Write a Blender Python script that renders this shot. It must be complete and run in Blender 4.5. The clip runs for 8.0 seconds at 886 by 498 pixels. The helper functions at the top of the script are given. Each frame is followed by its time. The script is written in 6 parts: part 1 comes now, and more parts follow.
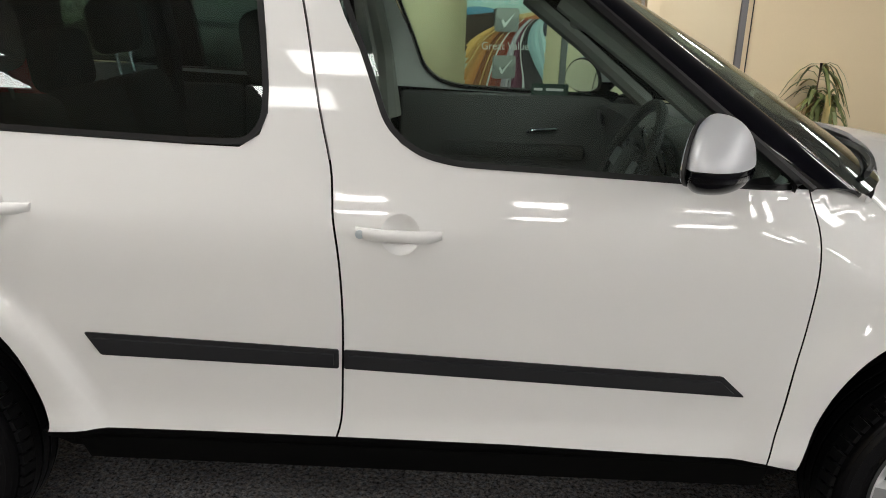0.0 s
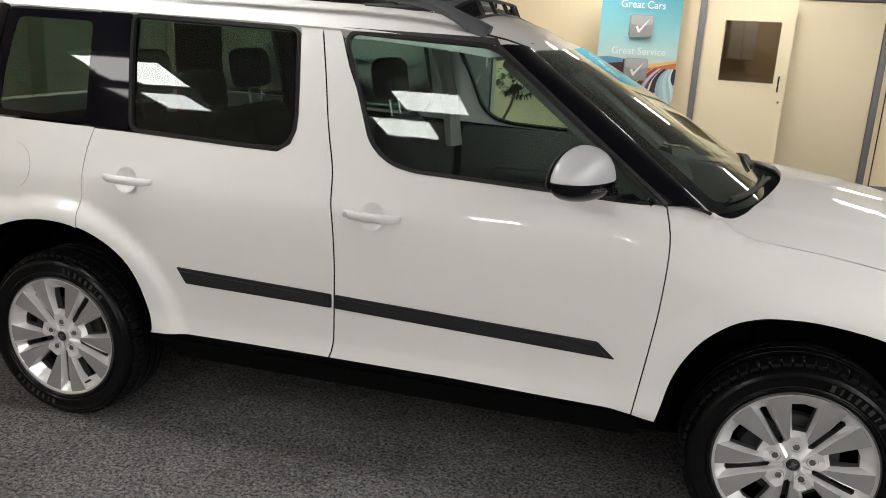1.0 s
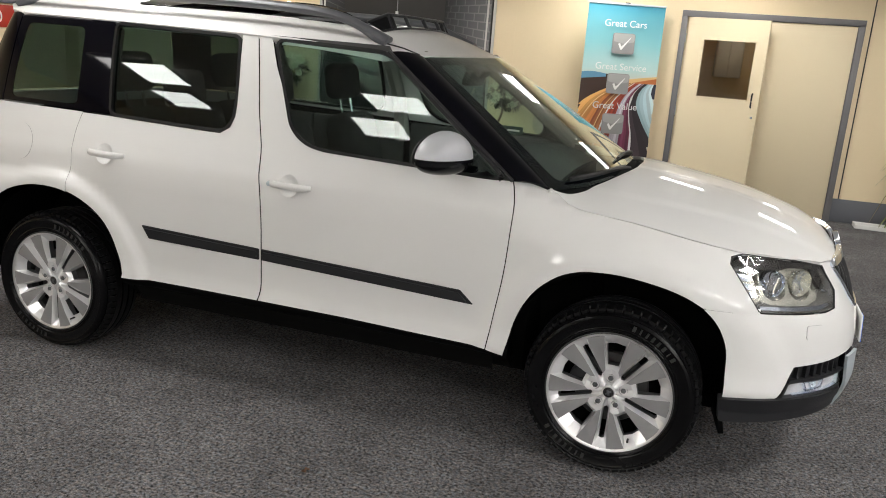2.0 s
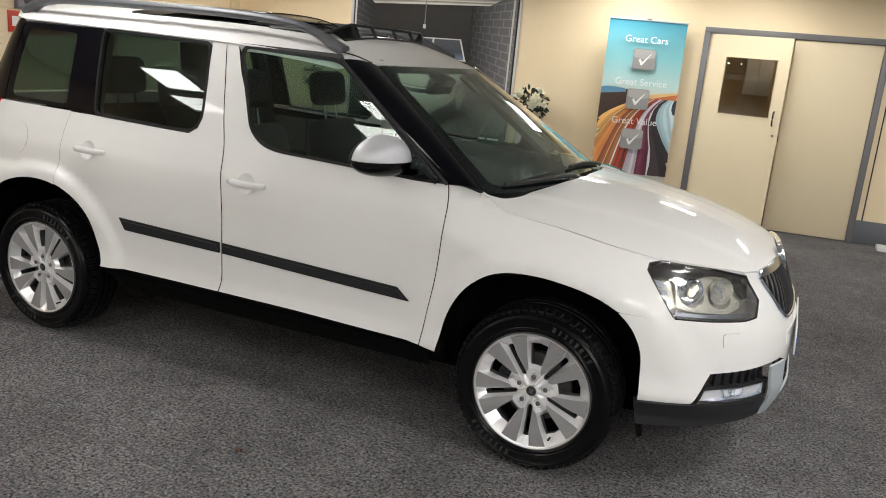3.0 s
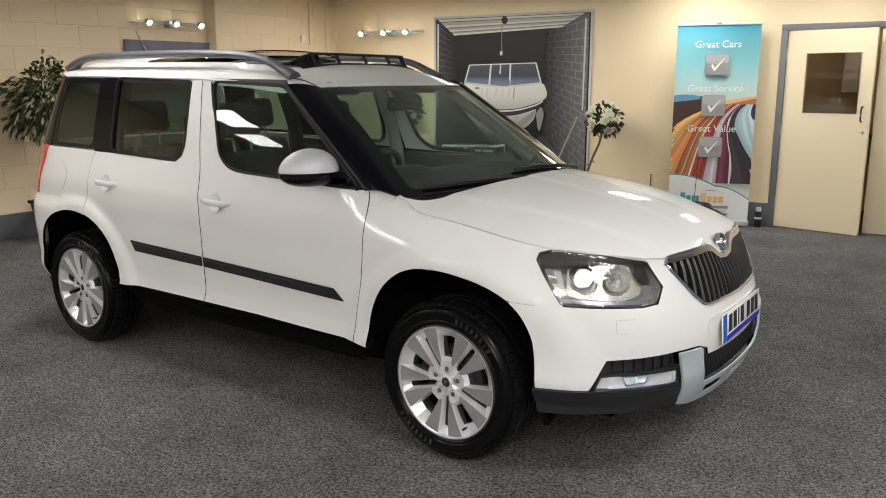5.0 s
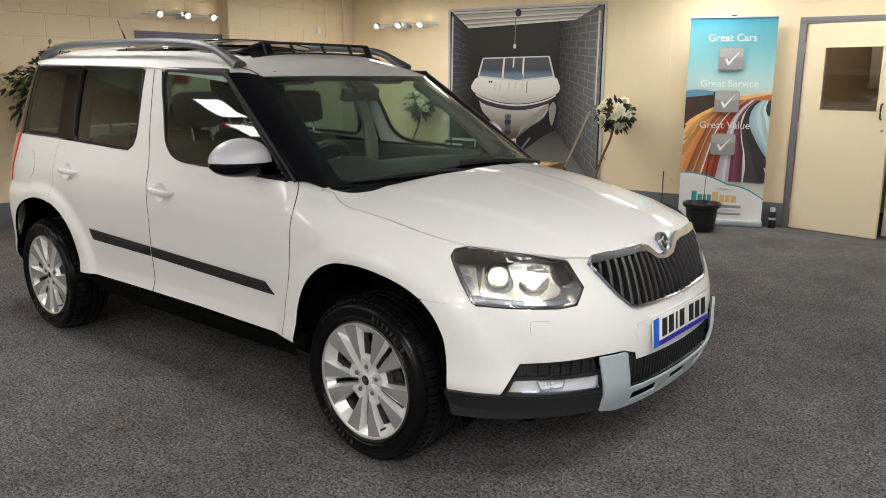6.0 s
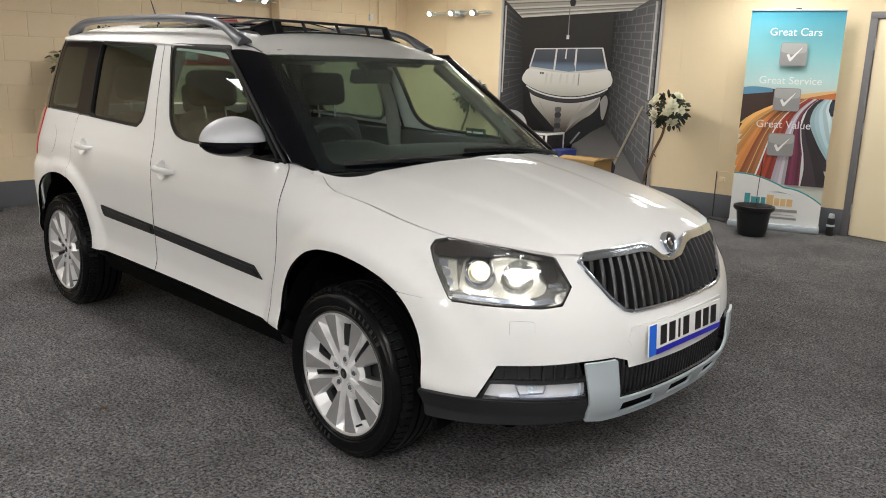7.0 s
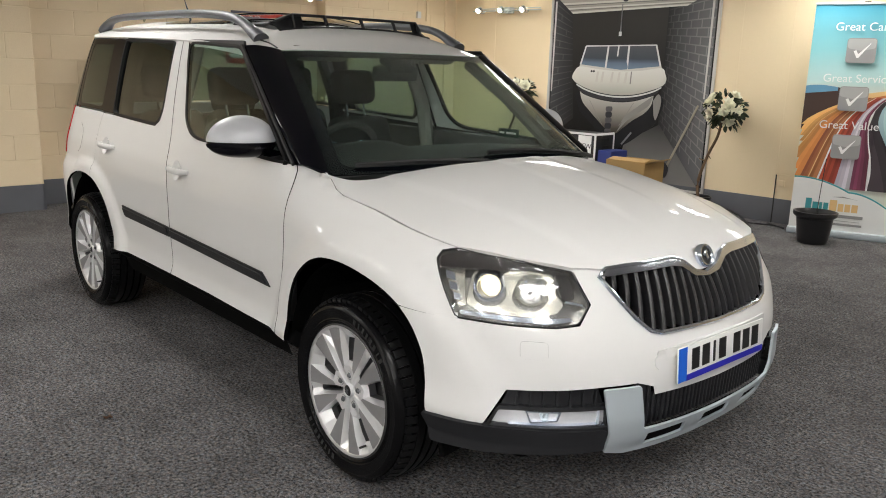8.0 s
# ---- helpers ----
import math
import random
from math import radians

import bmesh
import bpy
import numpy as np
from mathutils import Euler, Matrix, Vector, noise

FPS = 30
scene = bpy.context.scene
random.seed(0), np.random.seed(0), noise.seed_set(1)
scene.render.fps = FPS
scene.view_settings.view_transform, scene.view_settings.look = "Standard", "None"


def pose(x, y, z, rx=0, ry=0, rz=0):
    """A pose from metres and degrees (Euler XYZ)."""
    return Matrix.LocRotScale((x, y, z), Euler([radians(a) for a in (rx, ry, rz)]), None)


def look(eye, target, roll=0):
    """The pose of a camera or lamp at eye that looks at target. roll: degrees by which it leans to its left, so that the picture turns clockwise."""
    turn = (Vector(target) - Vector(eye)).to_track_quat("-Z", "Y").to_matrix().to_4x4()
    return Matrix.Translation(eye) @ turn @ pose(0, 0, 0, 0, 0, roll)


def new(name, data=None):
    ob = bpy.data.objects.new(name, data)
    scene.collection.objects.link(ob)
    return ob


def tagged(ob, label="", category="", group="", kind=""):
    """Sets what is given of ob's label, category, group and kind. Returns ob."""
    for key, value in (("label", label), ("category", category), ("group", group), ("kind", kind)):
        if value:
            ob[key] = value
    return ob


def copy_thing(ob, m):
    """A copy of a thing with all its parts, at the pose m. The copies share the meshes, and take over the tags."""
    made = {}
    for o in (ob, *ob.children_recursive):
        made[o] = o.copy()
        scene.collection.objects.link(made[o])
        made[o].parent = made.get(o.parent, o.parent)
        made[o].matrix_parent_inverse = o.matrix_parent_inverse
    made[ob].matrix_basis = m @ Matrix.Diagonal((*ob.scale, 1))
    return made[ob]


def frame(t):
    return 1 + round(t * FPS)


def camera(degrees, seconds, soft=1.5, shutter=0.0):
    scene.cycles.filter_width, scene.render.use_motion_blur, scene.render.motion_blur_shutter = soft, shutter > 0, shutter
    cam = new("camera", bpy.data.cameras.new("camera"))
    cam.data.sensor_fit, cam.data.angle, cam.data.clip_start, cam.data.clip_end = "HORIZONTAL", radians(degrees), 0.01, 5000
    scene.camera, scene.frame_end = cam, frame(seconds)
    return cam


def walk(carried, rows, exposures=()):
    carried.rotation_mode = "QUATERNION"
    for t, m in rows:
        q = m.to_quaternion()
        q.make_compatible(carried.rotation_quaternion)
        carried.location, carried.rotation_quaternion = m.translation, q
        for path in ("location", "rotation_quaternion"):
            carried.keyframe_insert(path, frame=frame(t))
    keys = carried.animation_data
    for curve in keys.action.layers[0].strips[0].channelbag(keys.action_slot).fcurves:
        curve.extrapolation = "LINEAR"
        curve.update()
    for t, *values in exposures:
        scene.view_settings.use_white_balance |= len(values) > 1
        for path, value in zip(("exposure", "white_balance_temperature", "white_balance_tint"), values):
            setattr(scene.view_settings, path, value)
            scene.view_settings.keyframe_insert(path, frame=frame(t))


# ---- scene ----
cam = camera(57.9, 8.0, soft=1.0)
PATH = [
    (0, (-1.229, -2.518, 1.427), (-1.262, -0.612, 0.824), 2.0),
    (0.3, (-1.047, -2.757, 1.464), (-1.254, -0.859, 0.868), 1.9),
    (0.5, (-0.874, -2.894, 1.470), (-1.189, -1.002, 0.906), 2.0),
    (0.6, (-0.791, -2.953, 1.486), (-1.156, -1.067, 0.93), 2.1),
    (0.8, (-0.633, -3.079, 1.506), (-1.073, -1.204, 0.964), 2.8),
    (1, (-0.478, -3.192, 1.516), (-0.98, -1.329, 0.987), 3.1),
    (1.5, (-0.125, -3.45, 1.524), (-0.687, -1.599, 1.017), 3.5),
    (2, (0.249, -3.649, 1.528), (-0.361, -1.811, 1.029), 4.2),
    (3.3, (0.906, -3.574, 1.55), (0.085, -1.81, 1.089), 4.3),
    (3.5, (1.028, -3.544, 1.552), (0.155, -1.801, 1.105), 3.4),
    (4, (1.323, -3.511, 1.554), (0.315, -1.84, 1.116), 1.7),
    (4.2, (1.403, -3.503, 1.522), (0.36, -1.849, 1.101), 1.4),
    (5.3, (1.832, -3.179, 1.489), (0.666, -1.609, 1.071), -0.2),
    (5.5, (1.886, -3.107, 1.482), (0.701, -1.552, 1.061), -0.0),
    (6, (2.062, -2.911, 1.473), (0.827, -1.396, 1.049), 0.3),
    (6.5, (2.17, -2.759, 1.461), (0.881, -1.295, 1.022), 1.1),
    (7, (2.173, -2.592, 1.433), (0.817, -1.19, 0.99), 1.8),
    (7.5, (2.126, -2.418, 1.434), (0.714, -1.072, 0.994), 2.1),
    (8, (2.125, -2.325, 1.425), (0.67, -1.028, 0.976), 1.7),
]
walk(cam, [(t, look(eye, target, roll)) for t, eye, target, roll in PATH])

# ================= world, lights =================
world = bpy.data.worlds.new("world")
scene.world = world
world.use_nodes = True
world.node_tree.nodes["Background"].inputs["Color"].default_value = (0.9, 0.95, 1.0, 1)
world.node_tree.nodes["Background"].inputs["Strength"].default_value = 0.05
scene.view_settings.exposure = 0.0

PANEL_POWER = 33.0
CEILING = 2.50
# ceiling panels: place and how brightly each is lit; some fit reflections, others are added fill
PANELS = [(-4.32, -3.06, 0.6), (-1.93, -3.3, 0.65), (-4.60, -3.88, 0.45), (-2.34, -4.15, 0.6),
          (-2.2, -7.0, 1.8), (-0.4, -7.0, 2.3), (1.3, -7.1, 2.0), (2.6, -3.4, 1.7), (4.3, -3.4, 1.5), (2.1, -4.5, 1.7), (4.2, -4.5, 1.4), (2.4, -6.0, 1.7),
          (1.9, -1.1, 0.9), (1.9, 0.4, 0.6), (3.2, -2.0, 1.0), (-3.65, 1.2, 1.7), (-3.75, 3.5, 1.4), (-2.9, 3.9, 0.5), (-4.7, 4.0, 0.3),
          # mostly fill, added to brighten the back wall and the right side
          (-1.0, 4.6, 0.85), (0.3, 4.6, 0.6), (1.6, 4.1, 0.55), (3.3, 3.8, 0.75), (3.4, 2.4, 0.5), (-2.3, -0.85, 0.9)]


# ================= materials =================
def mat(name, colour, rough=0.5, metal=0.0, coat=0.0, vary=0.0, scale=30.0, bump=0.0, bump_scale=200.0, spec=0.5, fine=0.0, emit=None, power=0.0, random_tone=0.0):
    m = bpy.data.materials.new(name)
    m.use_nodes = True
    nt = m.node_tree
    b = nt.nodes["Principled BSDF"]
    b.inputs["Base Color"].default_value = (*colour, 1)
    b.inputs["Roughness"].default_value = rough
    b.inputs["Metallic"].default_value = metal
    b.inputs["Specular IOR Level"].default_value = spec
    b.inputs["Coat Weight"].default_value = coat
    b.inputs["Coat Roughness"].default_value = 0.03
    geo = nt.nodes.new("ShaderNodeNewGeometry")
    if vary or fine or random_tone:
        n1 = nt.nodes.new("ShaderNodeTexNoise")
        n1.inputs["Scale"].default_value = scale
        n1.inputs["Detail"].default_value = 6
        n2 = nt.nodes.new("ShaderNodeTexNoise")
        n2.inputs["Scale"].default_value = bump_scale
        n2.inputs["Detail"].default_value = 3
        nt.links.new(geo.outputs["Position"], n1.inputs["Vector"])
        nt.links.new(geo.outputs["Position"], n2.inputs["Vector"])
        total = nt.nodes.new("ShaderNodeMath")
        total.operation = "MULTIPLY_ADD"
        total.inputs[1].default_value = 2 * vary
        total.inputs[2].default_value = 1 - vary
        nt.links.new(n1.outputs["Fac"], total.inputs[0])
        second = nt.nodes.new("ShaderNodeMath")
        second.operation = "MULTIPLY_ADD"
        second.inputs[1].default_value = 2 * fine
        second.inputs[2].default_value = -fine
        nt.links.new(n2.outputs["Fac"], second.inputs[0])
        both = nt.nodes.new("ShaderNodeMath")
        both.operation = "ADD"
        nt.links.new(total.outputs[0], both.inputs[0])
        nt.links.new(second.outputs[0], both.inputs[1])
        last = both
        if random_tone:
            info = nt.nodes.new("ShaderNodeObjectInfo")
            tone = nt.nodes.new("ShaderNodeMath")
            tone.operation = "MULTIPLY_ADD"
            tone.inputs[1].default_value = 2 * random_tone
            nt.links.new(info.outputs["Random"], tone.inputs[0])
            nt.links.new(both.outputs[0], tone.inputs[2])
            last = tone
        mix = nt.nodes.new("ShaderNodeVectorMath")
        mix.operation = "SCALE"
        mix.inputs[0].default_value = colour
        nt.links.new(last.outputs[0], mix.inputs["Scale"])
        nt.links.new(mix.outputs[0], b.inputs["Base Color"])
    if bump:
        n3 = nt.nodes.new("ShaderNodeTexNoise")
        n3.inputs["Scale"].default_value = bump_scale
        n3.inputs["Detail"].default_value = 4
        nt.links.new(geo.outputs["Position"], n3.inputs["Vector"])
        bp = nt.nodes.new("ShaderNodeBump")
        bp.inputs["Strength"].default_value = bump
        bp.inputs["Distance"].default_value = 0.004
        nt.links.new(n3.outputs["Fac"], bp.inputs["Height"])
        nt.links.new(bp.outputs[0], b.inputs["Normal"])
    if emit:
        b.inputs["Emission Color"].default_value = (*emit, 1)
        b.inputs["Emission Strength"].default_value = power
    return m


def glass(name, colour, rough=0.0, ior=1.45):
    m = bpy.data.materials.new(name)
    m.use_nodes = True
    b = m.node_tree.nodes["Principled BSDF"]
    b.inputs["Base Color"].default_value = (*colour, 1)
    b.inputs["Roughness"].default_value = rough
    b.inputs["IOR"].default_value = ior
    b.inputs["Transmission Weight"].default_value = 1.0
    return m


PAINT = mat("white_car_paint", (0.76, 0.755, 0.745), 0.45, spec=0.2, coat=0.62, vary=0.02, scale=3)
BLACK_GLOSS = mat("gloss_black", (0.002, 0.002, 0.004), 0.04, spec=0.18, vary=0.1, scale=4)
PLASTIC = mat("dark_grey_plastic", (0.017, 0.0175, 0.020), 0.5, spec=0.35, vary=0.1, scale=12, bump=0.15, bump_scale=600)
SEAL = mat("black_window_seal", (0.006, 0.006, 0.0065), 0.45, spec=0.25, vary=0.15, scale=15)
RUBBER = mat("black_rubber", (0.014, 0.014, 0.015), 0.55, vary=0.2, scale=15, bump=0.1, bump_scale=300)
TYRE = mat("tyre_rubber", (0.004, 0.004, 0.0045), 0.26, spec=0.16, vary=0.2, scale=20, bump=0.04, bump_scale=250)
TREAD = mat("tyre_tread", (0.006, 0.006, 0.0065), 0.32, spec=0.22, vary=0.25, scale=25, bump=0.1, bump_scale=250)
TYRE_MARK = mat("tyre_lettering", (0.022, 0.022, 0.022), 0.45)
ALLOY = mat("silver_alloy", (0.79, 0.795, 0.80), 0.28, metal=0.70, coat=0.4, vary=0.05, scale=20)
# one alloy in two tones: bevels paler, flat spoke faces greyer
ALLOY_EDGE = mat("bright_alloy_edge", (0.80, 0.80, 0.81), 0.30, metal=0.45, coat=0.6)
ALLOY_FACE = mat("grey_alloy_face", (0.38, 0.38, 0.385), 0.34, metal=0.5, coat=0.2, vary=0.05, scale=30)
CHROME = mat("chrome", (0.78, 0.84, 0.94), 0.15, metal=1.0)
SATIN = mat("satin_silver", (0.50, 0.56, 0.60), 0.38, metal=0.25, coat=0.25, vary=0.03, scale=10)
RAIL = mat("anodised_rail", (0.12, 0.124, 0.135), 0.45, metal=0.4, coat=0.0, vary=0.05, scale=10)
# shade of gaps and hollows as a near-black colour, whatever the part is made of
CAVITY_SHADE = mat("cavity_shade", (0.003, 0.003, 0.003), 0.9, spec=0.05)
CLOTH = mat("black_upholstery", (0.011, 0.011, 0.012), 0.85, vary=0.2, scale=40, bump=0.3, bump_scale=500)
TRIM_GREY = mat("pale_grey_trim", (0.30, 0.29, 0.27), 0.7, vary=0.06, scale=10)
DOOR_TRIM = mat("grey_door_lining", (0.050, 0.051, 0.050), 0.6, vary=0.12, scale=20, bump=0.2, bump_scale=700)
DASH = mat("dark_dashboard", (0.022, 0.022, 0.022), 0.6, vary=0.1, scale=20, bump=0.2, bump_scale=700)
CAR_GLASS = glass("clear_car_glass", (0.66, 0.80, 0.73), ior=1.36)
DARK_GLASS = glass("privacy_glass", (0.21, 0.30, 0.275), ior=1.45)
SIDE_GLASS = glass("green_side_glass", (0.64, 0.78, 0.71), ior=1.36)
# dark plastic taken down to black to stand for under-car shadow
SILL = mat('shaded_low_plastic', (0.003, 0.003, 0.0032), 0.7, spec=0.05, vary=0.1, scale=12)
DOOR_GLASS = glass("door_pane_glass", (0.85, 0.84, 0.80))
LENS = glass("clear_lens", (0.97, 0.98, 1.0))
LAMP_RED = mat("red_lamp_lens", (0.60, 0.012, 0.015), 0.12, coat=1.0)
LAMP_GLOW = mat("lit_bulb", (1, 0.9, 0.6), 0.3, emit=(1.0, 0.88, 0.60), power=1.0)
PLATE = mat("white_number_plate", (0.82, 0.82, 0.80), 0.35, coat=0.3)
BLUE = mat("blue_band", (0.01, 0.13, 0.70), 0.35)
DEEP_BLUE = mat("deep_blue_strip", (0.02, 0.02, 0.42), 0.35)
INK = mat("black_ink", (0.012, 0.012, 0.012), 0.45)
CARPET = mat("charcoal_carpet", (0.090, 0.088, 0.090), 0.95, spec=0.08)


def carpet_fleck(m):
    """Salt-and-pepper loops, worn patches and a low pile."""
    nt = m.node_tree
    b = nt.nodes["Principled BSDF"]
    geo = nt.nodes.new("ShaderNodeNewGeometry")

    def noise(scale, detail, rough, lo, hi, a, z):
        n = nt.nodes.new("ShaderNodeTexNoise")
        n.inputs["Scale"].default_value, n.inputs["Detail"].default_value, n.inputs["Roughness"].default_value = scale, detail, rough
        nt.links.new(geo.outputs["Position"], n.inputs["Vector"])
        r = nt.nodes.new("ShaderNodeMapRange")
        for k, v in zip(("From Min", "From Max", "To Min", "To Max"), (lo, hi, a, z)):
            r.inputs[k].default_value = v
        nt.links.new(n.outputs["Fac"], r.inputs["Value"])
        return r.outputs[0]
    fleck = noise(78, 9.0, 0.82, 0.41, 0.62, 0.08, 2.7)
    pile = noise(260, 5.0, 0.75, 0.36, 0.64, 0.45, 1.6)
    clump = noise(17, 5.0, 0.7, 0.3, 0.7, 0.72, 1.28)
    worn = noise(1.9, 4.0, 0.65, 0.3, 0.7, 0.76, 1.24)
    cell = nt.nodes.new("ShaderNodeTexVoronoi")
    cell.inputs["Scale"].default_value = 3.2
    nt.links.new(geo.outputs["Position"], cell.inputs["Vector"])
    lint = nt.nodes.new("ShaderNodeMapRange")
    for k, v in zip(("From Min", "From Max", "To Min", "To Max"), (0.008, 0.014, 4.0, 1.0)):
        lint.inputs[k].default_value = v
    nt.links.new(cell.outputs["Distance"], lint.inputs["Value"])
    value = fleck
    for other in (pile, clump, worn, lint.outputs[0]):
        k = nt.nodes.new("ShaderNodeMath")
        k.operation = "MULTIPLY"
        nt.links.new(value, k.inputs[0])
        nt.links.new(other, k.inputs[1])
        value = k.outputs[0]
    mix = nt.nodes.new("ShaderNodeVectorMath")
    mix.operation = "SCALE"
    yarn = nt.nodes.new("ShaderNodeMix")
    yarn.data_type = "RGBA"
    yarn.inputs["A"].default_value, yarn.inputs["B"].default_value = (0.104, 0.092, 0.086, 1), (0.082, 0.088, 0.098, 1)
    nt.links.new(noise(55, 3.0, 0.6, 0.35, 0.65, 0.0, 1.0), yarn.inputs["Factor"])
    nt.links.new(yarn.outputs["Result"], mix.inputs[0])
    nt.links.new(value, mix.inputs["Scale"])
    nt.links.new(mix.outputs[0], b.inputs["Base Color"])
    bp = nt.nodes.new("ShaderNodeBump")
    bp.inputs["Strength"].default_value, bp.inputs["Distance"].default_value = 0.10, 0.002
    nt.links.new(fleck, bp.inputs["Height"])
    nt.links.new(bp.outputs[0], b.inputs["Normal"])


carpet_fleck(CARPET)
CREAM = mat("cream_wall_paint", (0.84, 0.69, 0.46), 0.62, vary=0.035, scale=1.2, bump=0.06, bump_scale=60, fine=0.02)
BLOCK = mat("cream_painted_block", (0.82, 0.67, 0.46), 0.62, vary=0.05, scale=2.5, bump=0.25, bump_scale=90, fine=0.03, random_tone=0.015)
GREY_PAINT = mat("grey_skirting_paint", (0.115, 0.12, 0.135), 0.5, vary=0.10, scale=4, bump=0.1, bump_scale=80)
FRAME_GREY = mat("grey_door_frame_paint", (0.17, 0.165, 0.17), 0.45, vary=0.06, scale=6)
DOOR_CREAM = mat("cream_door_paint", (0.83, 0.71, 0.49), 0.5, vary=0.025, scale=2, bump=0.03, bump_scale=80)
# assumed walls out of view, toned down to keep glass and gloss reflections dark
DULL_WALL = mat("unseen_south_wall_paint", (0.40, 0.385, 0.345), 0.6, vary=0.05, scale=1.5, bump=0.05, bump_scale=60)
PALE_WALL = mat("unseen_east_wall_paint", (0.36, 0.36, 0.36), 0.6, vary=0.04, scale=1.5, bump=0.05, bump_scale=60)
CEIL = mat("white_ceiling_tile", (0.80, 0.79, 0.76), 0.8, vary=0.03, scale=3, bump=0.04, bump_scale=30)
PANEL_LIGHT = {k: mat("light_panel", (0.9, 0.9, 0.9), 0.5, emit=(1.0, 0.978, 0.945), power=PANEL_POWER * k) for k in sorted({q[2] for q in PANELS})}
SPOT_LIGHT = mat("spot_bulb", (1, 1, 1), 0.4, emit=(1.0, 0.90, 0.68), power=58.0)
WHITE = mat("white_plastic", (0.78, 0.78, 0.76), 0.4, vary=0.02, scale=10)


# ================= mesh helpers =================
def mesh_of(name, bm, material, smooth=True):
    me = bpy.data.meshes.new(name)
    bmesh.ops.recalc_face_normals(bm, faces=bm.faces)
    bm.to_mesh(me)
    bm.free()
    if smooth:
        for p in me.polygons:
            p.use_smooth = True
        me.set_sharp_from_angle(angle=radians(38))
    me.materials.append(material)
    return me


def part(name, bm, material, parent=None, label="", smooth=True):
    me = bm if isinstance(bm, bpy.types.Mesh) else mesh_of(name, bm, material, smooth)
    if not me.materials:
        me.materials.append(material)
    ob = new(name, me)
    if parent:
        ob.parent = parent
    return tagged(ob, label)


def thing(name, m=None, label="", category="", group="", kind=""):
    ob = new(name)
    if m is not None:
        ob.matrix_basis = m
    return tagged(ob, label, category, group, kind)


def box(x0, y0, z0, x1, y1, z1, bevel=0.0, bm=None, segments=2):
    own = bmesh.new()
    bmesh.ops.create_cube(own, size=1)
    for v in own.verts:
        v.co = Vector(((x0 + x1) / 2 + v.co.x * (x1 - x0), (y0 + y1) / 2 + v.co.y * (y1 - y0), (z0 + z1) / 2 + v.co.z * (z1 - z0)))
    if bevel:
        bmesh.ops.bevel(own, geom=own.edges[:], offset=bevel, segments=segments, affect="EDGES", profile=0.5)
    return joined(bm, own)


def joined(bm, own):
    if bm is None:
        return own
    me = bpy.data.meshes.new("joint")
    own.to_mesh(me)
    own.free()
    bm.from_mesh(me)
    bpy.data.meshes.remove(me)
    return bm


def moved(bm, m):
    bmesh.ops.transform(bm, matrix=m, verts=bm.verts)
    return bm


def lathe(profile, segments=48, bm=None, closed=False):
    """Profile of (radius, height) turned round z."""
    bm = bm or bmesh.new()
    rings = []
    for r, h in profile:
        if r < 1e-6:
            rings.append([bm.verts.new((0, 0, h))])
        else:
            rings.append([bm.verts.new((r * math.cos(2 * math.pi * k / segments), r * math.sin(2 * math.pi * k / segments), h)) for k in range(segments)])
    pairs = list(zip(rings, rings[1:])) + ([(rings[-1], rings[0])] if closed else [])
    for a, b in pairs:
        for k in range(segments):
            j = (k + 1) % segments
            if len(a) == 1 and len(b) > 1:
                bm.faces.new((a[0], b[k], b[j]))
            elif len(b) == 1 and len(a) > 1:
                bm.faces.new((a[k], a[j], b[0]))
            elif len(a) > 1:
                bm.faces.new((a[k], a[j], b[j], b[k]))
    return bm


def tube(points, radius, sides=8, bm=None, flat=1.0):
    """A round bar along points; radius may be one number or one for each point; flat squeezes it upright."""
    bm = bm or bmesh.new()
    pts = [Vector(p) for p in points]
    radii = radius if isinstance(radius, (list, tuple)) else [radius] * len(pts)
    rings = []
    for i, p in enumerate(pts):
        d = (pts[min(i + 1, len(pts) - 1)] - pts[max(i - 1, 0)]).normalized()
        side = d.cross(Vector((0, 0, 1)))
        side = Vector((1, 0, 0)) if side.length < 1e-4 else side.normalized()
        up = side.cross(d).normalized()
        rings.append([bm.verts.new(p + radii[i] * (math.cos(2 * math.pi * k / sides) * side + flat * math.sin(2 * math.pi * k / sides) * up)) for k in range(sides)])
    for a, b in zip(rings, rings[1:]):
        for k in range(sides):
            j = (k + 1) % sides
            bm.faces.new((a[k], a[j], b[j], b[k]))
    bm.faces.new(rings[0])
    bm.faces.new(rings[-1][::-1])
    return bm


def smooth_line(pts, n=6):
    """Catmull-Rom through open points."""
    out = []
    P = [Vector(p) for p in pts]
    for i in range(len(P) - 1):
        p0, p1, p2, p3 = P[max(i - 1, 0)], P[i], P[i + 1], P[min(i + 2, len(P) - 1)]
        for k in range(n):
            t = k / n
            out.append(0.5 * (2 * p1 + (p2 - p0) * t + (2 * p0 - 5 * p1 + 4 * p2 - p3) * t * t + (3 * p1 - p0 - 3 * p2 + p3) * t ** 3))
    out.append(P[-1])
    return out


def area2(poly):
    return sum(a[0] * b[1] - b[0] * a[1] for a, b in zip(poly, poly[1:] + poly[:1])) / 2


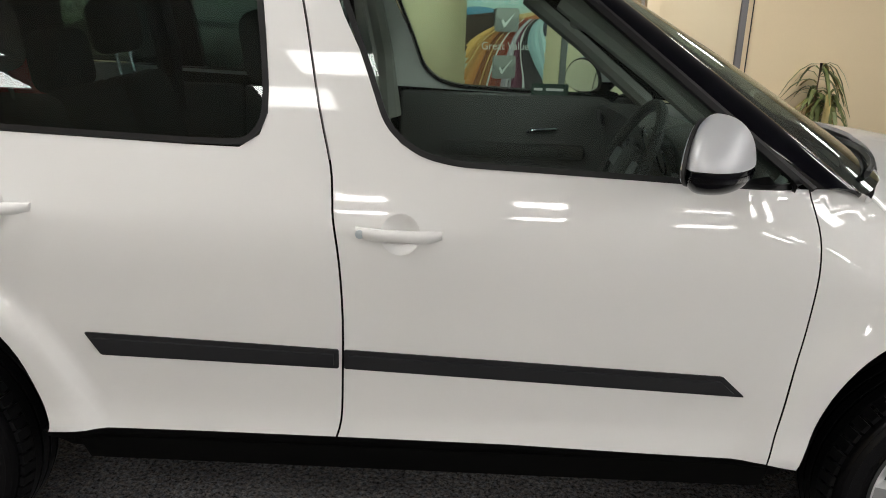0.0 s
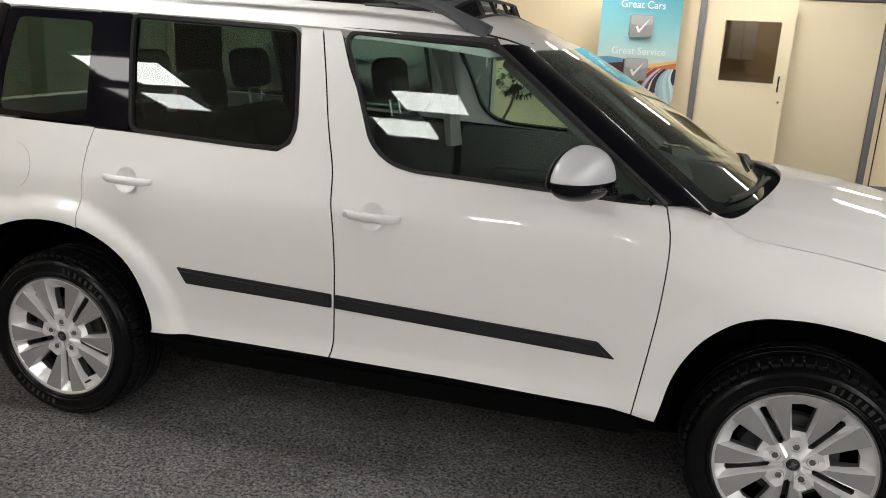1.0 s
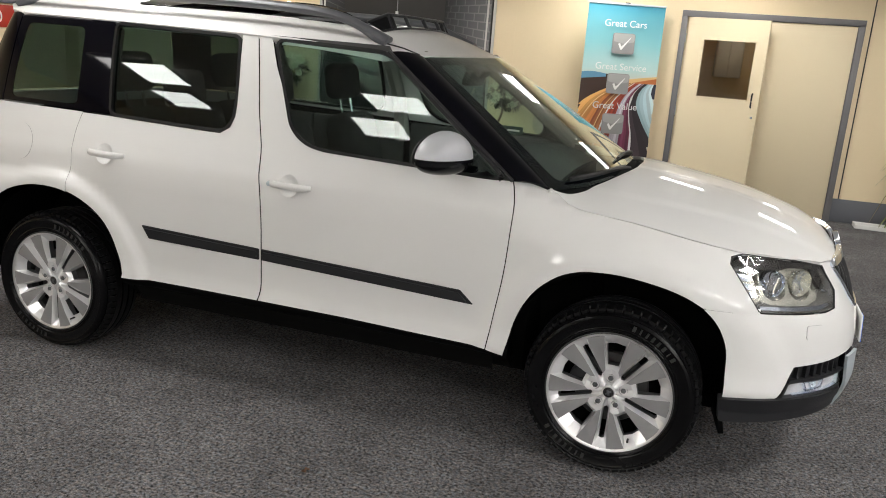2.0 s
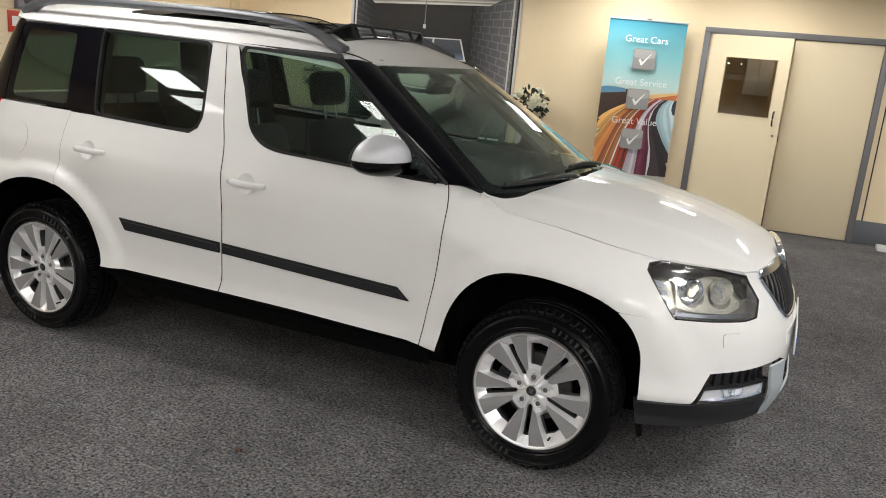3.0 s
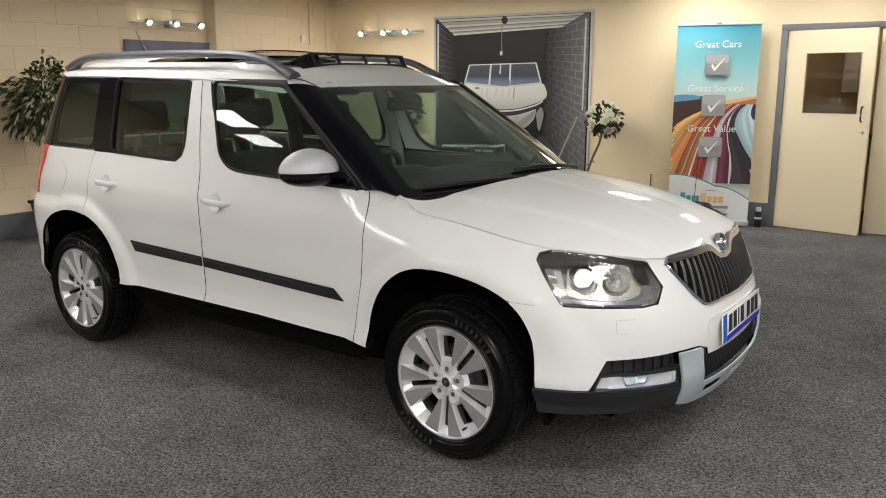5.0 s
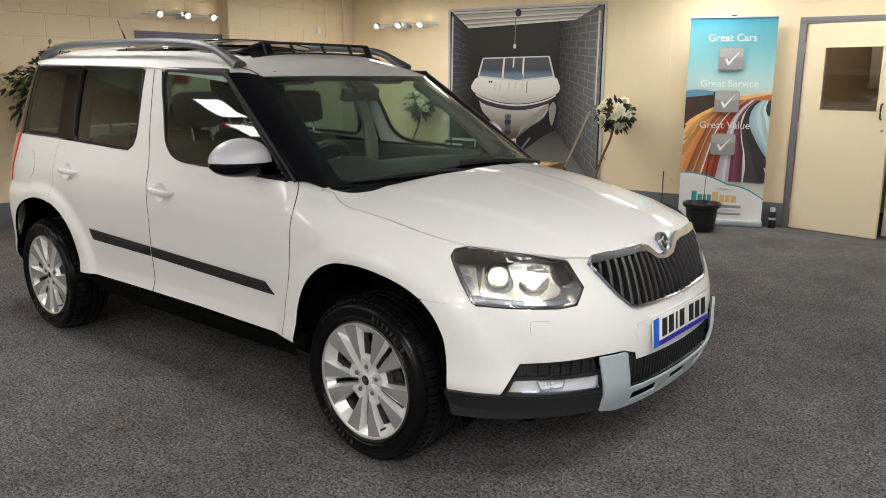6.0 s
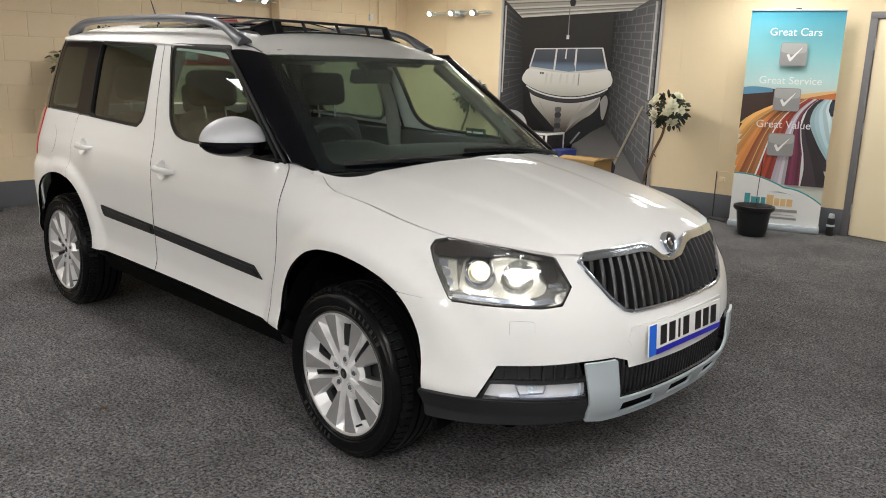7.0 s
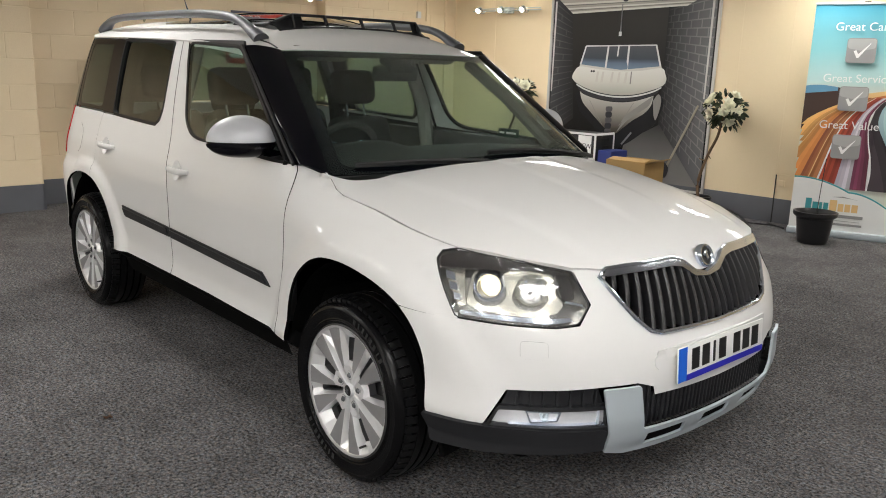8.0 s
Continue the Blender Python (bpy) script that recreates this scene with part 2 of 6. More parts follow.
def grown(poly, d):
    """A closed outline moved outwards by d (inwards where d is negative)."""
    if area2(poly) < 0:
        poly = poly[::-1]
    out = []
    n = len(poly)
    for i in range(n):
        a, b, c = Vector(poly[i - 1][:2]), Vector(poly[i][:2]), Vector(poly[(i + 1) % n][:2])
        u, v = (b - a), (c - b)
        if u.length < 1e-7 or v.length < 1e-7:
            continue
        u.normalize(), v.normalize()
        n1, n2 = Vector((u.y, -u.x)), Vector((v.y, -v.x))
        k = n1 + n2
        k = k / max(0.25, k.dot(n1)) if k.length > 1e-6 else n1
        out.append(tuple(b + d * k))
    return out


def rounded(poly, r, n=5):
    """A closed outline with its corners rounded by about r."""
    out = []
    m = len(poly)
    for i in range(m):
        a, b, c = Vector(poly[i - 1]), Vector(poly[i]), Vector(poly[(i + 1) % m])
        d1, d2 = (a - b).length, (c - b).length
        k = min(r, 0.45 * d1, 0.45 * d2)
        p, q = b + (a - b).normalized() * k, b + (c - b).normalized() * k
        for j in range(n + 1):
            t = j / n
            out.append(tuple((1 - t) ** 2 * p + 2 * t * (1 - t) * b + t * t * q))
    return out


def inside(p, loops):
    odd = False
    x, y = p
    for loop in loops:
        for a, b in zip(loop, loop[1:] + loop[:1]):
            if (a[1] > y) != (b[1] > y) and x < (b[0] - a[0]) * (y - a[1]) / (b[1] - a[1]) + a[0]:
                odd = not odd
    return odd


def dense(loop, step):
    out = []
    for a, b in zip(loop, loop[1:] + loop[:1]):
        n = max(1, math.ceil(math.hypot(b[0] - a[0], b[1] - a[1]) / step))
        out += [(a[0] + (b[0] - a[0]) * k / n, a[1] + (b[1] - a[1]) * k / n) for k in range(n)]
    return out


from mathutils import geometry


def sheet(name, loops, fn, material, step=0.03, flange=0.012, lift=0.0, mirror=False, away=None, back=False, rim_material=None):
    """A curved panel: the area within the loops (outline and holes) of a plane, carried by fn(a, b) into space,
    with its edge turned in by flange. away: a point that the panel's face looks away from. back: closes the rear too."""
    loops = [dense(l, step) for l in loops]
    flat, edges = [], []
    for l in loops:
        k = len(flat)
        flat += l
        edges += [(k + i, k + (i + 1) % len(l)) for i in range(len(l))]
    border = np.array(flat)
    a0, b0 = border.min(axis=0)
    a1, b1 = border.max(axis=0)
    inner = []
    rows = int((b1 - b0) / (step * 0.87)) + 1
    for j in range(rows):
        b = b0 + (j + 0.5) * (b1 - b0) / rows
        cols = int((a1 - a0) / step) + 1
        for i in range(cols + 1):
            a = a0 + (i + (0.5 if j % 2 else 0.0)) * (a1 - a0) / cols
            if inside((a, b), loops) and np.min(np.hypot(border[:, 0] - a, border[:, 1] - b)) > step * 0.45:
                inner.append((a, b))
    res = geometry.delaunay_2d_cdt([Vector(p) for p in flat + inner], edges, [], 0, 1e-6)
    verts2, tris = res[0], res[2]
    tris = [t for t in tris if inside(((verts2[t[0]].x + verts2[t[1]].x + verts2[t[2]].x) / 3, (verts2[t[0]].y + verts2[t[1]].y + verts2[t[2]].y) / 3), loops)]
    tris = [t for t in tris if abs((verts2[t[1]] - verts2[t[0]]).cross(verts2[t[2]] - verts2[t[0]])) > 4e-7]
    e = 2e-3
    P, N = [], []
    centre = Vector(away) if away else None
    for v in verts2:
        p = Vector(fn(v.x, v.y))
        n = (Vector(fn(v.x + e, v.y)) - Vector(fn(v.x - e, v.y))).cross(Vector(fn(v.x, v.y + e)) - Vector(fn(v.x, v.y - e))).normalized()
        if centre is not None and n.dot(p - centre) < 0:
            n = -n
        P.append(p + lift * n)
        N.append(n)
    if mirror:
        P = [Vector((p.x, -p.y, p.z)) for p in P]
        N = [Vector((n.x, -n.y, n.z)) for n in N]
    faces, normals = [], []
    for t in tris:
        i, j, k = t
        f = (P[j] - P[i]).cross(P[k] - P[i])
        if f.dot(N[i] + N[j] + N[k]) < 0:
            j, k = k, j
        faces.append((i, j, k))
        normals += [N[i], N[j], N[k]]
    count = len(P)
    if flange:
        used = {}
        for t in faces:
            for a, b in zip(t, t[1:] + t[:1]):
                used[(a, b)] = True
        twin = {}
        for a, b in list(used):
            if (b, a) not in used:
                for v in (a, b):
                    if v not in twin:
                        twin[v] = (len(P), len(P) + 1)
                        P.append(P[v].copy())
                        P.append(P[v] - flange * N[v])
                faces.append((twin[b][0], twin[a][0], twin[a][1], twin[b][1]))
                normals += [Vector((0, 0, 0))] * 4
        if back:
            k = len(P)
            P += [P[v] - flange * N[v] for v in range(count)]
            for t in [f for f in faces if len(f) == 3]:
                faces.append((t[0] + k, t[2] + k, t[1] + k))
                normals += [-N[t[0]], -N[t[2]], -N[t[1]]]
    me = bpy.data.meshes.new(name)
    me.from_pydata([tuple(p) for p in P], [], faces)
    for p in me.polygons:
        p.use_smooth = True
    me.update()
    me.normals_split_custom_set([tuple(n) for n in normals])
    me.materials.append(material)
    if rim_material:
        me.materials.append(rim_material)
        for p in me.polygons:
            p.material_index = 1 if len(p.vertices) == 4 else 0
    return me


def panel(name, loops, fn, material, parent, label="", **more):
    return part(name, sheet(name, loops, fn, material, **more), material, parent, label)


def words(text, size, material, m, parent, name="lettering", label="", depth=0.0006, spacing=1.0):
    c = bpy.data.curves.new(name, "FONT")
    c.body, c.size, c.extrude, c.align_x, c.space_character = text, size, depth, "CENTER", spacing
    tmp = new("words", c)
    bpy.context.view_layer.update()
    me = bpy.data.meshes.new_from_object(tmp.evaluated_get(bpy.context.evaluated_depsgraph_get()))
    bpy.data.objects.remove(tmp)
    me.materials.clear()
    me.materials.append(material)
    ob = new(name, me)
    ob.parent = parent
    ob.matrix_basis = m
    return tagged(ob, label)


# ================= the room =================
BW = pose(0, 5.40, 0, 0, 0, 4.3)          # the back wall's own frame: x along it, -y into the room
SKIRT = 0.24


def plane_box(name, corners, material, label, category=""):
    ob = part(name, box(*corners), material, smooth=False)
    return tagged(ob, label, category, kind="structure")


plane_box("floor", (-7.2, -9, -0.12, 8, 7.5, 0), CARPET, "charcoal speckled loop-pile showroom carpet", "floor")
plane_box("ceiling", (-7.2, -9, CEILING + 0.03, 8, 7.5, CEILING + 0.13), CEIL, "white tiled showroom ceiling", "ceiling")
plane_box("wall_south", (-7.2, -8.2, 0, 8, -8.0, CEILING + 0.03), DULL_WALL, "unseen plain grey-brown wall added to close the room", "wall")
plane_box("wall_east", (5.6, -8.0, 0, 5.8, 5.75, CEILING + 0.03), PALE_WALL, "unseen plain grey wall added to close the room", "wall")
DOOR_L, DOOR_R, DOOR_H = -0.25, 1.39, 1.97
wall = thing("wall_north", BW, "cream plastered wall with a double doorway", "wall", kind="structure")
wb = bmesh.new()
box(-7.5, 0, 0, DOOR_L - 0.06, 0.2, CEILING + 0.03, bm=wb)
box(DOOR_R + 0.06, 0, 0, 8.5, 0.2, CEILING + 0.03, bm=wb)
box(DOOR_L - 0.06, 0, DOOR_H + 0.06, DOOR_R + 0.06, 0.2, CEILING + 0.03, bm=wb)
part("plaster", wb, CREAM, wall, smooth=False)
for x in (-5.25, -2.06, -1.56, -1.06):
    part("wall_joint", box(x - 0.004, -0.003, 1.05 if x == -2.06 else SKIRT, x + 0.004, 0.002, CEILING), CREAM, wall, smooth=False)
part("cable_drop", tube([(1.505, -.006, SKIRT), (1.505, -.006, CEILING)], .006, 6), RUBBER, wall, "dark cable down the wall")
sk = thing("baseboard", BW, "dark grey painted skirting band along the wall", "skirting", kind="structure")
part("skirting_board", box(-7.0, -0.012, 0, DOOR_L - 0.06, -0.001, SKIRT, 0.003), GREY_PAINT, sk)
part("skirting_board", box(DOOR_R + 0.06, -0.012, 0, 8, -0.001, SKIRT, 0.003), GREY_PAINT, sk)

# double door
door = thing("door_1", BW, "cream double door in a grey frame, its glazed leaf ajar", "door", kind="structure")
fb = bmesh.new()
box(DOOR_L - 0.06, -0.02, 0, DOOR_L, 0.1, DOOR_H, 0.003, fb)
box(DOOR_R, -0.02, 0, DOOR_R + 0.06, 0.1, DOOR_H, 0.003, fb)
box(DOOR_L - 0.06, -0.02, DOOR_H, DOOR_R + 0.06, 0.1, DOOR_H + 0.06, 0.003, fb)
part("door_frame", fb, FRAME_GREY, door)
MID = 0.575
LEAF = MID - DOOR_L
W0, W1, V0, V1 = 0.195, 0.705, 1.17, 1.745
leaf = bmesh.new()
box(.004, 0.005, 0.008, W0, 0.045, DOOR_H - .004, 0, leaf)
box(W1, 0.005, 0.008, LEAF - .003, 0.045, DOOR_H - .004, 0, leaf)
box(W0, 0.005, 0.008, W1, 0.045, V0, 0, leaf)
box(W0, 0.005, V1, W1, 0.045, DOOR_H - .004, 0, leaf)
lf = part("door_leaf", leaf, DOOR_CREAM, door, "cream leaf with a vision panel, standing ajar", smooth=False)
lf.matrix_basis = pose(DOOR_L, 0, 0, 0, 0, -13)
bead = bmesh.new()
for c in ((W0 - .012, 0, V0 - .012, W1 + .012, .006, V0), (W0 - .012, 0, V1, W1 + .012, .006, V1 + .012), (W0 - .012, 0, V0, W0, .006, V1), (W1, 0, V0, W1 + .012, .006, V1)):
    box(*c, bm=bead)
part("glazing_bead", bead, DOOR_CREAM, lf, smooth=False)
part("pane", box(W0, 0.02, V0, W1, 0.026, V1), DOOR_GLASS, lf, "dim glass pane", smooth=False)
part("door_leaf", box(MID + .003, 0.005, 0.008, DOOR_R - .004, 0.045, DOOR_H - .004, 0.002), DOOR_CREAM, door)
part("handle", tube(smooth_line([(LEAF - .072, .004, 1.10), (LEAF - .072, -.028, 1.115), (LEAF - .072, -.034, 1.17), (LEAF - .072, -.028, 1.225), (LEAF - .072, .004, 1.24)], 4), .008, 8), INK, lf, "black pull handle")
part("lock", moved(lathe([(0, 0), (.012, 0), (.012, .01), (0, .01)], 12), pose(LEAF - .05, -0.004, 1.0, -90)), CHROME, lf)
for z in (.25, 1.0, 1.75):
    part("hinge", tube([(0, -.006, z - .05), (0, -.006, z + .05)], .008, 8), SATIN, lf)
rack = thing("shelf_rack", BW @ pose(.62, .32, 0), "white shelf rack standing in the passage", "shelf")
for x in (0, .72):
    for y in (0, .34):
        part("upright", box(x, y, 0, x + .03, y + .03, 1.9), WHITE, rack, smooth=False)
for z in (.30, .64, 1.07, 1.52):
    part("board", box(-.01, -.01, z, .76, .38, z + .05), WHITE, rack, smooth=False)
cup = thing("wall_cupboard", BW @ pose(.16, 1.28, 1.36), "pale wall cupboard in the passage", "cupboard")
part("body", box(0, 0, 0, .30, .31, .55, .004), WHITE, cup)
for x in (.004, .154):
    part("door", box(x, -.014, .006, x + .142, 0, .544, .003), WHITE, cup)
part("work_surface", box(-.40, -.10, -.50, .50, .31, -.46, .004), GREY_PAINT, cup)

box_b = bmesh.new()
box(DOOR_L - 0.06, 1.6, 0, DOOR_R + 0.06, 1.7, 2.2, bm=box_b)
box(DOOR_L - 0.16, 0.2, 0, DOOR_L - 0.06, 1.7, 2.2, bm=box_b)
box(DOOR_R + 0.06, 0.2, 0, DOOR_R + 0.16, 1.7, 2.2, bm=box_b)
box(DOOR_L - 0.16, 0.2, 2.2, DOOR_R + 0.16, 1.7, 2.3, bm=box_b)
ob = part("corridor", box_b, CREAM, smooth=False)
ob.matrix_basis = BW
tagged(ob, "dim passage behind the glazed door", "passage", kind="structure")
# added lamp, hidden above the door head, to light the passage
GLIM = mat("passage_fill_bulb", (1, 1, 1), .4, emit=(1.0, .82, .6), power=9.0)
pl_ = thing("passage_light", BW @ pose(.5, .9, 2.19), "small warm fill light added out of view in the passage", "ceiling light")
part("diffuser", lathe([(0, -.03), (.10, -.025), (.12, 0), (0, 0)], 24), GLIM, pl_)

# ceiling light panels, the added fill ones among them
for px, py, lit in PANELS:
    lp = thing("ceiling_light", pose(px, py, CEILING), "square white flat light panel placed in the unseen ceiling", "ceiling light", "ceiling light panels")
    f = bmesh.new()
    for c in ((-.3, -.3, -.012, .3, -.255, .02), (-.3, .255, -.012, .3, .3, .02), (-.3, -.255, -.012, -.255, .255, .02), (.255, -.255, -.012, .3, .255, .02)):
        box(*c, bm=f)
    part("frame", f, WHITE, lp, smooth=False)
    part("diffuser", box(-.255, -.255, -.004, .255, .255, .02), PANEL_LIGHT[lit], lp, smooth=False)

# ================= the car =================
# Car frame: x forwards from the front axle, y to its left, z up from the floor.
def cub(tab, v):
    if v <= tab[0][0]:
        return tab[0][1]
    if v >= tab[-1][0]:
        return tab[-1][1]
    i = 0
    while v > tab[i + 1][0]:
        i += 1
    (x0, y0), (x1, y1) = tab[i], tab[i + 1]
    d = (y1 - y0) / (x1 - x0)

    def slope(j):
        if j <= 0 or j >= len(tab) - 1:
            return d
        a = (tab[j][1] - tab[j - 1][1]) / (tab[j][0] - tab[j - 1][0])
        b = (tab[j + 1][1] - tab[j][1]) / (tab[j + 1][0] - tab[j][0])
        return 0 if a * b <= 0 else 2 * a * b / (a + b)
    m0, m1, h = slope(i), slope(i + 1), x1 - x0
    t = (v - x0) / h
    return (2 * t ** 3 - 3 * t * t + 1) * y0 + (t ** 3 - 2 * t * t + t) * h * m0 + (-2 * t ** 3 + 3 * t * t) * y1 + (t ** 3 - t * t) * h * m1


def ease(a, b, v):
    t = min(1, max(0, (v - a) / (b - a)))
    return t * t * (3 - 2 * t)


SIDE = [(.15, .810), (.30, .838), (.40, .858), (.43, .852), (.48, .8455), (.56, .850), (.70, .858), (.82, .858), (.92, .850), (1.0, .8315), (1.06, .8163), (1.10, .806), (1.30, .755), (1.50, .692), (1.56, .660)]
NOSE = [(.20, .78), (.26, .82), (.34, .865), (.42, .88), (.52, .88), (.60, .868), (.66, .848), (.72, .82), (.78, .795), (.85, .765), (.95, .70)]
TAIL = [(.20, -3.28), (.35, -3.35), (.60, -3.36), (.90, -3.35), (1.10, -3.31), (1.30, -3.22), (1.55, -3.10)]
SHOULDER = [(-.50, 1.04), (-.215, .965), (0.0, .945), (.20, .915), (.377, .876), (.60, .80)]
XC, XR = .10, -2.75
WB, HUB = -2.578, .325
S_MID = XC + .8 * math.pi / 2


def width(x, z):
    w = cub(SIDE, z)
    k = ease(-.62, -.25, x)
    if k > 0 and z < 1.06:
        dz = cub(SHOULDER, x) - z
        w -= k * .085 * (1 - min(1, max(0, dz / .17))) ** 2
    for cx, r0, r1 in ((0.0, .490, .568), (WB, .478, .540)):
        r = math.hypot(x - cx, z - .33)
        w += (.017 * (1 - ease(r0, r1, r)) + .012 * (1 - ease(.44, .55, r))) * ease(.30, .45, z)
    return w


def skin(s, z):
    """The body's skin: s runs forwards along the right side and round the nose."""
    if XR <= s <= XC:
        return (s, -width(s, z), z)
    if s > XC:
        p, a, ex, sg, c0 = (s - XC) / .8, cub(NOSE, z) - XC, 2.7, 1, XC
        b = width(min(XC + .72 * math.sin(min(p, math.pi - p)), .55), z)
    else:
        p, a, ex, sg, c0 = (XR - s) / .8, XR - cub(TAIL, z), 3.1, -1, XR
        b = width(XR, z)
    sn, cs = math.sin(p), math.cos(p)
    r = ((abs(sn) / a) ** ex + (abs(cs) / b) ** ex) ** (-1 / ex)
    return (c0 + sg * r * sn, -r * cs, z)


def both_sides(pts):
    """An outline from the right to the middle of the nose, with its mirror image."""
    return [tuple(p) for p in pts] + [(2 * S_MID - s, z) for s, z in reversed(pts) if s < S_MID - 1e-4]


MIDDLE = (-1.2, 0, .75)
CY = 0.02
car = thing("car", pose(0, CY, 0), "white compact SUV with black side mouldings and silver alloy wheels", "car")

# shared outlines, as (s, z)
A_FRONT = [(-.409, .388), (-.394, .452), (-.378, .528), (-.348, .605), (-.300, .677), (-.233, .733), (-.172, .760), (-.112, .772), (-.007, .775), (.115, .760), (.202, .735), (.262, .703)]
A_NOSE = [(.262, .703), (.300, .665), (.328, .620), (.350, .560), (.358, .480), (.362, .374)]
A_REAR = [(-2.185, .405), (-2.178, .430), (-2.194, .497), (-2.230, .599), (-2.281, .670), (-2.360, .725), (-2.455, .762), (-2.56, .778), (-2.68, .772), (-2.80, .735), (-2.89, .66), (-2.945, .56), (-2.965, .45), (-2.955, .33)]
arch_front = [tuple(p) for p in smooth_line(A_FRONT, 3)]
arch_nose = [tuple(p) for p in smooth_line(A_NOSE, 3)]
arch_rear = [tuple(p) for p in smooth_line(A_REAR, 3)]
cut_rear = next(i for i, p in enumerate(arch_rear) if p[0] < -2.468)
B_GAP = [tuple(p) for p in smooth_line([(-1.497, .412), (-1.486, .458), (-1.482, .560), (-1.480, .713), (-1.488, .849), (-1.503, .95), (-1.506, 1.0), (-1.512, 1.066), (-1.540, 1.186), (-1.574, 1.367), (-1.605, 1.503)], 3)]
F_GAP = [tuple(p) for p in smooth_line([(-.480, .400), (-.458, .560), (-.440, .700), (-.432, .800), (-.428, .90), (-.432, .97), (-.452, 1.046)], 3)]
R_GAP = [tuple(p) for p in smooth_line([(-2.468, .764), (-2.470, .82), (-2.460, .883), (-2.463, .952), (-2.452, 1.044), (-2.430, 1.116)], 3)]
GLASS_F = rounded([(-1.522, 1.492), (-1.018, 1.472), (-.470, 1.050), (-.833, 1.064), (-1.238, 1.078), (-1.318, 1.096), (-1.388, 1.15), (-1.434, 1.276)], .05)
GLASS_R = rounded([(-2.325, 1.506), (-1.690, 1.490), (-1.668, 1.319), (-1.659, 1.217), (-1.664, 1.150), (-1.70, 1.108), (-1.83, 1.108), (-2.282, 1.122)], .03)
FRIT_Q = rounded([(-2.458, 1.510), (-2.885, 1.512), (-2.905, 1.30), (-2.905, 1.132), (-2.440, 1.126)], .02)
GLASS_Q = rounded([(-2.486, 1.484), (-2.826, 1.487), (-2.850, 1.30), (-2.852, 1.148), (-2.468, 1.142)], .035)
LAMP = rounded([(.345, .853), (.352, .873), (.398, .884), (.600, .866), (.752, .837), (.806, .749), (.772, .698), (.712, .692), (.440, .702)], .012)
GRILLE_LOW = [(.955, .700), (1.005, .660), (1.052, .648), (S_MID, .640)]
GRILLE_ALL = [p for p in both_sides([(.838, .822), (.862, .846), (.935, .850), (1.16, .852), (1.22, .838), (1.28, .803), (1.33, .788), (S_MID, .786)])] + [(2 * S_MID - s, z) for s, z in GRILLE_LOW[:-1]] + GRILLE_LOW[::-1]

def bowed_glass(s, z):
    """Door glass: the skin, bowed in plan about the middle pillar."""
    x, y, z = skin(s, z)
    return (x, y - .004 + .023 * (s + 1.6) ** 2, z)


paint = dict(away=MIDDLE, step=0.026, flange=0.014, rim_material=CAVITY_SHADE)
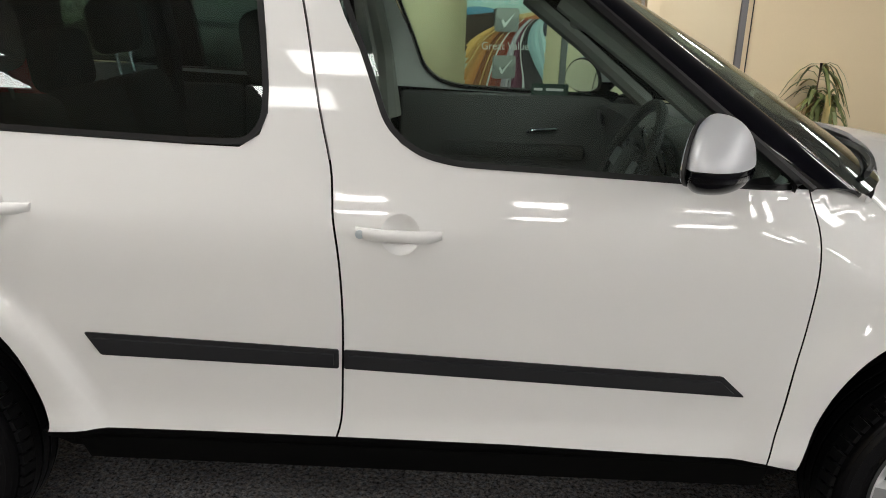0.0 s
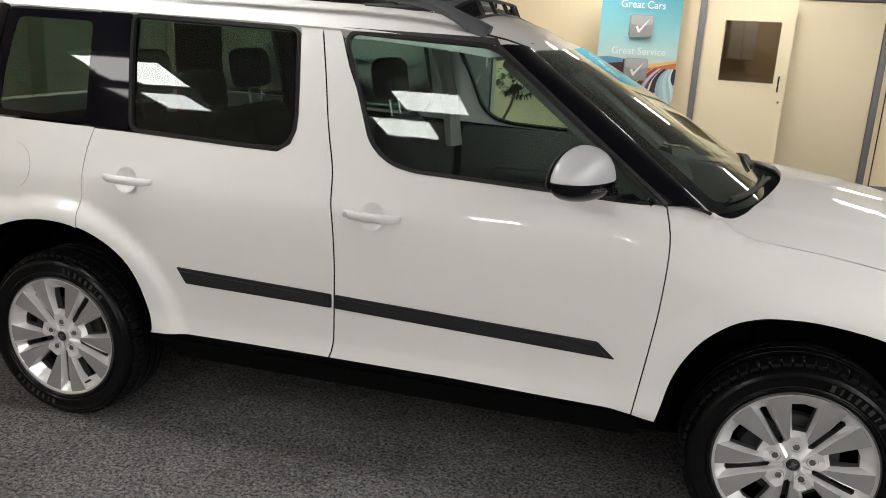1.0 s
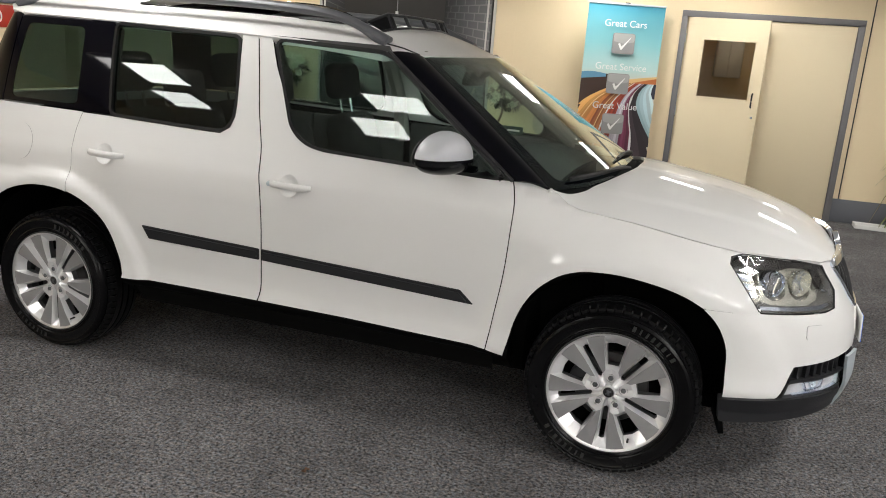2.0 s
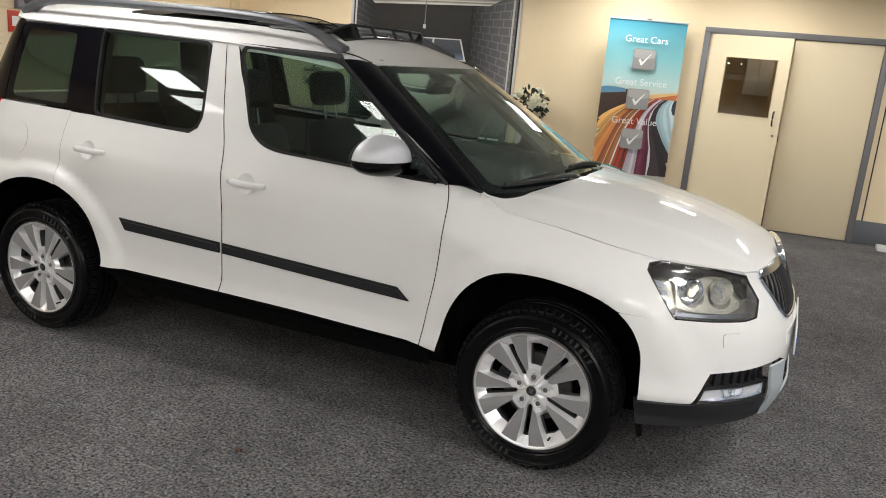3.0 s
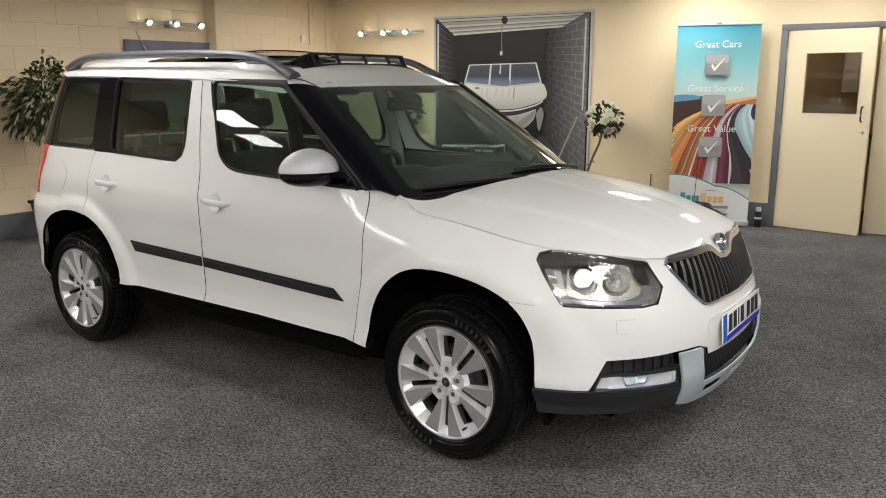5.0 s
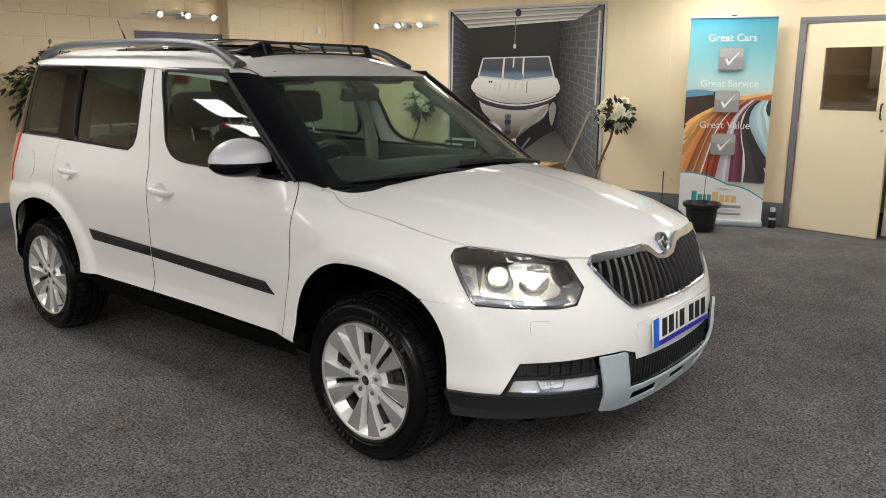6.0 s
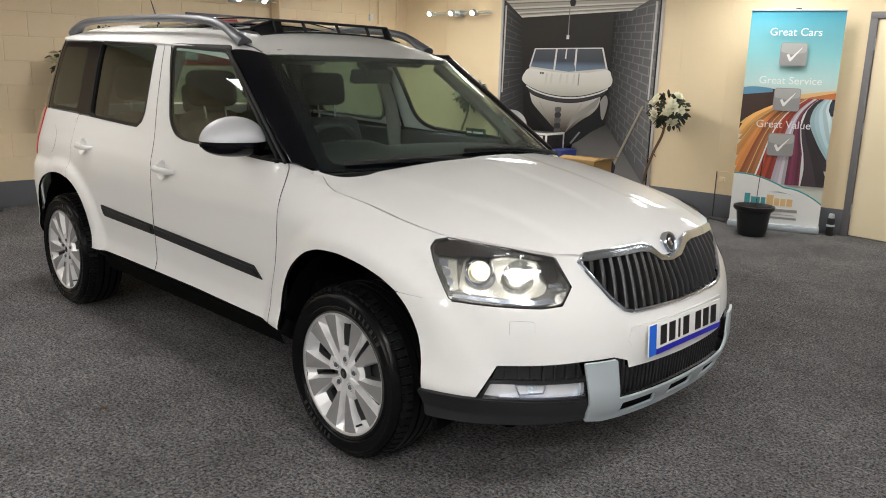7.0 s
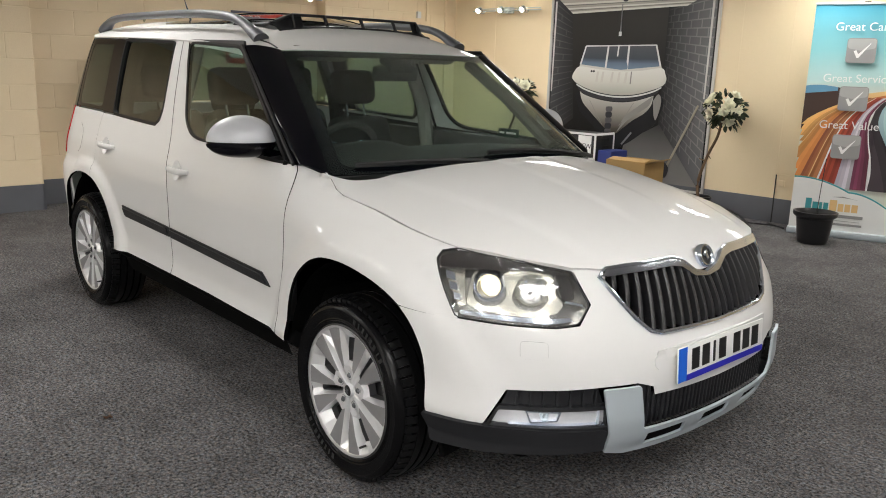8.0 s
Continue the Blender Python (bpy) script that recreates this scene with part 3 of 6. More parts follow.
for mirror in (False, True):
    # front wing
    fender = arch_front + [(.440, .702), (.345, .853), (.352, .874), (.398, .886), (.30, .900), (.20, .915), (0, .945), (-.10, .955), (-.195, .966), (-.245, .982), (-.285, 1.012), (-.31, 1.032), (-.38, 1.043)] + F_GAP[::-1]
    panel("front_wing", [grown(fender, -.0015)], skin, PAINT, car, mirror=mirror, **paint)
    # front door
    outline = B_GAP + [(-1.545, 1.503), (-1.530, 1.48), (-1.490, 1.38), (-1.436, 1.276), (-1.408, 1.20), (-1.388, 1.150), (-1.357, 1.117), (-1.318, 1.094), (-1.238, 1.076), (-.833, 1.062), (-.46, 1.047)] + F_GAP[::-1] + [(-.757, .404), (-1.086, .411)]
    fdoor = part("front_door", sheet("front_door", [grown(outline, -.0025)], skin, PAINT, mirror=mirror, **paint), PAINT, car)
    # rear door
    outline = B_GAP[::-1] + [(-1.808, .412), (-2.071, .410)] + arch_rear[:cut_rear] + R_GAP + [(-2.282, 1.114), (-1.83, 1.100), (-1.715, 1.098), (-1.672, 1.125), (-1.655, 1.17), (-1.654, 1.22), (-1.662, 1.319), (-1.682, 1.49), (-1.690, 1.503)]
    rdoor = part("rear_door", sheet("rear_door", [grown(outline, -.0025)], skin, PAINT, mirror=mirror, **paint), PAINT, car)
    # rear quarter
    outline = R_GAP[::-1] + arch_rear[cut_rear:] + [(-3.03, .33), (-3.03, .49), (-3.10, .50), (-3.12, .84), (-2.985, .84), (-2.962, .95), (-2.925, 1.10), (-2.915, 1.124), (-2.905, 1.124)]
    quarter = panel("rear_quarter", [grown(outline, .0006)], skin, PAINT, car, mirror=mirror, **paint)
    panel("tail_lamp", [rounded([(-2.918, 1.128), (-2.928, 1.10), (-2.965, .95), (-2.988, .845), (-3.14, .845), (-3.14, 1.128)], .012)], skin, LAMP_RED, car, "red tail lamp", mirror=mirror, away=MIDDLE, lift=.006, flange=.02)
    panel("rear_cladding", [[(-3.035, .485), (-3.03, .25), (-3.5, .25), (-3.5, .485)]], skin, PLASTIC, car, mirror=mirror, away=MIDDLE, flange=.02)
    # fuel flap outline: a shallow ring
    if not mirror:
        ring = [(-2.766 + .083 * math.cos(a), .957 + .086 * math.sin(a)) for a in np.linspace(0, 2 * math.pi, 40)[:-1]]
        panel("fuel_flap", [grown(ring, -.001)], skin, PAINT, quarter, "round white fuel flap", away=MIDDLE, lift=.0015, flange=.006, step=.03, rim_material=CAVITY_SHADE)
    # glazing
    for nm, gl, gm, pr in (("door_glass", GLASS_F, SIDE_GLASS, fdoor), ("door_glass", GLASS_R, DARK_GLASS, rdoor), ("quarter_glass", GLASS_Q, DARK_GLASS, car)):
        ob = panel(nm, [gl], skin if pr is car else bowed_glass, gm, pr, away=MIDDLE, mirror=mirror, lift=-.004, flange=.004, back=True, step=.05)
        ob.visible_shadow = False
    panel("frit_band", [FRIT_Q, grown(GLASS_Q, -.003)], skin, BLACK_GLOSS, car, mirror=mirror, away=MIDDLE, lift=-.003, flange=.006)
    panel("window_seal", [grown(GLASS_F, .008), grown(GLASS_F, -.005)], skin, SEAL, fdoor, mirror=mirror, away=MIDDLE, lift=.002, flange=.02)
    panel("window_seal", [grown(GLASS_R, .008), grown(GLASS_R, -.005)], skin, SEAL, rdoor, mirror=mirror, away=MIDDLE, lift=.002, flange=.02)
    panel("pillar_cover", [[(-2.338, 1.512), (-2.462, 1.514), (-2.446, 1.121), (-2.292, 1.119)]], skin, BLACK_GLOSS, car, mirror=mirror, away=MIDDLE, lift=-.001, flange=.01)
    panel("rear_pillar", [[(-2.888, 1.53), (-3.10, 1.53), (-3.12, 1.128), (-2.90, 1.128)]], skin, BLACK_GLOSS, car, mirror=mirror, away=MIDDLE, lift=-.001, flange=.01)
    panel("roof_gutter", [[(-2.9, 1.507), (-2.9, 1.525), (-1.02, 1.500), (-1.0, 1.472), (-1.018, 1.480), (-1.5, 1.500)]], skin, RUBBER, car, mirror=mirror, away=MIDDLE, lift=-.004, flange=.01)
    # side moulding, in two lengths
    for pr, pts in ((fdoor, [(-.548, .563), (-.605, .614), (-1.478, .643), (-1.478, .594)]), (rdoor, [(-2.079, .661), (-1.490, .643), (-1.490, .594), (-2.045, .604)])):
        outer = rounded(pts, .006)
        panel("side_moulding", [outer], skin, PLASTIC, pr, "dark grey plastic side moulding", mirror=mirror, away=MIDDLE, lift=.004, flange=.01, step=.05)
        panel("moulding_face", [grown(pts, -.011)], skin, PLASTIC, pr, mirror=mirror, away=MIDDLE, lift=.011, flange=.009, step=.05)
    # sill: its colour carries the shadow under the doors
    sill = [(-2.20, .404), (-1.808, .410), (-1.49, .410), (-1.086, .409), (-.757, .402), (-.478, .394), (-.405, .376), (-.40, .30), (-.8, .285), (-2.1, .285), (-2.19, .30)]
    panel("sill_cladding", [sill], lambda s, z: (s, -(width(s, max(z, .36)) - .014 - 1.1 * max(0, .385 - z)), z), SILL, car, "dark plastic sill cladding, blackened with the shade under the car", mirror=mirror, away=MIDDLE, flange=.05)

# door handles, on both sides
def handle_mesh(name, k):
    bm = bmesh.new()
    rows = []
    n = 14
    for i in range(n + 1):
        t = i / n
        x = (t - .5) * .192
        bulge = .030 * (1 - (2 * t - 1) ** 4) + .004
        h = .0145 * (1 - .35 * max(0, abs(2 * t - 1) - .7) / .3)
        ring = []
        for j in range(10):
            a = 2 * math.pi * j / 10
            ring.append(bm.verts.new((x, -k * (bulge + .009 * math.cos(a)), h * math.sin(a))))
        rows.append(ring)
    for a, b in zip(rows, rows[1:]):
        for j in range(10):
            bm.faces.new((a[j], a[(j + 1) % 10], b[(j + 1) % 10], b[j]))
    bm.faces.new(rows[0])
    bm.faces.new(rows[-1])
    return bm


for ob in [o for o in car.children if o.name.startswith(("front_door", "rear_door"))]:
    k = 1 if sum(v.co.y for v in ob.data.vertices) < 0 else -1
    cx, cz = (-1.357, .926) if ob.name.startswith("front") else (-2.271, .953)
    h = part("door_handle", moved(handle_mesh("door_handle", k), pose(cx, -k * (width(cx, cz) - .002), cz, 0, 1.2)), PAINT, ob)
    dish = [(cx + .005 + .052 * math.cos(a), cz - .002 + .052 * math.sin(a)) for a in np.linspace(0, 2 * math.pi, 30)[:-1]]

    def bowl(s, z, cx=cx, cz=cz):
        r = min(1, math.hypot(s - cx - .005, z - cz + .002) / .052)
        return (s, -(width(s, z) + .0012 - .022 * (1 - r * r) ** 1.0), z)
    # the hollow behind the grip: its rim rises 1 mm above the skin
    panel("grip_hollow", [dish], bowl, PAINT, ob, mirror=(k < 0), away=MIDDLE, flange=0, step=.008, lift=.02)
    if ob.name.startswith("front") and k > 0:
        part("lock", moved(lathe([(0, 0), (.010, 0), (.010, .004), (.007, .005), (0, .005)], 16), pose(cx - .083, -width(cx, cz) - .022, cz, 90)), SATIN, h)

# bonnet: its side edges follow the wings
BON_C = [(-.10, 1.066), (.0, 1.056), (.20, 1.025), (.40, .985), (.55, .942), (.65, .906), (.72, .868), (.765, .825), (.80, .775)]
EDGE = [skin(s, z) for s, z in ((-.310, 1.032), (-.285, 1.012), (-.245, .982), (-.195, .966), (-.10, .955), (0, .945), (.10, .931), (.20, .915), (.30, .900), (.398, .886))]
BON_E = [(x, z) for x, y, z in EDGE] + [(.56, .822), (.705, .77), (.80, .73)]
BON_Y = [(x, -y) for x, y, z in EDGE] + [(.56, .742), (.80, .74)]


def bonnet(x, y):
    a = abs(y)
    k = (a / cub(BON_Y, x)) ** 2.4
    ridge = .007 * ease(.595, .540, a + .20 * max(0, x)) * (1 - ease(.60, .72, x)) + .0045 * ease(.150, .095, a) * (1 - ease(.50, .68, x))
    return (x, y, cub(BON_C, x) * (1 - min(k, 1.2)) + cub(BON_E, x) * min(k, 1.2) + ridge)


rear_edge = [(-.060 - .235 * (abs(y) / .735) ** 2.1, y) for y in np.linspace(.775, -.775, 33)]
right = [(x, y + .0015) for x, y, z in EDGE[1:]] + [(.54, -.632), (.663, -.532), (.708, -.452), (.728, -.37), (.742, -.26), (.752, -.17), (.760, -.12), (.780, -.06), (.786, -.03), (.787, 0)]
outline = rear_edge + right + [(x, -y) for x, y in reversed(right[:-1])]
hood = panel("bonnet", [grown(outline, -.0012)], bonnet, PAINT, car, away=(0, 0, -2), step=.022, flange=.012)

# bumper skin
low = [(.362, .374), (.53, .382), (.590, .500), (.845, .511), (.960, .510), (1.018, .490), (1.026, .462), (S_MID, .455)]
right = arch_nose[::-1] + [(.440, .698), (.712, .688), (.776, .694), (.810, .749), (.756, .840), (.832, .828), (.955, .700), (1.005, .660), (1.052, .648), (S_MID, .640)]
outline = low[1:] + [(2 * S_MID - s, z) for s, z in low[-2:0:-1]] + [(2 * S_MID - s, z) for s, z in right[:-1]] + right[::-1]
bumper = panel("front_bumper", [grown(outline, -.001)], skin, PAINT, car, "white front bumper", away=MIDDLE, step=.035, flange=.016, rim_material=CAVITY_SHADE)
panel("washer_gap", [rounded([(.6180, .6520), (.6920, .6500), (.6940, .5980), (.6210, .6000)], .012)], skin, CAVITY_SHADE, bumper, away=MIDDLE, lift=.0006, flange=.002, step=.03)
panel("washer_cover", [rounded([(.6185, .6515), (.6915, .6495), (.6935, .5985), (.6215, .6005)], .011)], skin, PAINT, bumper, away=MIDDLE, lift=.0022, flange=.004, step=.03)
panel("tow_cover", [[(1.045 + .026 * math.cos(a), .565 + .026 * math.sin(a)) for a in np.linspace(0, 2 * math.pi, 26)[:-1]]], skin, PAINT, bumper, away=MIDDLE, lift=.002, flange=.005, step=.02)

for mirror in (False, True):
    panel("seam_strip", [[(.278, .690), (.262, .716), (.445, .714), (.445, .688)]], skin, PAINT, bumper, mirror=mirror, away=MIDDLE, lift=-.0035, flange=0, step=.03)
    panel("seam_strip", [[(.772, .812), (.754, .842), (.740, .852), (.865, .846), (.865, .812)]], skin, PAINT, bumper, mirror=mirror, away=MIDDLE, lift=-.006, flange=0, step=.03)

# grille
SLAT = mat("grey_slat_plastic", (.026, .026, .028), .36, vary=.1, scale=12)
gr = part("grille", sheet("grille", [grown(GRILLE_ALL, -.004)], skin, CAVITY_SHADE, away=MIDDLE, lift=-.05, flange=.0), CAVITY_SHADE, car, "black slatted radiator grille in a chrome surround")
def chrome_line(name, loop, radius, lift, closed=True):
    pts = dense(loop, .02)
    pts = pts + pts[:2] if closed else pts
    return part(name, tube([Vector(skin(s, z)) + Vector((math.sin((s - XC) / .8), -math.cos((s - XC) / .8), 0)) * lift for s, z in pts], radius, 8), CHROME, gr, "chrome grille surround")


chrome_line("chrome_surround", grown(GRILLE_ALL, -.002), .0075, .004)
top_strip = [(.842, .824), (.866, .848), (.935, .852), (1.16, .854), (1.222, .839), (1.284, .803), (S_MID, .788), (S_MID, .774), (1.275, .783), (1.205, .818), (1.15, .826), (.935, .824), (.868, .820)]
panel("chrome_bar", [rounded(top_strip, .006)], skin, CHROME, gr, away=MIDDLE, lift=.010, flange=.02, step=.02)
panel("chrome_bar", [rounded([(2 * S_MID - s, z) for s, z in top_strip], .006)], skin, CHROME, gr, away=MIDDLE, lift=.010, flange=.02, step=.02)


def bounds(loop, s):
    zs = []
    for a, b in zip(loop, loop[1:] + loop[:1]):
        if (a[0] > s) != (b[0] > s):
            zs.append(a[1] + (b[1] - a[1]) * (s - a[0]) / (b[0] - a[0]))
    return (min(zs), max(zs)) if len(zs) > 1 else None


for i in range(22):
    s = S_MID + (i - 10.5) * .0445
    lim = bounds(GRILLE_ALL, s)
    if not lim or lim[1] - lim[0] < .05:
        continue
    z0, z1 = lim[0] + .006, lim[1] - .010
    bm = bmesh.new()
    rows = []
    for j in range(9):
        z = z0 + (z1 - z0) * j / 8
        p = Vector(skin(s, z))
        n = Vector((math.sin((s - XC) / .8), -math.cos((s - XC) / .8), 0)).normalized()
        t = Vector((-n.y, n.x, 0))
        bow = .010 * math.sin(math.pi * j / 8)
        rows.append([bm.verts.new(p + n * d + t * w) for d, w in ((-.040, -.007), (-.014 + bow, -.0085), (.000 + bow, -.0065), (.003 + bow, -.001), (.000 + bow, .0065), (-.014 + bow, .0085), (-.040, .007))])
    for a, b in zip(rows, rows[1:]):
        for q in range(6):
            bm.faces.new((a[q], a[q + 1], b[q + 1], b[q]))
    bm.faces.new(rows[0])
    bm.faces.new(rows[-1])
    part("slat", bm, SLAT, gr)

# badge on the bonnet's nose
bc = Vector((.779, 0.012, .838))
bm_ = Matrix.Translation(bc) @ pose(0, 0, 0, 0, 70, 0) @ Matrix.Scale(1.1, 4)
badge = part("badge", moved(lathe([(0, .003), (.027, .003), (.027, -.012)], 40), bm_), INK, car, "round black badge in a chrome ring")
part("badge_ring", moved(lathe([(.026, .003), (.028, .007), (.032, .008), (.035, .003), (.035, -.012)], 40), bm_), CHROME, badge)
part("badge_mark", moved(box(-.015, -.006, .002, .014, .008, .0055, .003), bm_ @ pose(0, 0, 0, 0, 0, 25)), CHROME, badge)
part("badge_mark", moved(box(-.012, -.012, .002, -.002, .014, .005, .002), bm_ @ pose(0, 0, 0, 0, 0, 25)), CHROME, badge)

# number plate, its characters as bars
pl = thing("number_plate", pose(.890, -.008, .547, 0, -4, 0), "")
pl.parent = car
part("plate", box(-.006, -.26, -.0555, 0, .26, .0555, .002), PLATE, pl, "white number plate")
part("band", box(-.002, -.259, -.054, .0012, -.214, .054), BLUE, pl, "blue band", smooth=False)
part("strip", box(-.002, -.213, -.0555, .0014, .259, -.036), DEEP_BLUE, pl, "dark blue strip", smooth=False)
for i, y in enumerate((-.165, -.105, -.055, -.005, .085, .145, .205)):
    w = .006 if i == 2 else .021
    part("bar", box(-.002, y - w, -.026, .0016, y + w, .042), INK, pl, smooth=False)
panel("plate_carrier", [rounded(both_sides([(1.03, .462), (1.028, .60), (S_MID, .605)])[:3] + [(2 * S_MID - 1.028, .60), (2 * S_MID - 1.03, .462), (S_MID, .456)], .01)], lambda s, z: (skin(s, z)[0] * 0 + .879 - .04 * ((s - S_MID) / .4) ** 2, skin(s, z)[1], z), PAINT, bumper, away=MIDDLE, flange=.03)

FOG_SILVER = mat("fog_reflector", (.80, .80, .80), .22, metal=.55, vary=.12, scale=25)
# lower grille, silver skid plate and black apron
lg = panel("lower_grille", [both_sides([(.960, .508), (.985, .352), (S_MID, .345)])[:3] + [(2 * S_MID - .985, .352), (2 * S_MID - .960, .508)]], skin, PLASTIC, car, "black ribbed lower grille", away=MIDDLE, lift=-.014, flange=.01)
for i in range(34):
    s = S_MID + (i - 16.5) * .0208
    p = Vector(skin(s, .43))
    a = (s - XC) / .8
    part("rib", moved(box(-.012, -.0045, -.068, .012, .0045, .064, .002, segments=1), Matrix.Translation(p - Vector((.018, 0, 0))) @ pose(0, 0, 0, 0, 3, math.degrees(a) - 90)), PLASTIC, lg)
SLOTS = []
for c, w in ((-.268, .090), (0, .088), (.268, .090)):
    SLOTS.append(rounded([(S_MID + c - w, .307), (S_MID + c + w, .307), (S_MID + c + w - .006, .346), (S_MID + c - w + .006, .346)], .006))


def skid_fn(s, z):
    x, y, _ = skin(s, max(z, .30))
    k = 1.012 if z > .3 else 1.012 - .35 * (.30 - z)
    return (XC + (x - XC) * k, y * k, z)


arm = [(.866, .297), (.872, .365), (.845, .511), (.960, .510), (.985, .366)]
skid_right = arm + [(S_MID, .358)]
skid = panel("skid_plate", [rounded(skid_right + [(2 * S_MID - s, z) for s, z in arm[::-1]] + [(2 * S_MID - .93, .284), (S_MID, .278), (.93, .284)], .008)] + SLOTS, skid_fn, SATIN, car, "silver skid plate with slots", away=MIDDLE, lift=.012, flange=.010, step=.025)
panel("skid_backing", [[(.90, .287), (.98, .37), (S_MID, .365), (2 * S_MID - .98, .37), (2 * S_MID - .90, .287)]], skid_fn, CAVITY_SHADE, skid, away=MIDDLE, lift=.003, flange=0)
for mirror in (False, True):
    panel("apron", [rounded([(.350, .386), (.53, .391), (.70, .3845), (.862, .379), (.884, .352), (.866, .303), (.626, .298), (.376, .285)], .012)], lambda s, z: tuple(Vector(skin(s, max(z, .33))) + Vector((0, 0, z - max(z, .33))) - Vector((.15, 0, 0)) * max(0, .33 - z)), PLASTIC, car, "dark grey plastic bumper apron", mirror=mirror, away=MIDDLE, lift=.010, flange=.03)
    # fog lamp unit: ribbed blank above, clear lamp below
    blank = panel("fog_blank", [rounded([(.578, .450), (.596, .496), (.842, .507), (.864, .449)], .006)], skin, PLASTIC, car, "ribbed dark blank above the fog lamp", mirror=mirror, away=MIDDLE, lift=-.022, flange=.01)
    for i in range(7):
        s = .618 + i * .036
        panel("rib", [[(s - .004, .448), (s + .004, .448), (s + .002, .500), (s - .002, .500)]], skin, PLASTIC, blank, mirror=mirror, away=MIDDLE, lift=-.006, flange=.016, step=.03)
    panel("ledge", [[(.568, .4455), (.574, .454), (.868, .454), (.872, .4455)]], skin, PLASTIC, blank, mirror=mirror, away=MIDDLE, lift=.004, flange=.03, step=.03)
    FOG = [(.548, .388), (.572, .443), (.864, .443), (.866, .384)]
    fog = panel("fog_lamp", [rounded(grown(FOG, .004), .006)], skin, FOG_SILVER, car, "clear fog lamp with a chrome reflector", mirror=mirror, away=MIDDLE, lift=-.016, flange=0)
    panel("fog_frame", [rounded(grown(FOG, .006), .006), rounded(grown(FOG, -.002), .004)], skin, INK, fog, mirror=mirror, away=MIDDLE, lift=.001, flange=.018)
    panel("lower_lip", [[(.526, .374), (.532, .393), (.70, .3915), (.868, .389), (.872, .366)]], skin, PLASTIC, fog, mirror=mirror, away=MIDDLE, lift=.005, flange=.03, step=.03)
    k = -1 if mirror else 1
    shroud = [(.642, .440), (.738, .440), (.728, .410), (.656, .404)]
    panel("bulb_shroud", [shroud, grown(shroud, -.004)], skin, CHROME, fog, mirror=mirror, away=MIDDLE, lift=-.003, flange=.016, step=.02)
    panel("reflector_step", [[(.842, .396), (.845, .396), (.845, .440), (.842, .440)]], skin, SATIN, fog, mirror=mirror, away=MIDDLE, lift=-.004, flange=.014, step=.02)
    panel("reflector_floor", [[(.60, .393), (.86, .390), (.86, .395), (.60, .398)]], skin, CHROME, fog, mirror=mirror, away=MIDDLE, lift=-.003, flange=.014, step=.03)
    n = (Vector((math.sin((.70 - XC) / .8), -math.cos((.70 - XC) / .8), 0))).normalized()
    p = Vector(skin(.692, .425)) - n * .010
    turn = Vector((n.x, k * n.y, 0)).to_track_quat("Z", "Y").to_matrix().to_4x4()
    part("bulb_housing", moved(lathe([(0, .006), (.005, .005), (.007, -.001), (.010, .001), (.013, .003), (.014, -.006)], 20), Matrix.Translation((p.x, k * p.y, p.z)) @ turn), SATIN, fog)
    ob = panel("fog_lens", [rounded(grown(FOG, .001), .006)], skin, LENS, fog, mirror=mirror, away=MIDDLE, lift=.0, flange=.003, back=True)
    ob.visible_shadow = False

# headlamps
HOUSING = mat("smoked_lamp_housing", (.40, .39, .365), .20, metal=.75, vary=.25, scale=25)
REFLECT = mat("lamp_reflector", (.72, .70, .60), .24, metal=.80, vary=.05, scale=40)
SMOKE = mat("smoked_lamp_brow", (.022, .020, .019), .18, spec=.3, vary=.15, scale=20)
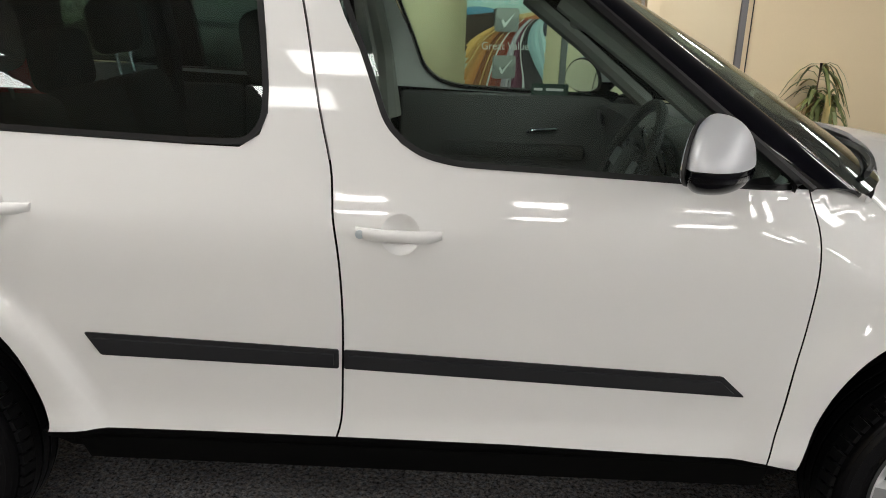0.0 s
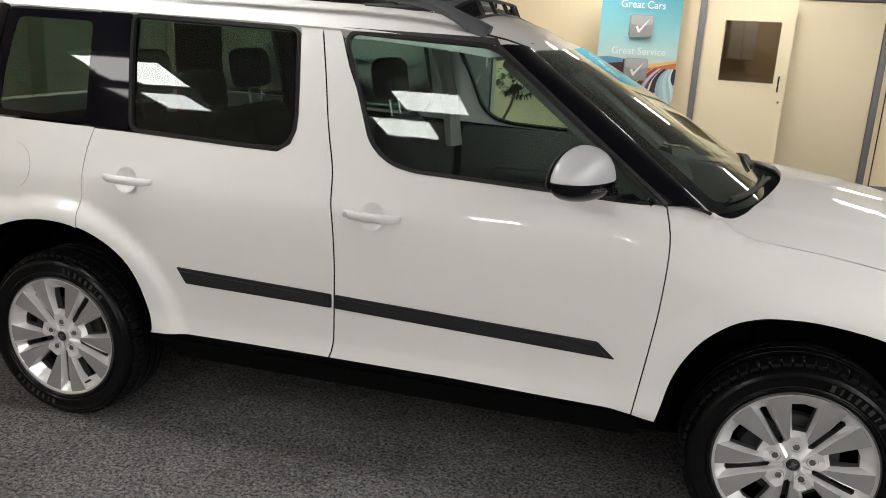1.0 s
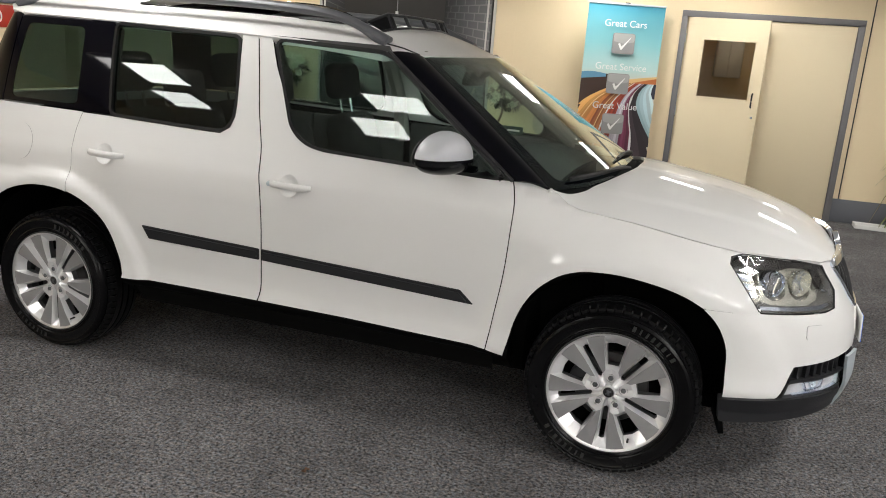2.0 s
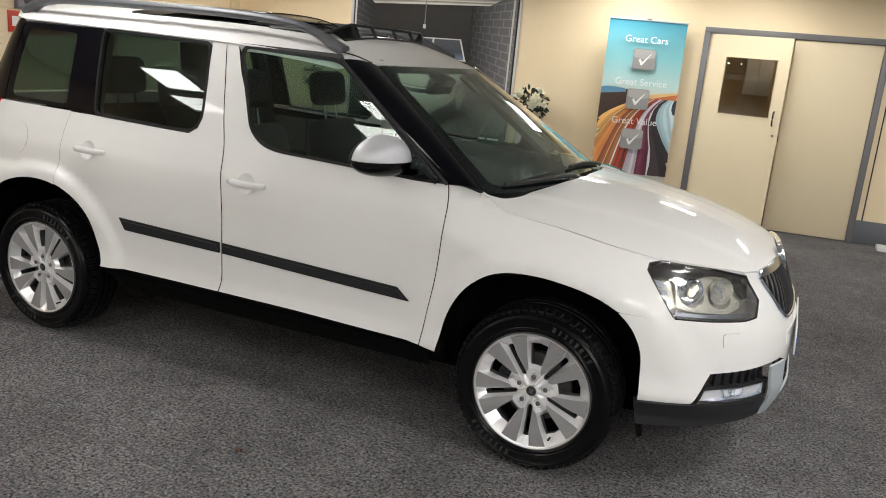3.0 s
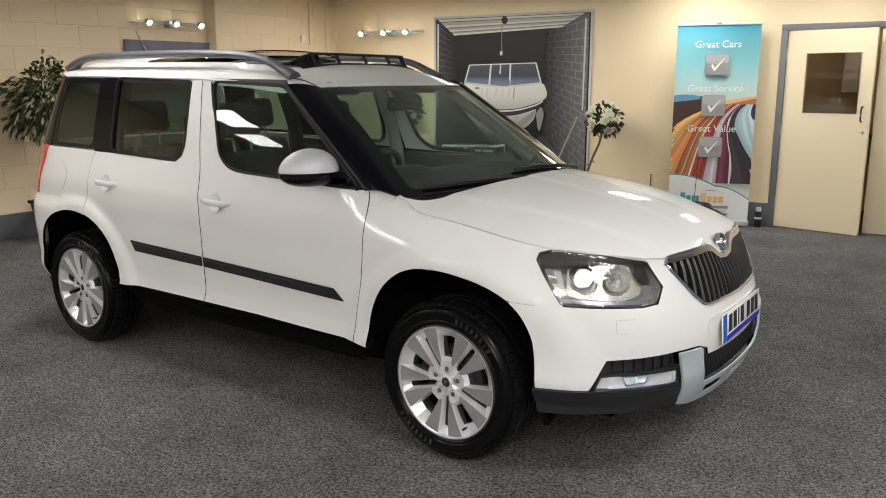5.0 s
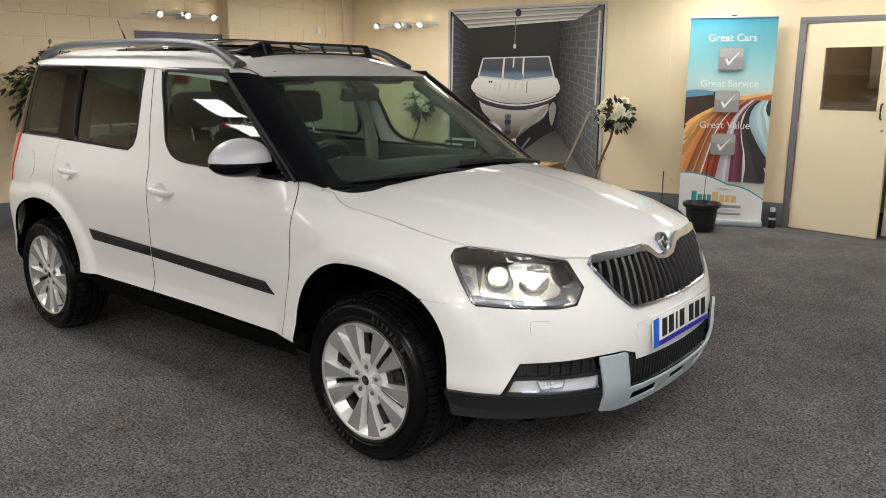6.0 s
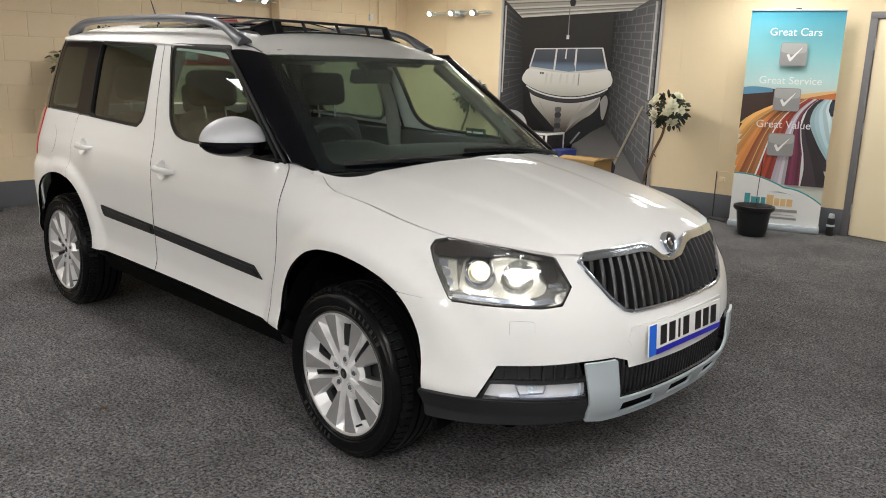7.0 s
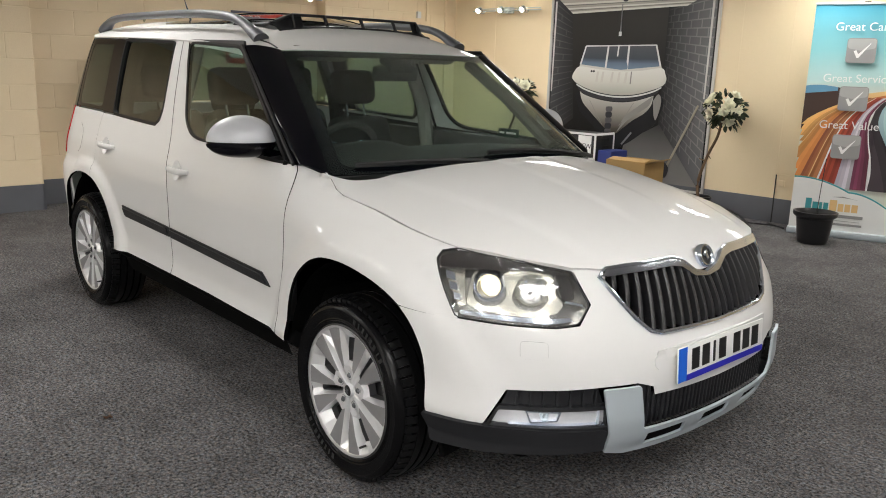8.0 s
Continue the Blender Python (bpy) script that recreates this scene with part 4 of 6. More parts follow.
for mirror in (False, True):
    k = -1 if mirror else 1
    hl = panel("headlamp", [LAMP], skin, HOUSING, car, "clear headlamp with a lit projector and chrome reflector", mirror=mirror, away=MIDDLE, lift=-.054, flange=-.052, step=.03)
    ob = panel("lens", [grown(LAMP, .001)], skin, LENS, hl, mirror=mirror, away=MIDDLE, lift=-.001, flange=.004, back=True, step=.03)
    ob.visible_shadow = False
    panel("bezel", [grown(LAMP, .0016), grown(LAMP, -.0012)], skin, RUBBER, hl, mirror=mirror, away=MIDDLE, lift=.0015, flange=.008, step=.03)
    panel("brow", [rounded([(.352, .862), (.398, .880), (.600, .862), (.752, .834), (.748, .824), (.66, .837), (.58, .839), (.46, .840), (.362, .836)], .004)], skin, SMOKE, hl, mirror=mirror, away=MIDDLE, lift=-.010, flange=.012, step=.03)
    panel("chrome_strip", [rounded([(.448, .710), (.712, .701), (.760, .708), (.750, .718), (.70, .715), (.446, .722)], .004)], skin, CHROME, hl, mirror=mirror, away=MIDDLE, lift=-.012, flange=.03, step=.03)
    circle = lambda s0, z0, r: [(s0 + 1.22 * r * math.cos(a), z0 + r * math.sin(a)) for a in np.linspace(0, 2 * math.pi, 28)[:-1]]
    main = rounded([(.455, .740), (.50, .728), (.66, .720), (.725, .734), (.742, .760), (.722, .780), (.706, .828), (.60, .842), (.46, .847)], .012)
    panel("reflector", [main, circle(.520, .785, .041), circle(.640, .782, .044)], skin, REFLECT, hl, mirror=mirror, away=MIDDLE, lift=-.036, flange=.018, step=.025)
    panel("divider", [rounded([(.706, .830), (.746, .826), (.764, .796), (.768, .768), (.742, .764), (.724, .780), (.708, .808)], .006)], skin, SMOKE, hl, mirror=mirror, away=MIDDLE, lift=-.020, flange=.012, step=.02)
    panel("chrome_strip", [rounded([(.738, .758), (.770, .752), (.796, .746), (.797, .751), (.770, .758), (.740, .764)], .003)], skin, CHROME, hl, mirror=mirror, away=MIDDLE, lift=-.018, flange=.010, step=.02)
    marker = panel("side_marker", [rounded([(.366, .842), (.432, .842), (.456, .738), (.436, .728)], .006)], skin, REFLECT, hl, "clear side marker", mirror=mirror, away=MIDDLE, lift=-.034, flange=.03, step=.025)
    for j in range(3):
        panel("marker_facet", [[(.375 + .020 * j, .832 - .030 * j), (.405 + .016 * j, .828 - .030 * j), (.415 + .012 * j, .806 - .028 * j), (.385 + .018 * j, .810 - .030 * j)]], skin, CHROME, marker, mirror=mirror, away=MIDDLE, lift=-.024, flange=.01, step=.02)
    n = Vector((.70, -.71, 0))
    turn = Vector((n.x, k * n.y, 0)).to_track_quat("Z", "Y").to_matrix().to_4x4()
    p = Vector(skin(.520, .785)) - n * .046
    m = Matrix.Translation((p.x, k * p.y, p.z)) @ turn
    pr = part("projector", moved(lathe([(.050, -.016), (.046, .016), (.043, .024), (.040, .020), (.038, .004), (.038, -.010)], 36), m), CHROME, hl, "round projector lamp")
    ob = part("lens", moved(lathe([(0, .036), (.012, .035), (.022, .030), (.031, .021), (.036, .008), (.036, .003), (0, .003)], 36), m), LENS, pr)
    ob.visible_shadow = False
    part("bulb", moved(lathe([(0, -.002), (.014, -.003), (.019, -.006), (.019, -.010), (0, -.010)], 24), m @ pose(.006, -.002, 0)), LAMP_GLOW, pr)
    p = Vector(skin(.640, .782)) - n * .044
    m = Matrix.Translation((p.x, k * p.y, p.z)) @ turn
    pr = part("bulb_bowl", moved(lathe([(.050, .020), (.046, .010), (.038, -.008), (.024, -.022), (.008, -.030), (0, -.030)], 36), m), REFLECT, hl)
    part("bulb", moved(lathe([(0, .010), (.005, .008), (.007, -.004), (.006, -.028)], 12), m), CHROME, pr)
    for q in (-.030, -.018, .018, .030):
        half = math.sqrt(.044 ** 2 - q * q)
        dep = -.026 + .030 * (abs(q) / .044) ** 2
        part("flute", tube([m @ Vector((q, -half, .006)), m @ Vector((q, -half * .5, dep)), m @ Vector((q, half * .5, dep)), m @ Vector((q, half, .006))], .0028, 5), CHROME, pr)

# windscreen, pillars, cowl
COWL = mat("matt_black_cowl", (.006, .006, .006), .85, spec=.1, vary=.2, scale=20)
def screen(u, v):
    xb, zb, yb = -.13 - .18 * abs(u) ** 4.2, 1.052 - .030 * u * u, .735 * u
    xt, zt, yt = -.852 - .068 * abs(u) ** 4, 1.471 - .006 * abs(u) ** 4, .572 * u
    bulge = 4 * v * (1 - v) * .012 * (1 - .5 * u * u)
    return (xb + (xt - xb) * v + bulge * .5, yb + (yt - yb) * v, zb + (zt - zb) * v + bulge * .8)


FRAME_W = [(-1, 0), (1, 0), (1, 1), (-1, 1)]
ob = panel("windscreen", [FRAME_W], screen, CAR_GLASS, car, away=(-1.2, 0, .6), step=.10, flange=.004, back=True)
ob.visible_shadow = False
band = rounded([(-.945, .055), (.945, .055), (.93, .935), (-.93, .935)], .05)
panel("windscreen_border", [FRAME_W, band], screen, BLACK_GLOSS, car, away=(-1.2, 0, .6), step=.06, lift=-.006, flange=0)
for mirror in (False, True):
    def pillar(u, v):
        a = Vector((-.455, -.797, 1.046)).lerp(Vector((-1.020, -.698, 1.476)), v)
        b = Vector(screen(-1, v))
        p = a.lerp(b, u)
        return p + Vector((.35, -.55, .35)) * (.045 * 4 * u * (1 - u) * (1 - .35 * v))
    panel("windscreen_pillar", [[(0, 0), (1, 0), (1, 1), (0, 1)]], pillar, BLACK_GLOSS, car, "gloss black windscreen pillar", mirror=mirror, away=(-1.2, 0, .8), step=.08, flange=.01)
    part("pillar_seal", tube([Vector((p.x, p.y * (-1 if mirror else 1), p.z)) for p in (pillar(.02, v / 10) + Vector((0, -.004, .002)) for v in range(11))], .008, 6), RUBBER, car)


def cowl(x, y):
    k = (abs(y) / .735) ** 2.4
    return (x - .24 * k, y, 1.044 - .056 * k - .25 * max(0, x + .075))


panel("cowl", [[(-.155, -.70), (-.155, .70), (-.035, .69), (-.035, -.69)]], cowl, COWL, car, "black plastic cowl", away=(0, 0, -2), step=.05, flange=.0)
for y0, y1, ang in ((.60, -.08, 0), (-.12, -.66, 0)):
    base = Vector(screen(y0 / .735, 0)) + Vector((.018, 0, -.010))
    pts = []
    blade = []
    for i in range(9):
        t = i / 8
        u = (y0 + (y1 - y0) * t) / .735
        q = Vector(screen(u, -.005 + .060 * math.sin(min(t * 1.2, 1) * 1.5) * (1 if y0 > 0 else .8)))
        pts.append(base.lerp(q, min(1, t * 2.5)) + Vector((.010, 0, .014)))
        blade.append(q + Vector((.004, 0, .010)))
    wp = part("wiper", tube(pts, [.010 - .006 * i / 8 for i in range(9)], 6), RUBBER, car, "black windscreen wiper")
    part("blade", tube(blade, .006, 5, flat=1.8), RUBBER, wp)

# roof
ROOF = [(-3.22, 1.585), (-3.10, 1.622), (-2.9, 1.640), (-2.5, 1.638), (-1.9, 1.632), (-1.5, 1.622), (-1.2, 1.592), (-1.02, 1.545), (-.94, 1.507), (-.87, 1.478), (-.85, 1.470), (-.80, 1.452)]
CROSSFALL = [(-1.5, .125), (-1.2, .114), (-1.02, .085), (-.92, .050), (-.85, .030)]


def roof_fn(x, y):
    return (x, y, cub(ROOF, x) - cub(CROSSFALL, x) * (abs(y) / .70) ** 2.6)


front_edge = [(screen(u, 1)[0], screen(u, 1)[1]) for u in np.linspace(-1, 1, 17)]
outline = [(-3.06, .55), (-2.96, .645), (-2.86, .680), (-1.5, .698), (-1.04, .692)] + front_edge[::-1] + [(-1.04, -.692), (-1.5, -.698), (-2.86, -.680), (-2.96, -.645), (-3.06, -.55), (-3.15, 0)]
OPEN = rounded([(-1.175, -.45), (-1.175, .45), (-2.42, .45), (-2.42, -.45)], .05)
roof = panel("roof", [outline, OPEN], roof_fn, PAINT, car, away=(-1.5, 0, 0), step=.05, flange=.03)
for mirror in (False, True):
    k = -1 if mirror else 1
    seam = smooth_line([(-1.10, -.585), (-1.02, -.577), (-.96, -.578), (-.935, -.582)], 5)
    part("roof_seam", tube([Vector(roof_fn(p.x, p.y * k)) + Vector((0, 0, .001)) for p in seam], .004, 5), RUBBER, roof)
ob = panel("sunroof_glass", [grown(rounded([(-1.70, -.45), (-1.70, .45), (-2.42, .45), (-2.42, -.45)], .04), -.004)], roof_fn, BLACK_GLOSS, roof, "dark glass sunroof panel", away=(-1.5, 0, 0), step=.06, lift=.004, flange=.006)
ob = panel("sunroof_slider", [rounded([(-1.72, -.44), (-1.72, .44), (-2.30, .44), (-2.30, -.44)], .04)], roof_fn, BLACK_GLOSS, roof, "opened dark glass sunroof panel", away=(-1.5, 0, 0), step=.06, lift=.035, flange=.006, back=True)
# wind deflector at the front of the opening
defl = thing("wind_deflector", None, "")
defl.parent = roof
top, foot = [], []
for y in np.linspace(-.44, .44, 23):
    f = Vector(roof_fn(-1.125 - .035 * (y / .44) ** 2, y))
    fall = ease(.36, .445, abs(y))
    foot.append(f)
    top.append(Vector((f.x - .030 - .045 * fall, f.y, 1.626 - .040 * fall)))
part("top_bar", tube(top, .0085, 8, flat=.8), PLASTIC, defl, "black plastic deflector bar")
part("foot_bar", tube(foot, .0080, 6), PLASTIC, defl)
for y in (-.36, -.18, 0, .18, .36):
    i = min(range(23), key=lambda q: abs(foot[q].y - y))
    part("post", tube([foot[i], top[i]], .0085, 6), PLASTIC, defl)
for i0, i1 in ((0, 3), (19, 22)):
    wing = bmesh.new()
    rows = [[wing.verts.new(f.lerp(t, v)) for f, t in zip(foot[i0:i1 + 1], top[i0:i1 + 1])] for v in (0, 1)]
    for i in range(i1 - i0):
        wing.faces.new((rows[0][i], rows[0][i + 1], rows[1][i + 1], rows[1][i]))
    bmesh.ops.solidify(wing, geom=wing.faces[:], thickness=.006)
    part("end_plate", wing, PLASTIC, defl)
for k in (-1, 1):
    part("arm", tube([top[0 if k < 0 else -1], Vector(roof_fn(-1.32, .455 * k)) + Vector((0, 0, .012)), Vector(roof_fn(-1.55, .455 * k))], .010, 6), PLASTIC, defl)
# roof rails
for k in (-1, 1):
    line = smooth_line([(-1.075, .578, .004), (-1.15, .580, .028), (-1.24, .582, .058), (-1.36, .585, .074), (-1.7, .590, .082), (-2.2, .592, .080), (-2.6, .590, .074), (-2.80, .586, .060), (-2.90, .582, .034), (-2.97, .580, .002)], 5)
    pts = [Vector(roof_fn(p.x, k * p.y)) + Vector((0, 0, p.z)) for p in line]
    n = len(pts)
    radii = [.026 + .012 * (1 - ease(0, 9, min(i, n - 1 - i))) for i in range(n)]
    part("roof_rail", tube(pts, radii, 12, flat=.75), RAIL, car, "grey metal roof rail")
part("aerial", tube([Vector(roof_fn(-3.02, 0)), Vector(roof_fn(-3.02, 0)) + Vector((-.02, 0, .02)), Vector(roof_fn(-3.02, 0)) + Vector((-.13, .0, .19))], [.014, .008, .002], 8), RUBBER, car, "short black roof aerial")

for k in (-1, 1):
    part("air_flap", moved(box(-.012, -.10, -.065, .008, .10, .03, .004), pose(.385, k * .70, .285, 0, -12, k * -8)), SILL, car, "black rubber flap before the wheel")

# tailgate
panel("tailgate", [[(-3.16, .50), (-3.12, 1.12), (XR - .8 * math.pi - (-3.12 - XR), 1.12), (XR - .8 * math.pi - (-3.16 - XR), .50)]], skin, PAINT, car, away=MIDDLE, step=.06)
panel("rear_window", [[(-3.11, 1.13), (-3.11, 1.55), (XR - .8 * math.pi - (-3.11 - XR), 1.55), (XR - .8 * math.pi - (-3.11 - XR), 1.13)]], skin, DARK_GLASS, car, away=MIDDLE, step=.06, flange=.004, back=True)

# near-black inner shell behind the panel gaps, floor pan and wheel housings, coloured as deep shade
for mirror in (False, True):
    def inner(s, z):
        x, y, _ = skin(s, z)
        return (x, y + .030, z)
    panel("inner_panel", [[(-.46, .30), (-.44, 1.035), (-2.44, 1.10), (-2.44, .82), (-2.16, .62), (-2.12, .30)]], inner, CAVITY_SHADE, car, mirror=mirror, away=MIDDLE, flange=0, step=.08)
part("floor_pan", box(-3.2, -.66, .25, .62, .66, .31, .02), CAVITY_SHADE, car)
part("engine_block", box(-.12, -.50, .30, .60, .50, .86, .04), CAVITY_SHADE, car)
part("bulkhead", box(-.42, -.72, .28, -.36, .72, .98, .01), CAVITY_SHADE, car)
part("rear_bulkhead", box(-3.22, -.70, .28, -3.16, .70, 1.05, .01), CAVITY_SHADE, car)
for cx in (0.0, WB):
    for k in (-1, 1):

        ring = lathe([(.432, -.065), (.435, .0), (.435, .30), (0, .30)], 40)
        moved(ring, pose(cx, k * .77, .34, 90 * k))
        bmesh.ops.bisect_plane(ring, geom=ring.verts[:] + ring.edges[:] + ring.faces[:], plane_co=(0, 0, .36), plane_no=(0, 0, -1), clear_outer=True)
        part("wheel_housing", ring, CAVITY_SHADE, car)


# mirrors
def mirror_shell(k, cut_low, cut_high, fat=1.0):
    bm = bmesh.new()
    bmesh.ops.create_uvsphere(bm, u_segments=36, v_segments=22, radius=1)
    for v in bm.verts:
        x, y, z = v.co
        out = -y * -k                       # 1 at the outer end
        v.co = Vector(((.088 if x > 0 else .042) * math.copysign(abs(x) ** .9, x), .132 * math.copysign(abs(y) ** .9, y), (.106 * (1 - .12 * max(0, out)) if z > 0 else .056) * math.copysign(abs(z) ** .92, z)))
    if cut_low is not None:
        bmesh.ops.bisect_plane(bm, geom=bm.verts[:] + bm.edges[:] + bm.faces[:], plane_co=(0, 0, cut_low), plane_no=(0, 0, -1), clear_outer=True)
    if cut_high is not None:
        bmesh.ops.bisect_plane(bm, geom=bm.verts[:] + bm.edges[:] + bm.faces[:], plane_co=(0, 0, cut_high), plane_no=(0, 0, 1), clear_outer=True)
    bmesh.ops.bisect_plane(bm, geom=bm.verts[:] + bm.edges[:] + bm.faces[:], plane_co=(-.030, 0, 0), plane_no=(-1, 0, 0), clear_outer=True)
    bmesh.ops.scale(bm, vec=(fat, fat, 1), verts=bm.verts)
    return bm


MIRROR_CAP = mat("silver_mirror_cap", (.60, .61, .64), .40, metal=.2, vary=.04, scale=20)
for k in (-1, 1):
    mc = Vector((-.707, k * .876, 1.108))
    mm = Matrix.Translation(mc) @ pose(0, 0, 0, 0, 0, k * 27)
    mir = part("door_mirror", moved(mirror_shell(k, .008, None), mm), MIRROR_CAP, car, "silver-capped door mirror")
    part("mirror_base", moved(mirror_shell(k, None, .006, .985), mm), BLACK_GLOSS, mir, "black lower shell")
    part("indicator", moved(mirror_shell(k, -.016, -.004, 1.010), mm), LENS, mir, "clear indicator strip")
    oval = lambda g: [(-.031, .128 * g * math.cos(q), (.094 if math.sin(q) > 0 else .044) * g * math.sin(q)) for q in np.linspace(0, 2 * math.pi, 33)[:-1]]
    for nm, g, x0, mt in (("mirror_rim", 1.0, 0, RUBBER), ("mirror_glass", .93, -.004, CHROME)):
        ob_ = bmesh.new()
        f1 = [ob_.verts.new((p[0] + x0, p[1], p[2])) for p in oval(g)]
        f2 = [ob_.verts.new((p[0] + x0 + .006, p[1], p[2])) for p in oval(g)]
        ob_.faces.new(f1)
        ob_.faces.new(f2[::-1])
        for q in range(32):
            ob_.faces.new((f1[q], f2[q], f2[(q + 1) % 32], f1[(q + 1) % 32]))
        part(nm, moved(ob_, mm), mt, mir)
    part("stalk", tube([mc + Vector((.02, -k * .06, -.030)), mc + Vector((.06, -k * .11, -.040)), mc + Vector((.09, -k * .135, -.050))], [.026, .022, .030], 10, flat=.7), BLACK_GLOSS, mir)

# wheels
# barrel and spoke sides: the silver darkened, recess shade put into the colour
BARREL = mat("shaded_wheel_inside", (.055, .055, .055), .5, metal=.3, vary=.2, scale=20)
SPOKE_WALL = mat("shaded_spoke_side", (.11, .11, .115), .4, metal=.4, vary=.1, scale=20)
def wheel_parts(root):
    R, r = .325, .232
    # tyre: outer face at height 0, running to -.225
    prof = [(r - .012, -.020), (r, -.006), (r + .008, -.003), (r + .011, .0015), (r + .014, .0015), (r + .017, -.001), (r + .021, .002), (r + .024, .0005), (r + .035, .004), (r + .053, .004), (r + .056, .006), (r + .059, .003), (r + .066, -.001), (r + .069, .0005), (r + .074, -.007), (R - .016, -.022), (R - .014, -.040)]
    for z0 in (-.060, -.098, -.136, -.174):
        prof += [(R - .003, z0 + .016), (R - .003, z0 + .004), (R - .007, z0 + .003), (R - .007, z0 - .003), (R, z0 - .004)]
    prof += [(R - .004, -.195), (R - .016, -.212), (r + .04, -.232), (r - .012, -.210)]
    ty = part("tyre", lathe(prof, 96), TYRE, root, "black treaded tyre")
    tb = bmesh.new()
    for i in range(64):
        a = 2 * math.pi * i / 64
        b = box(R - .016, -.0118, -.057, R + .003, .0118, -.020, bm=None)
        for v in b.verts:
            if v.co.z > -.03 and v.co.x > R - .002:
                v.co.x -= .009
        joined(tb, moved(b, pose(0, 0, 0, 0, 0, math.degrees(a)) @ pose(0, 0, 0, 0, 0, 0)))
    part("shoulder_tread", tb, TREAD, ty, smooth=False)
    part("tread_ribs", lathe([(R - .006, -.062), (R + .001, -.063), (R + .001, -.092), (R - .007, -.094), (R - .007, -.101), (R + .001, -.103), (R + .001, -.130), (R - .007, -.132), (R - .007, -.139), (R + .001, -.141), (R + .001, -.168), (R - .007, -.170), (R - .007, -.177), (R, -.179), (R - .004, -.2)], 96), TREAD, ty)
    for start in (40, 220):
        for i, w in enumerate((.006, .002, .006, .005, .005, .004, .003, .006)):
            part("raised_mark", moved(box(r + .030, -w, .0035, r + .050, w, .0052), pose(0, 0, 0, 0, 0, start + i * 5.2)), TYRE_MARK, ty, smooth=False)
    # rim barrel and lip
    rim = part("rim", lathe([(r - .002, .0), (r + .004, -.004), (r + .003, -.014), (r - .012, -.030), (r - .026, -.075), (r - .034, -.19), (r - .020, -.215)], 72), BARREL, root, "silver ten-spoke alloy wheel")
    lip = lathe([(.221, -.006), (.226, -.003), (r + .001, -.002), (r + .004, -.008)], 72)
    part("lip", lip, ALLOY, rim)

    def at(q, deg, z, base, side):
        a = radians(base + side * deg)
        return (q * math.cos(a), q * math.sin(a), z)
    # corners of a tenth of the face: the window's middle at 0 degrees, the slot's at 36
    W = dict(a1=(.2225, 0, -.007), a2=(.2225, 12.0, -.006), a3=(.2225, 29.2, -.006), a4=(.2225, 36, -.010),
             b1=(.187, 0, -.040), b2=(.184, 10.6, -.040), bm=(.150, 10.8, -.034), b3=(.104, 11.0, -.032), b4=(.102, 0, -.034),
             c1=(.090, 0, -.019), c2=(.088, 15.5, -.014), m2=(.155, 13.6, -.008), d1=(.150, 29.0, -.009), d2=(.076, 23.5, -.016),
             e0=(.194, 36, -.034), e1=(.190, 33.0, -.034), em=(.135, 31.8, -.036), e2=(.070, 28.5, -.038), e3=(.062, 36, -.038),
             f1=(.026, 0, -.024), f2=(.026, 18, -.022), f3=(.026, 36, -.027))
    BEVELS = (("a1", "a2", "b2", "b1"), ("a2", "m2", "bm", "b2"), ("m2", "c2", "b3", "bm"), ("c2", "c1", "b4", "b3"), ("a3", "a4", "e0", "e1"), ("a3", "e1", "em", "d1"), ("d1", "em", "e2", "d2"),
              ("c1", "c2", "f2", "f1"), ("c2", "d2", "f2"), ("d2", "e2", "e3", "f3", "f2"))
    WALLS = (("b1", "b2"), ("b2", "bm"), ("bm", "b3"), ("b3", "b4"), ("e0", "e1"), ("e1", "em"), ("em", "e2"), ("e2", "e3"))
    bev = bmesh.new()
    for i in range(5):
        for side in (1, -1):
            base = 88 + 72 * i
            P = {n: at(*q, base, side) for n, q in W.items()}
            for f in BEVELS:
                bev.faces.new([bev.verts.new(P[n]) for n in f])
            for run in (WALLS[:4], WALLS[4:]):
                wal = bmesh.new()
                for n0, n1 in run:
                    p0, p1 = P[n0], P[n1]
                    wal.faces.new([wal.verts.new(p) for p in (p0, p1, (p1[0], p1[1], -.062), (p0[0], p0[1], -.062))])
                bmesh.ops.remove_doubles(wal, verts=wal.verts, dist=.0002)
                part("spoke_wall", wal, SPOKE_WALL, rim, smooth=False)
            sp = bmesh.new()
            top = [sp.verts.new(P[n]) for n in ("a2", "a3", "d1", "d2", "c2", "m2")]
            sp.faces.new(top)
            bmesh.ops.bevel(sp, geom=sp.edges[:], offset=.0012, segments=1, affect="EDGES")
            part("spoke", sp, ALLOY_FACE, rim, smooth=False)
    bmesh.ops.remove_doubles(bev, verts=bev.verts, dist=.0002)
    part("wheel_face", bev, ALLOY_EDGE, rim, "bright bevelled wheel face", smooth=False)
    part("hub_cap", lathe([(0, -.012), (.015, -.013), (.020, -.016), (.022, -.021), (.023, -.034)], 32), INK, rim, "black centre cap")
    for w, h, q in ((.012, .003, 35), (.004, .011, 20)):
        part("cap_mark", moved(box(-w, -h, -.0105, w, h, -.0088, .001, segments=1), pose(0, 0, 0, 0, 0, q)), RAIL, rim)
    part("cap_ring", lathe([(.0195, -.0145), (.0210, -.012), (.0230, -.012), (.0255, -.018), (.0265, -.030)], 32), ALLOY, rim)
    for i in range(5):
        a = radians(88 + 72 * i)
        well = lathe([(.0185, -.022), (.0170, -.0135), (.0155, -.0125), (.0140, -.0155), (.0135, -.030)], 16)
        part("nut_well", moved(well, pose(.055 * math.cos(a), .055 * math.sin(a), -.006)), ALLOY_FACE, rim)
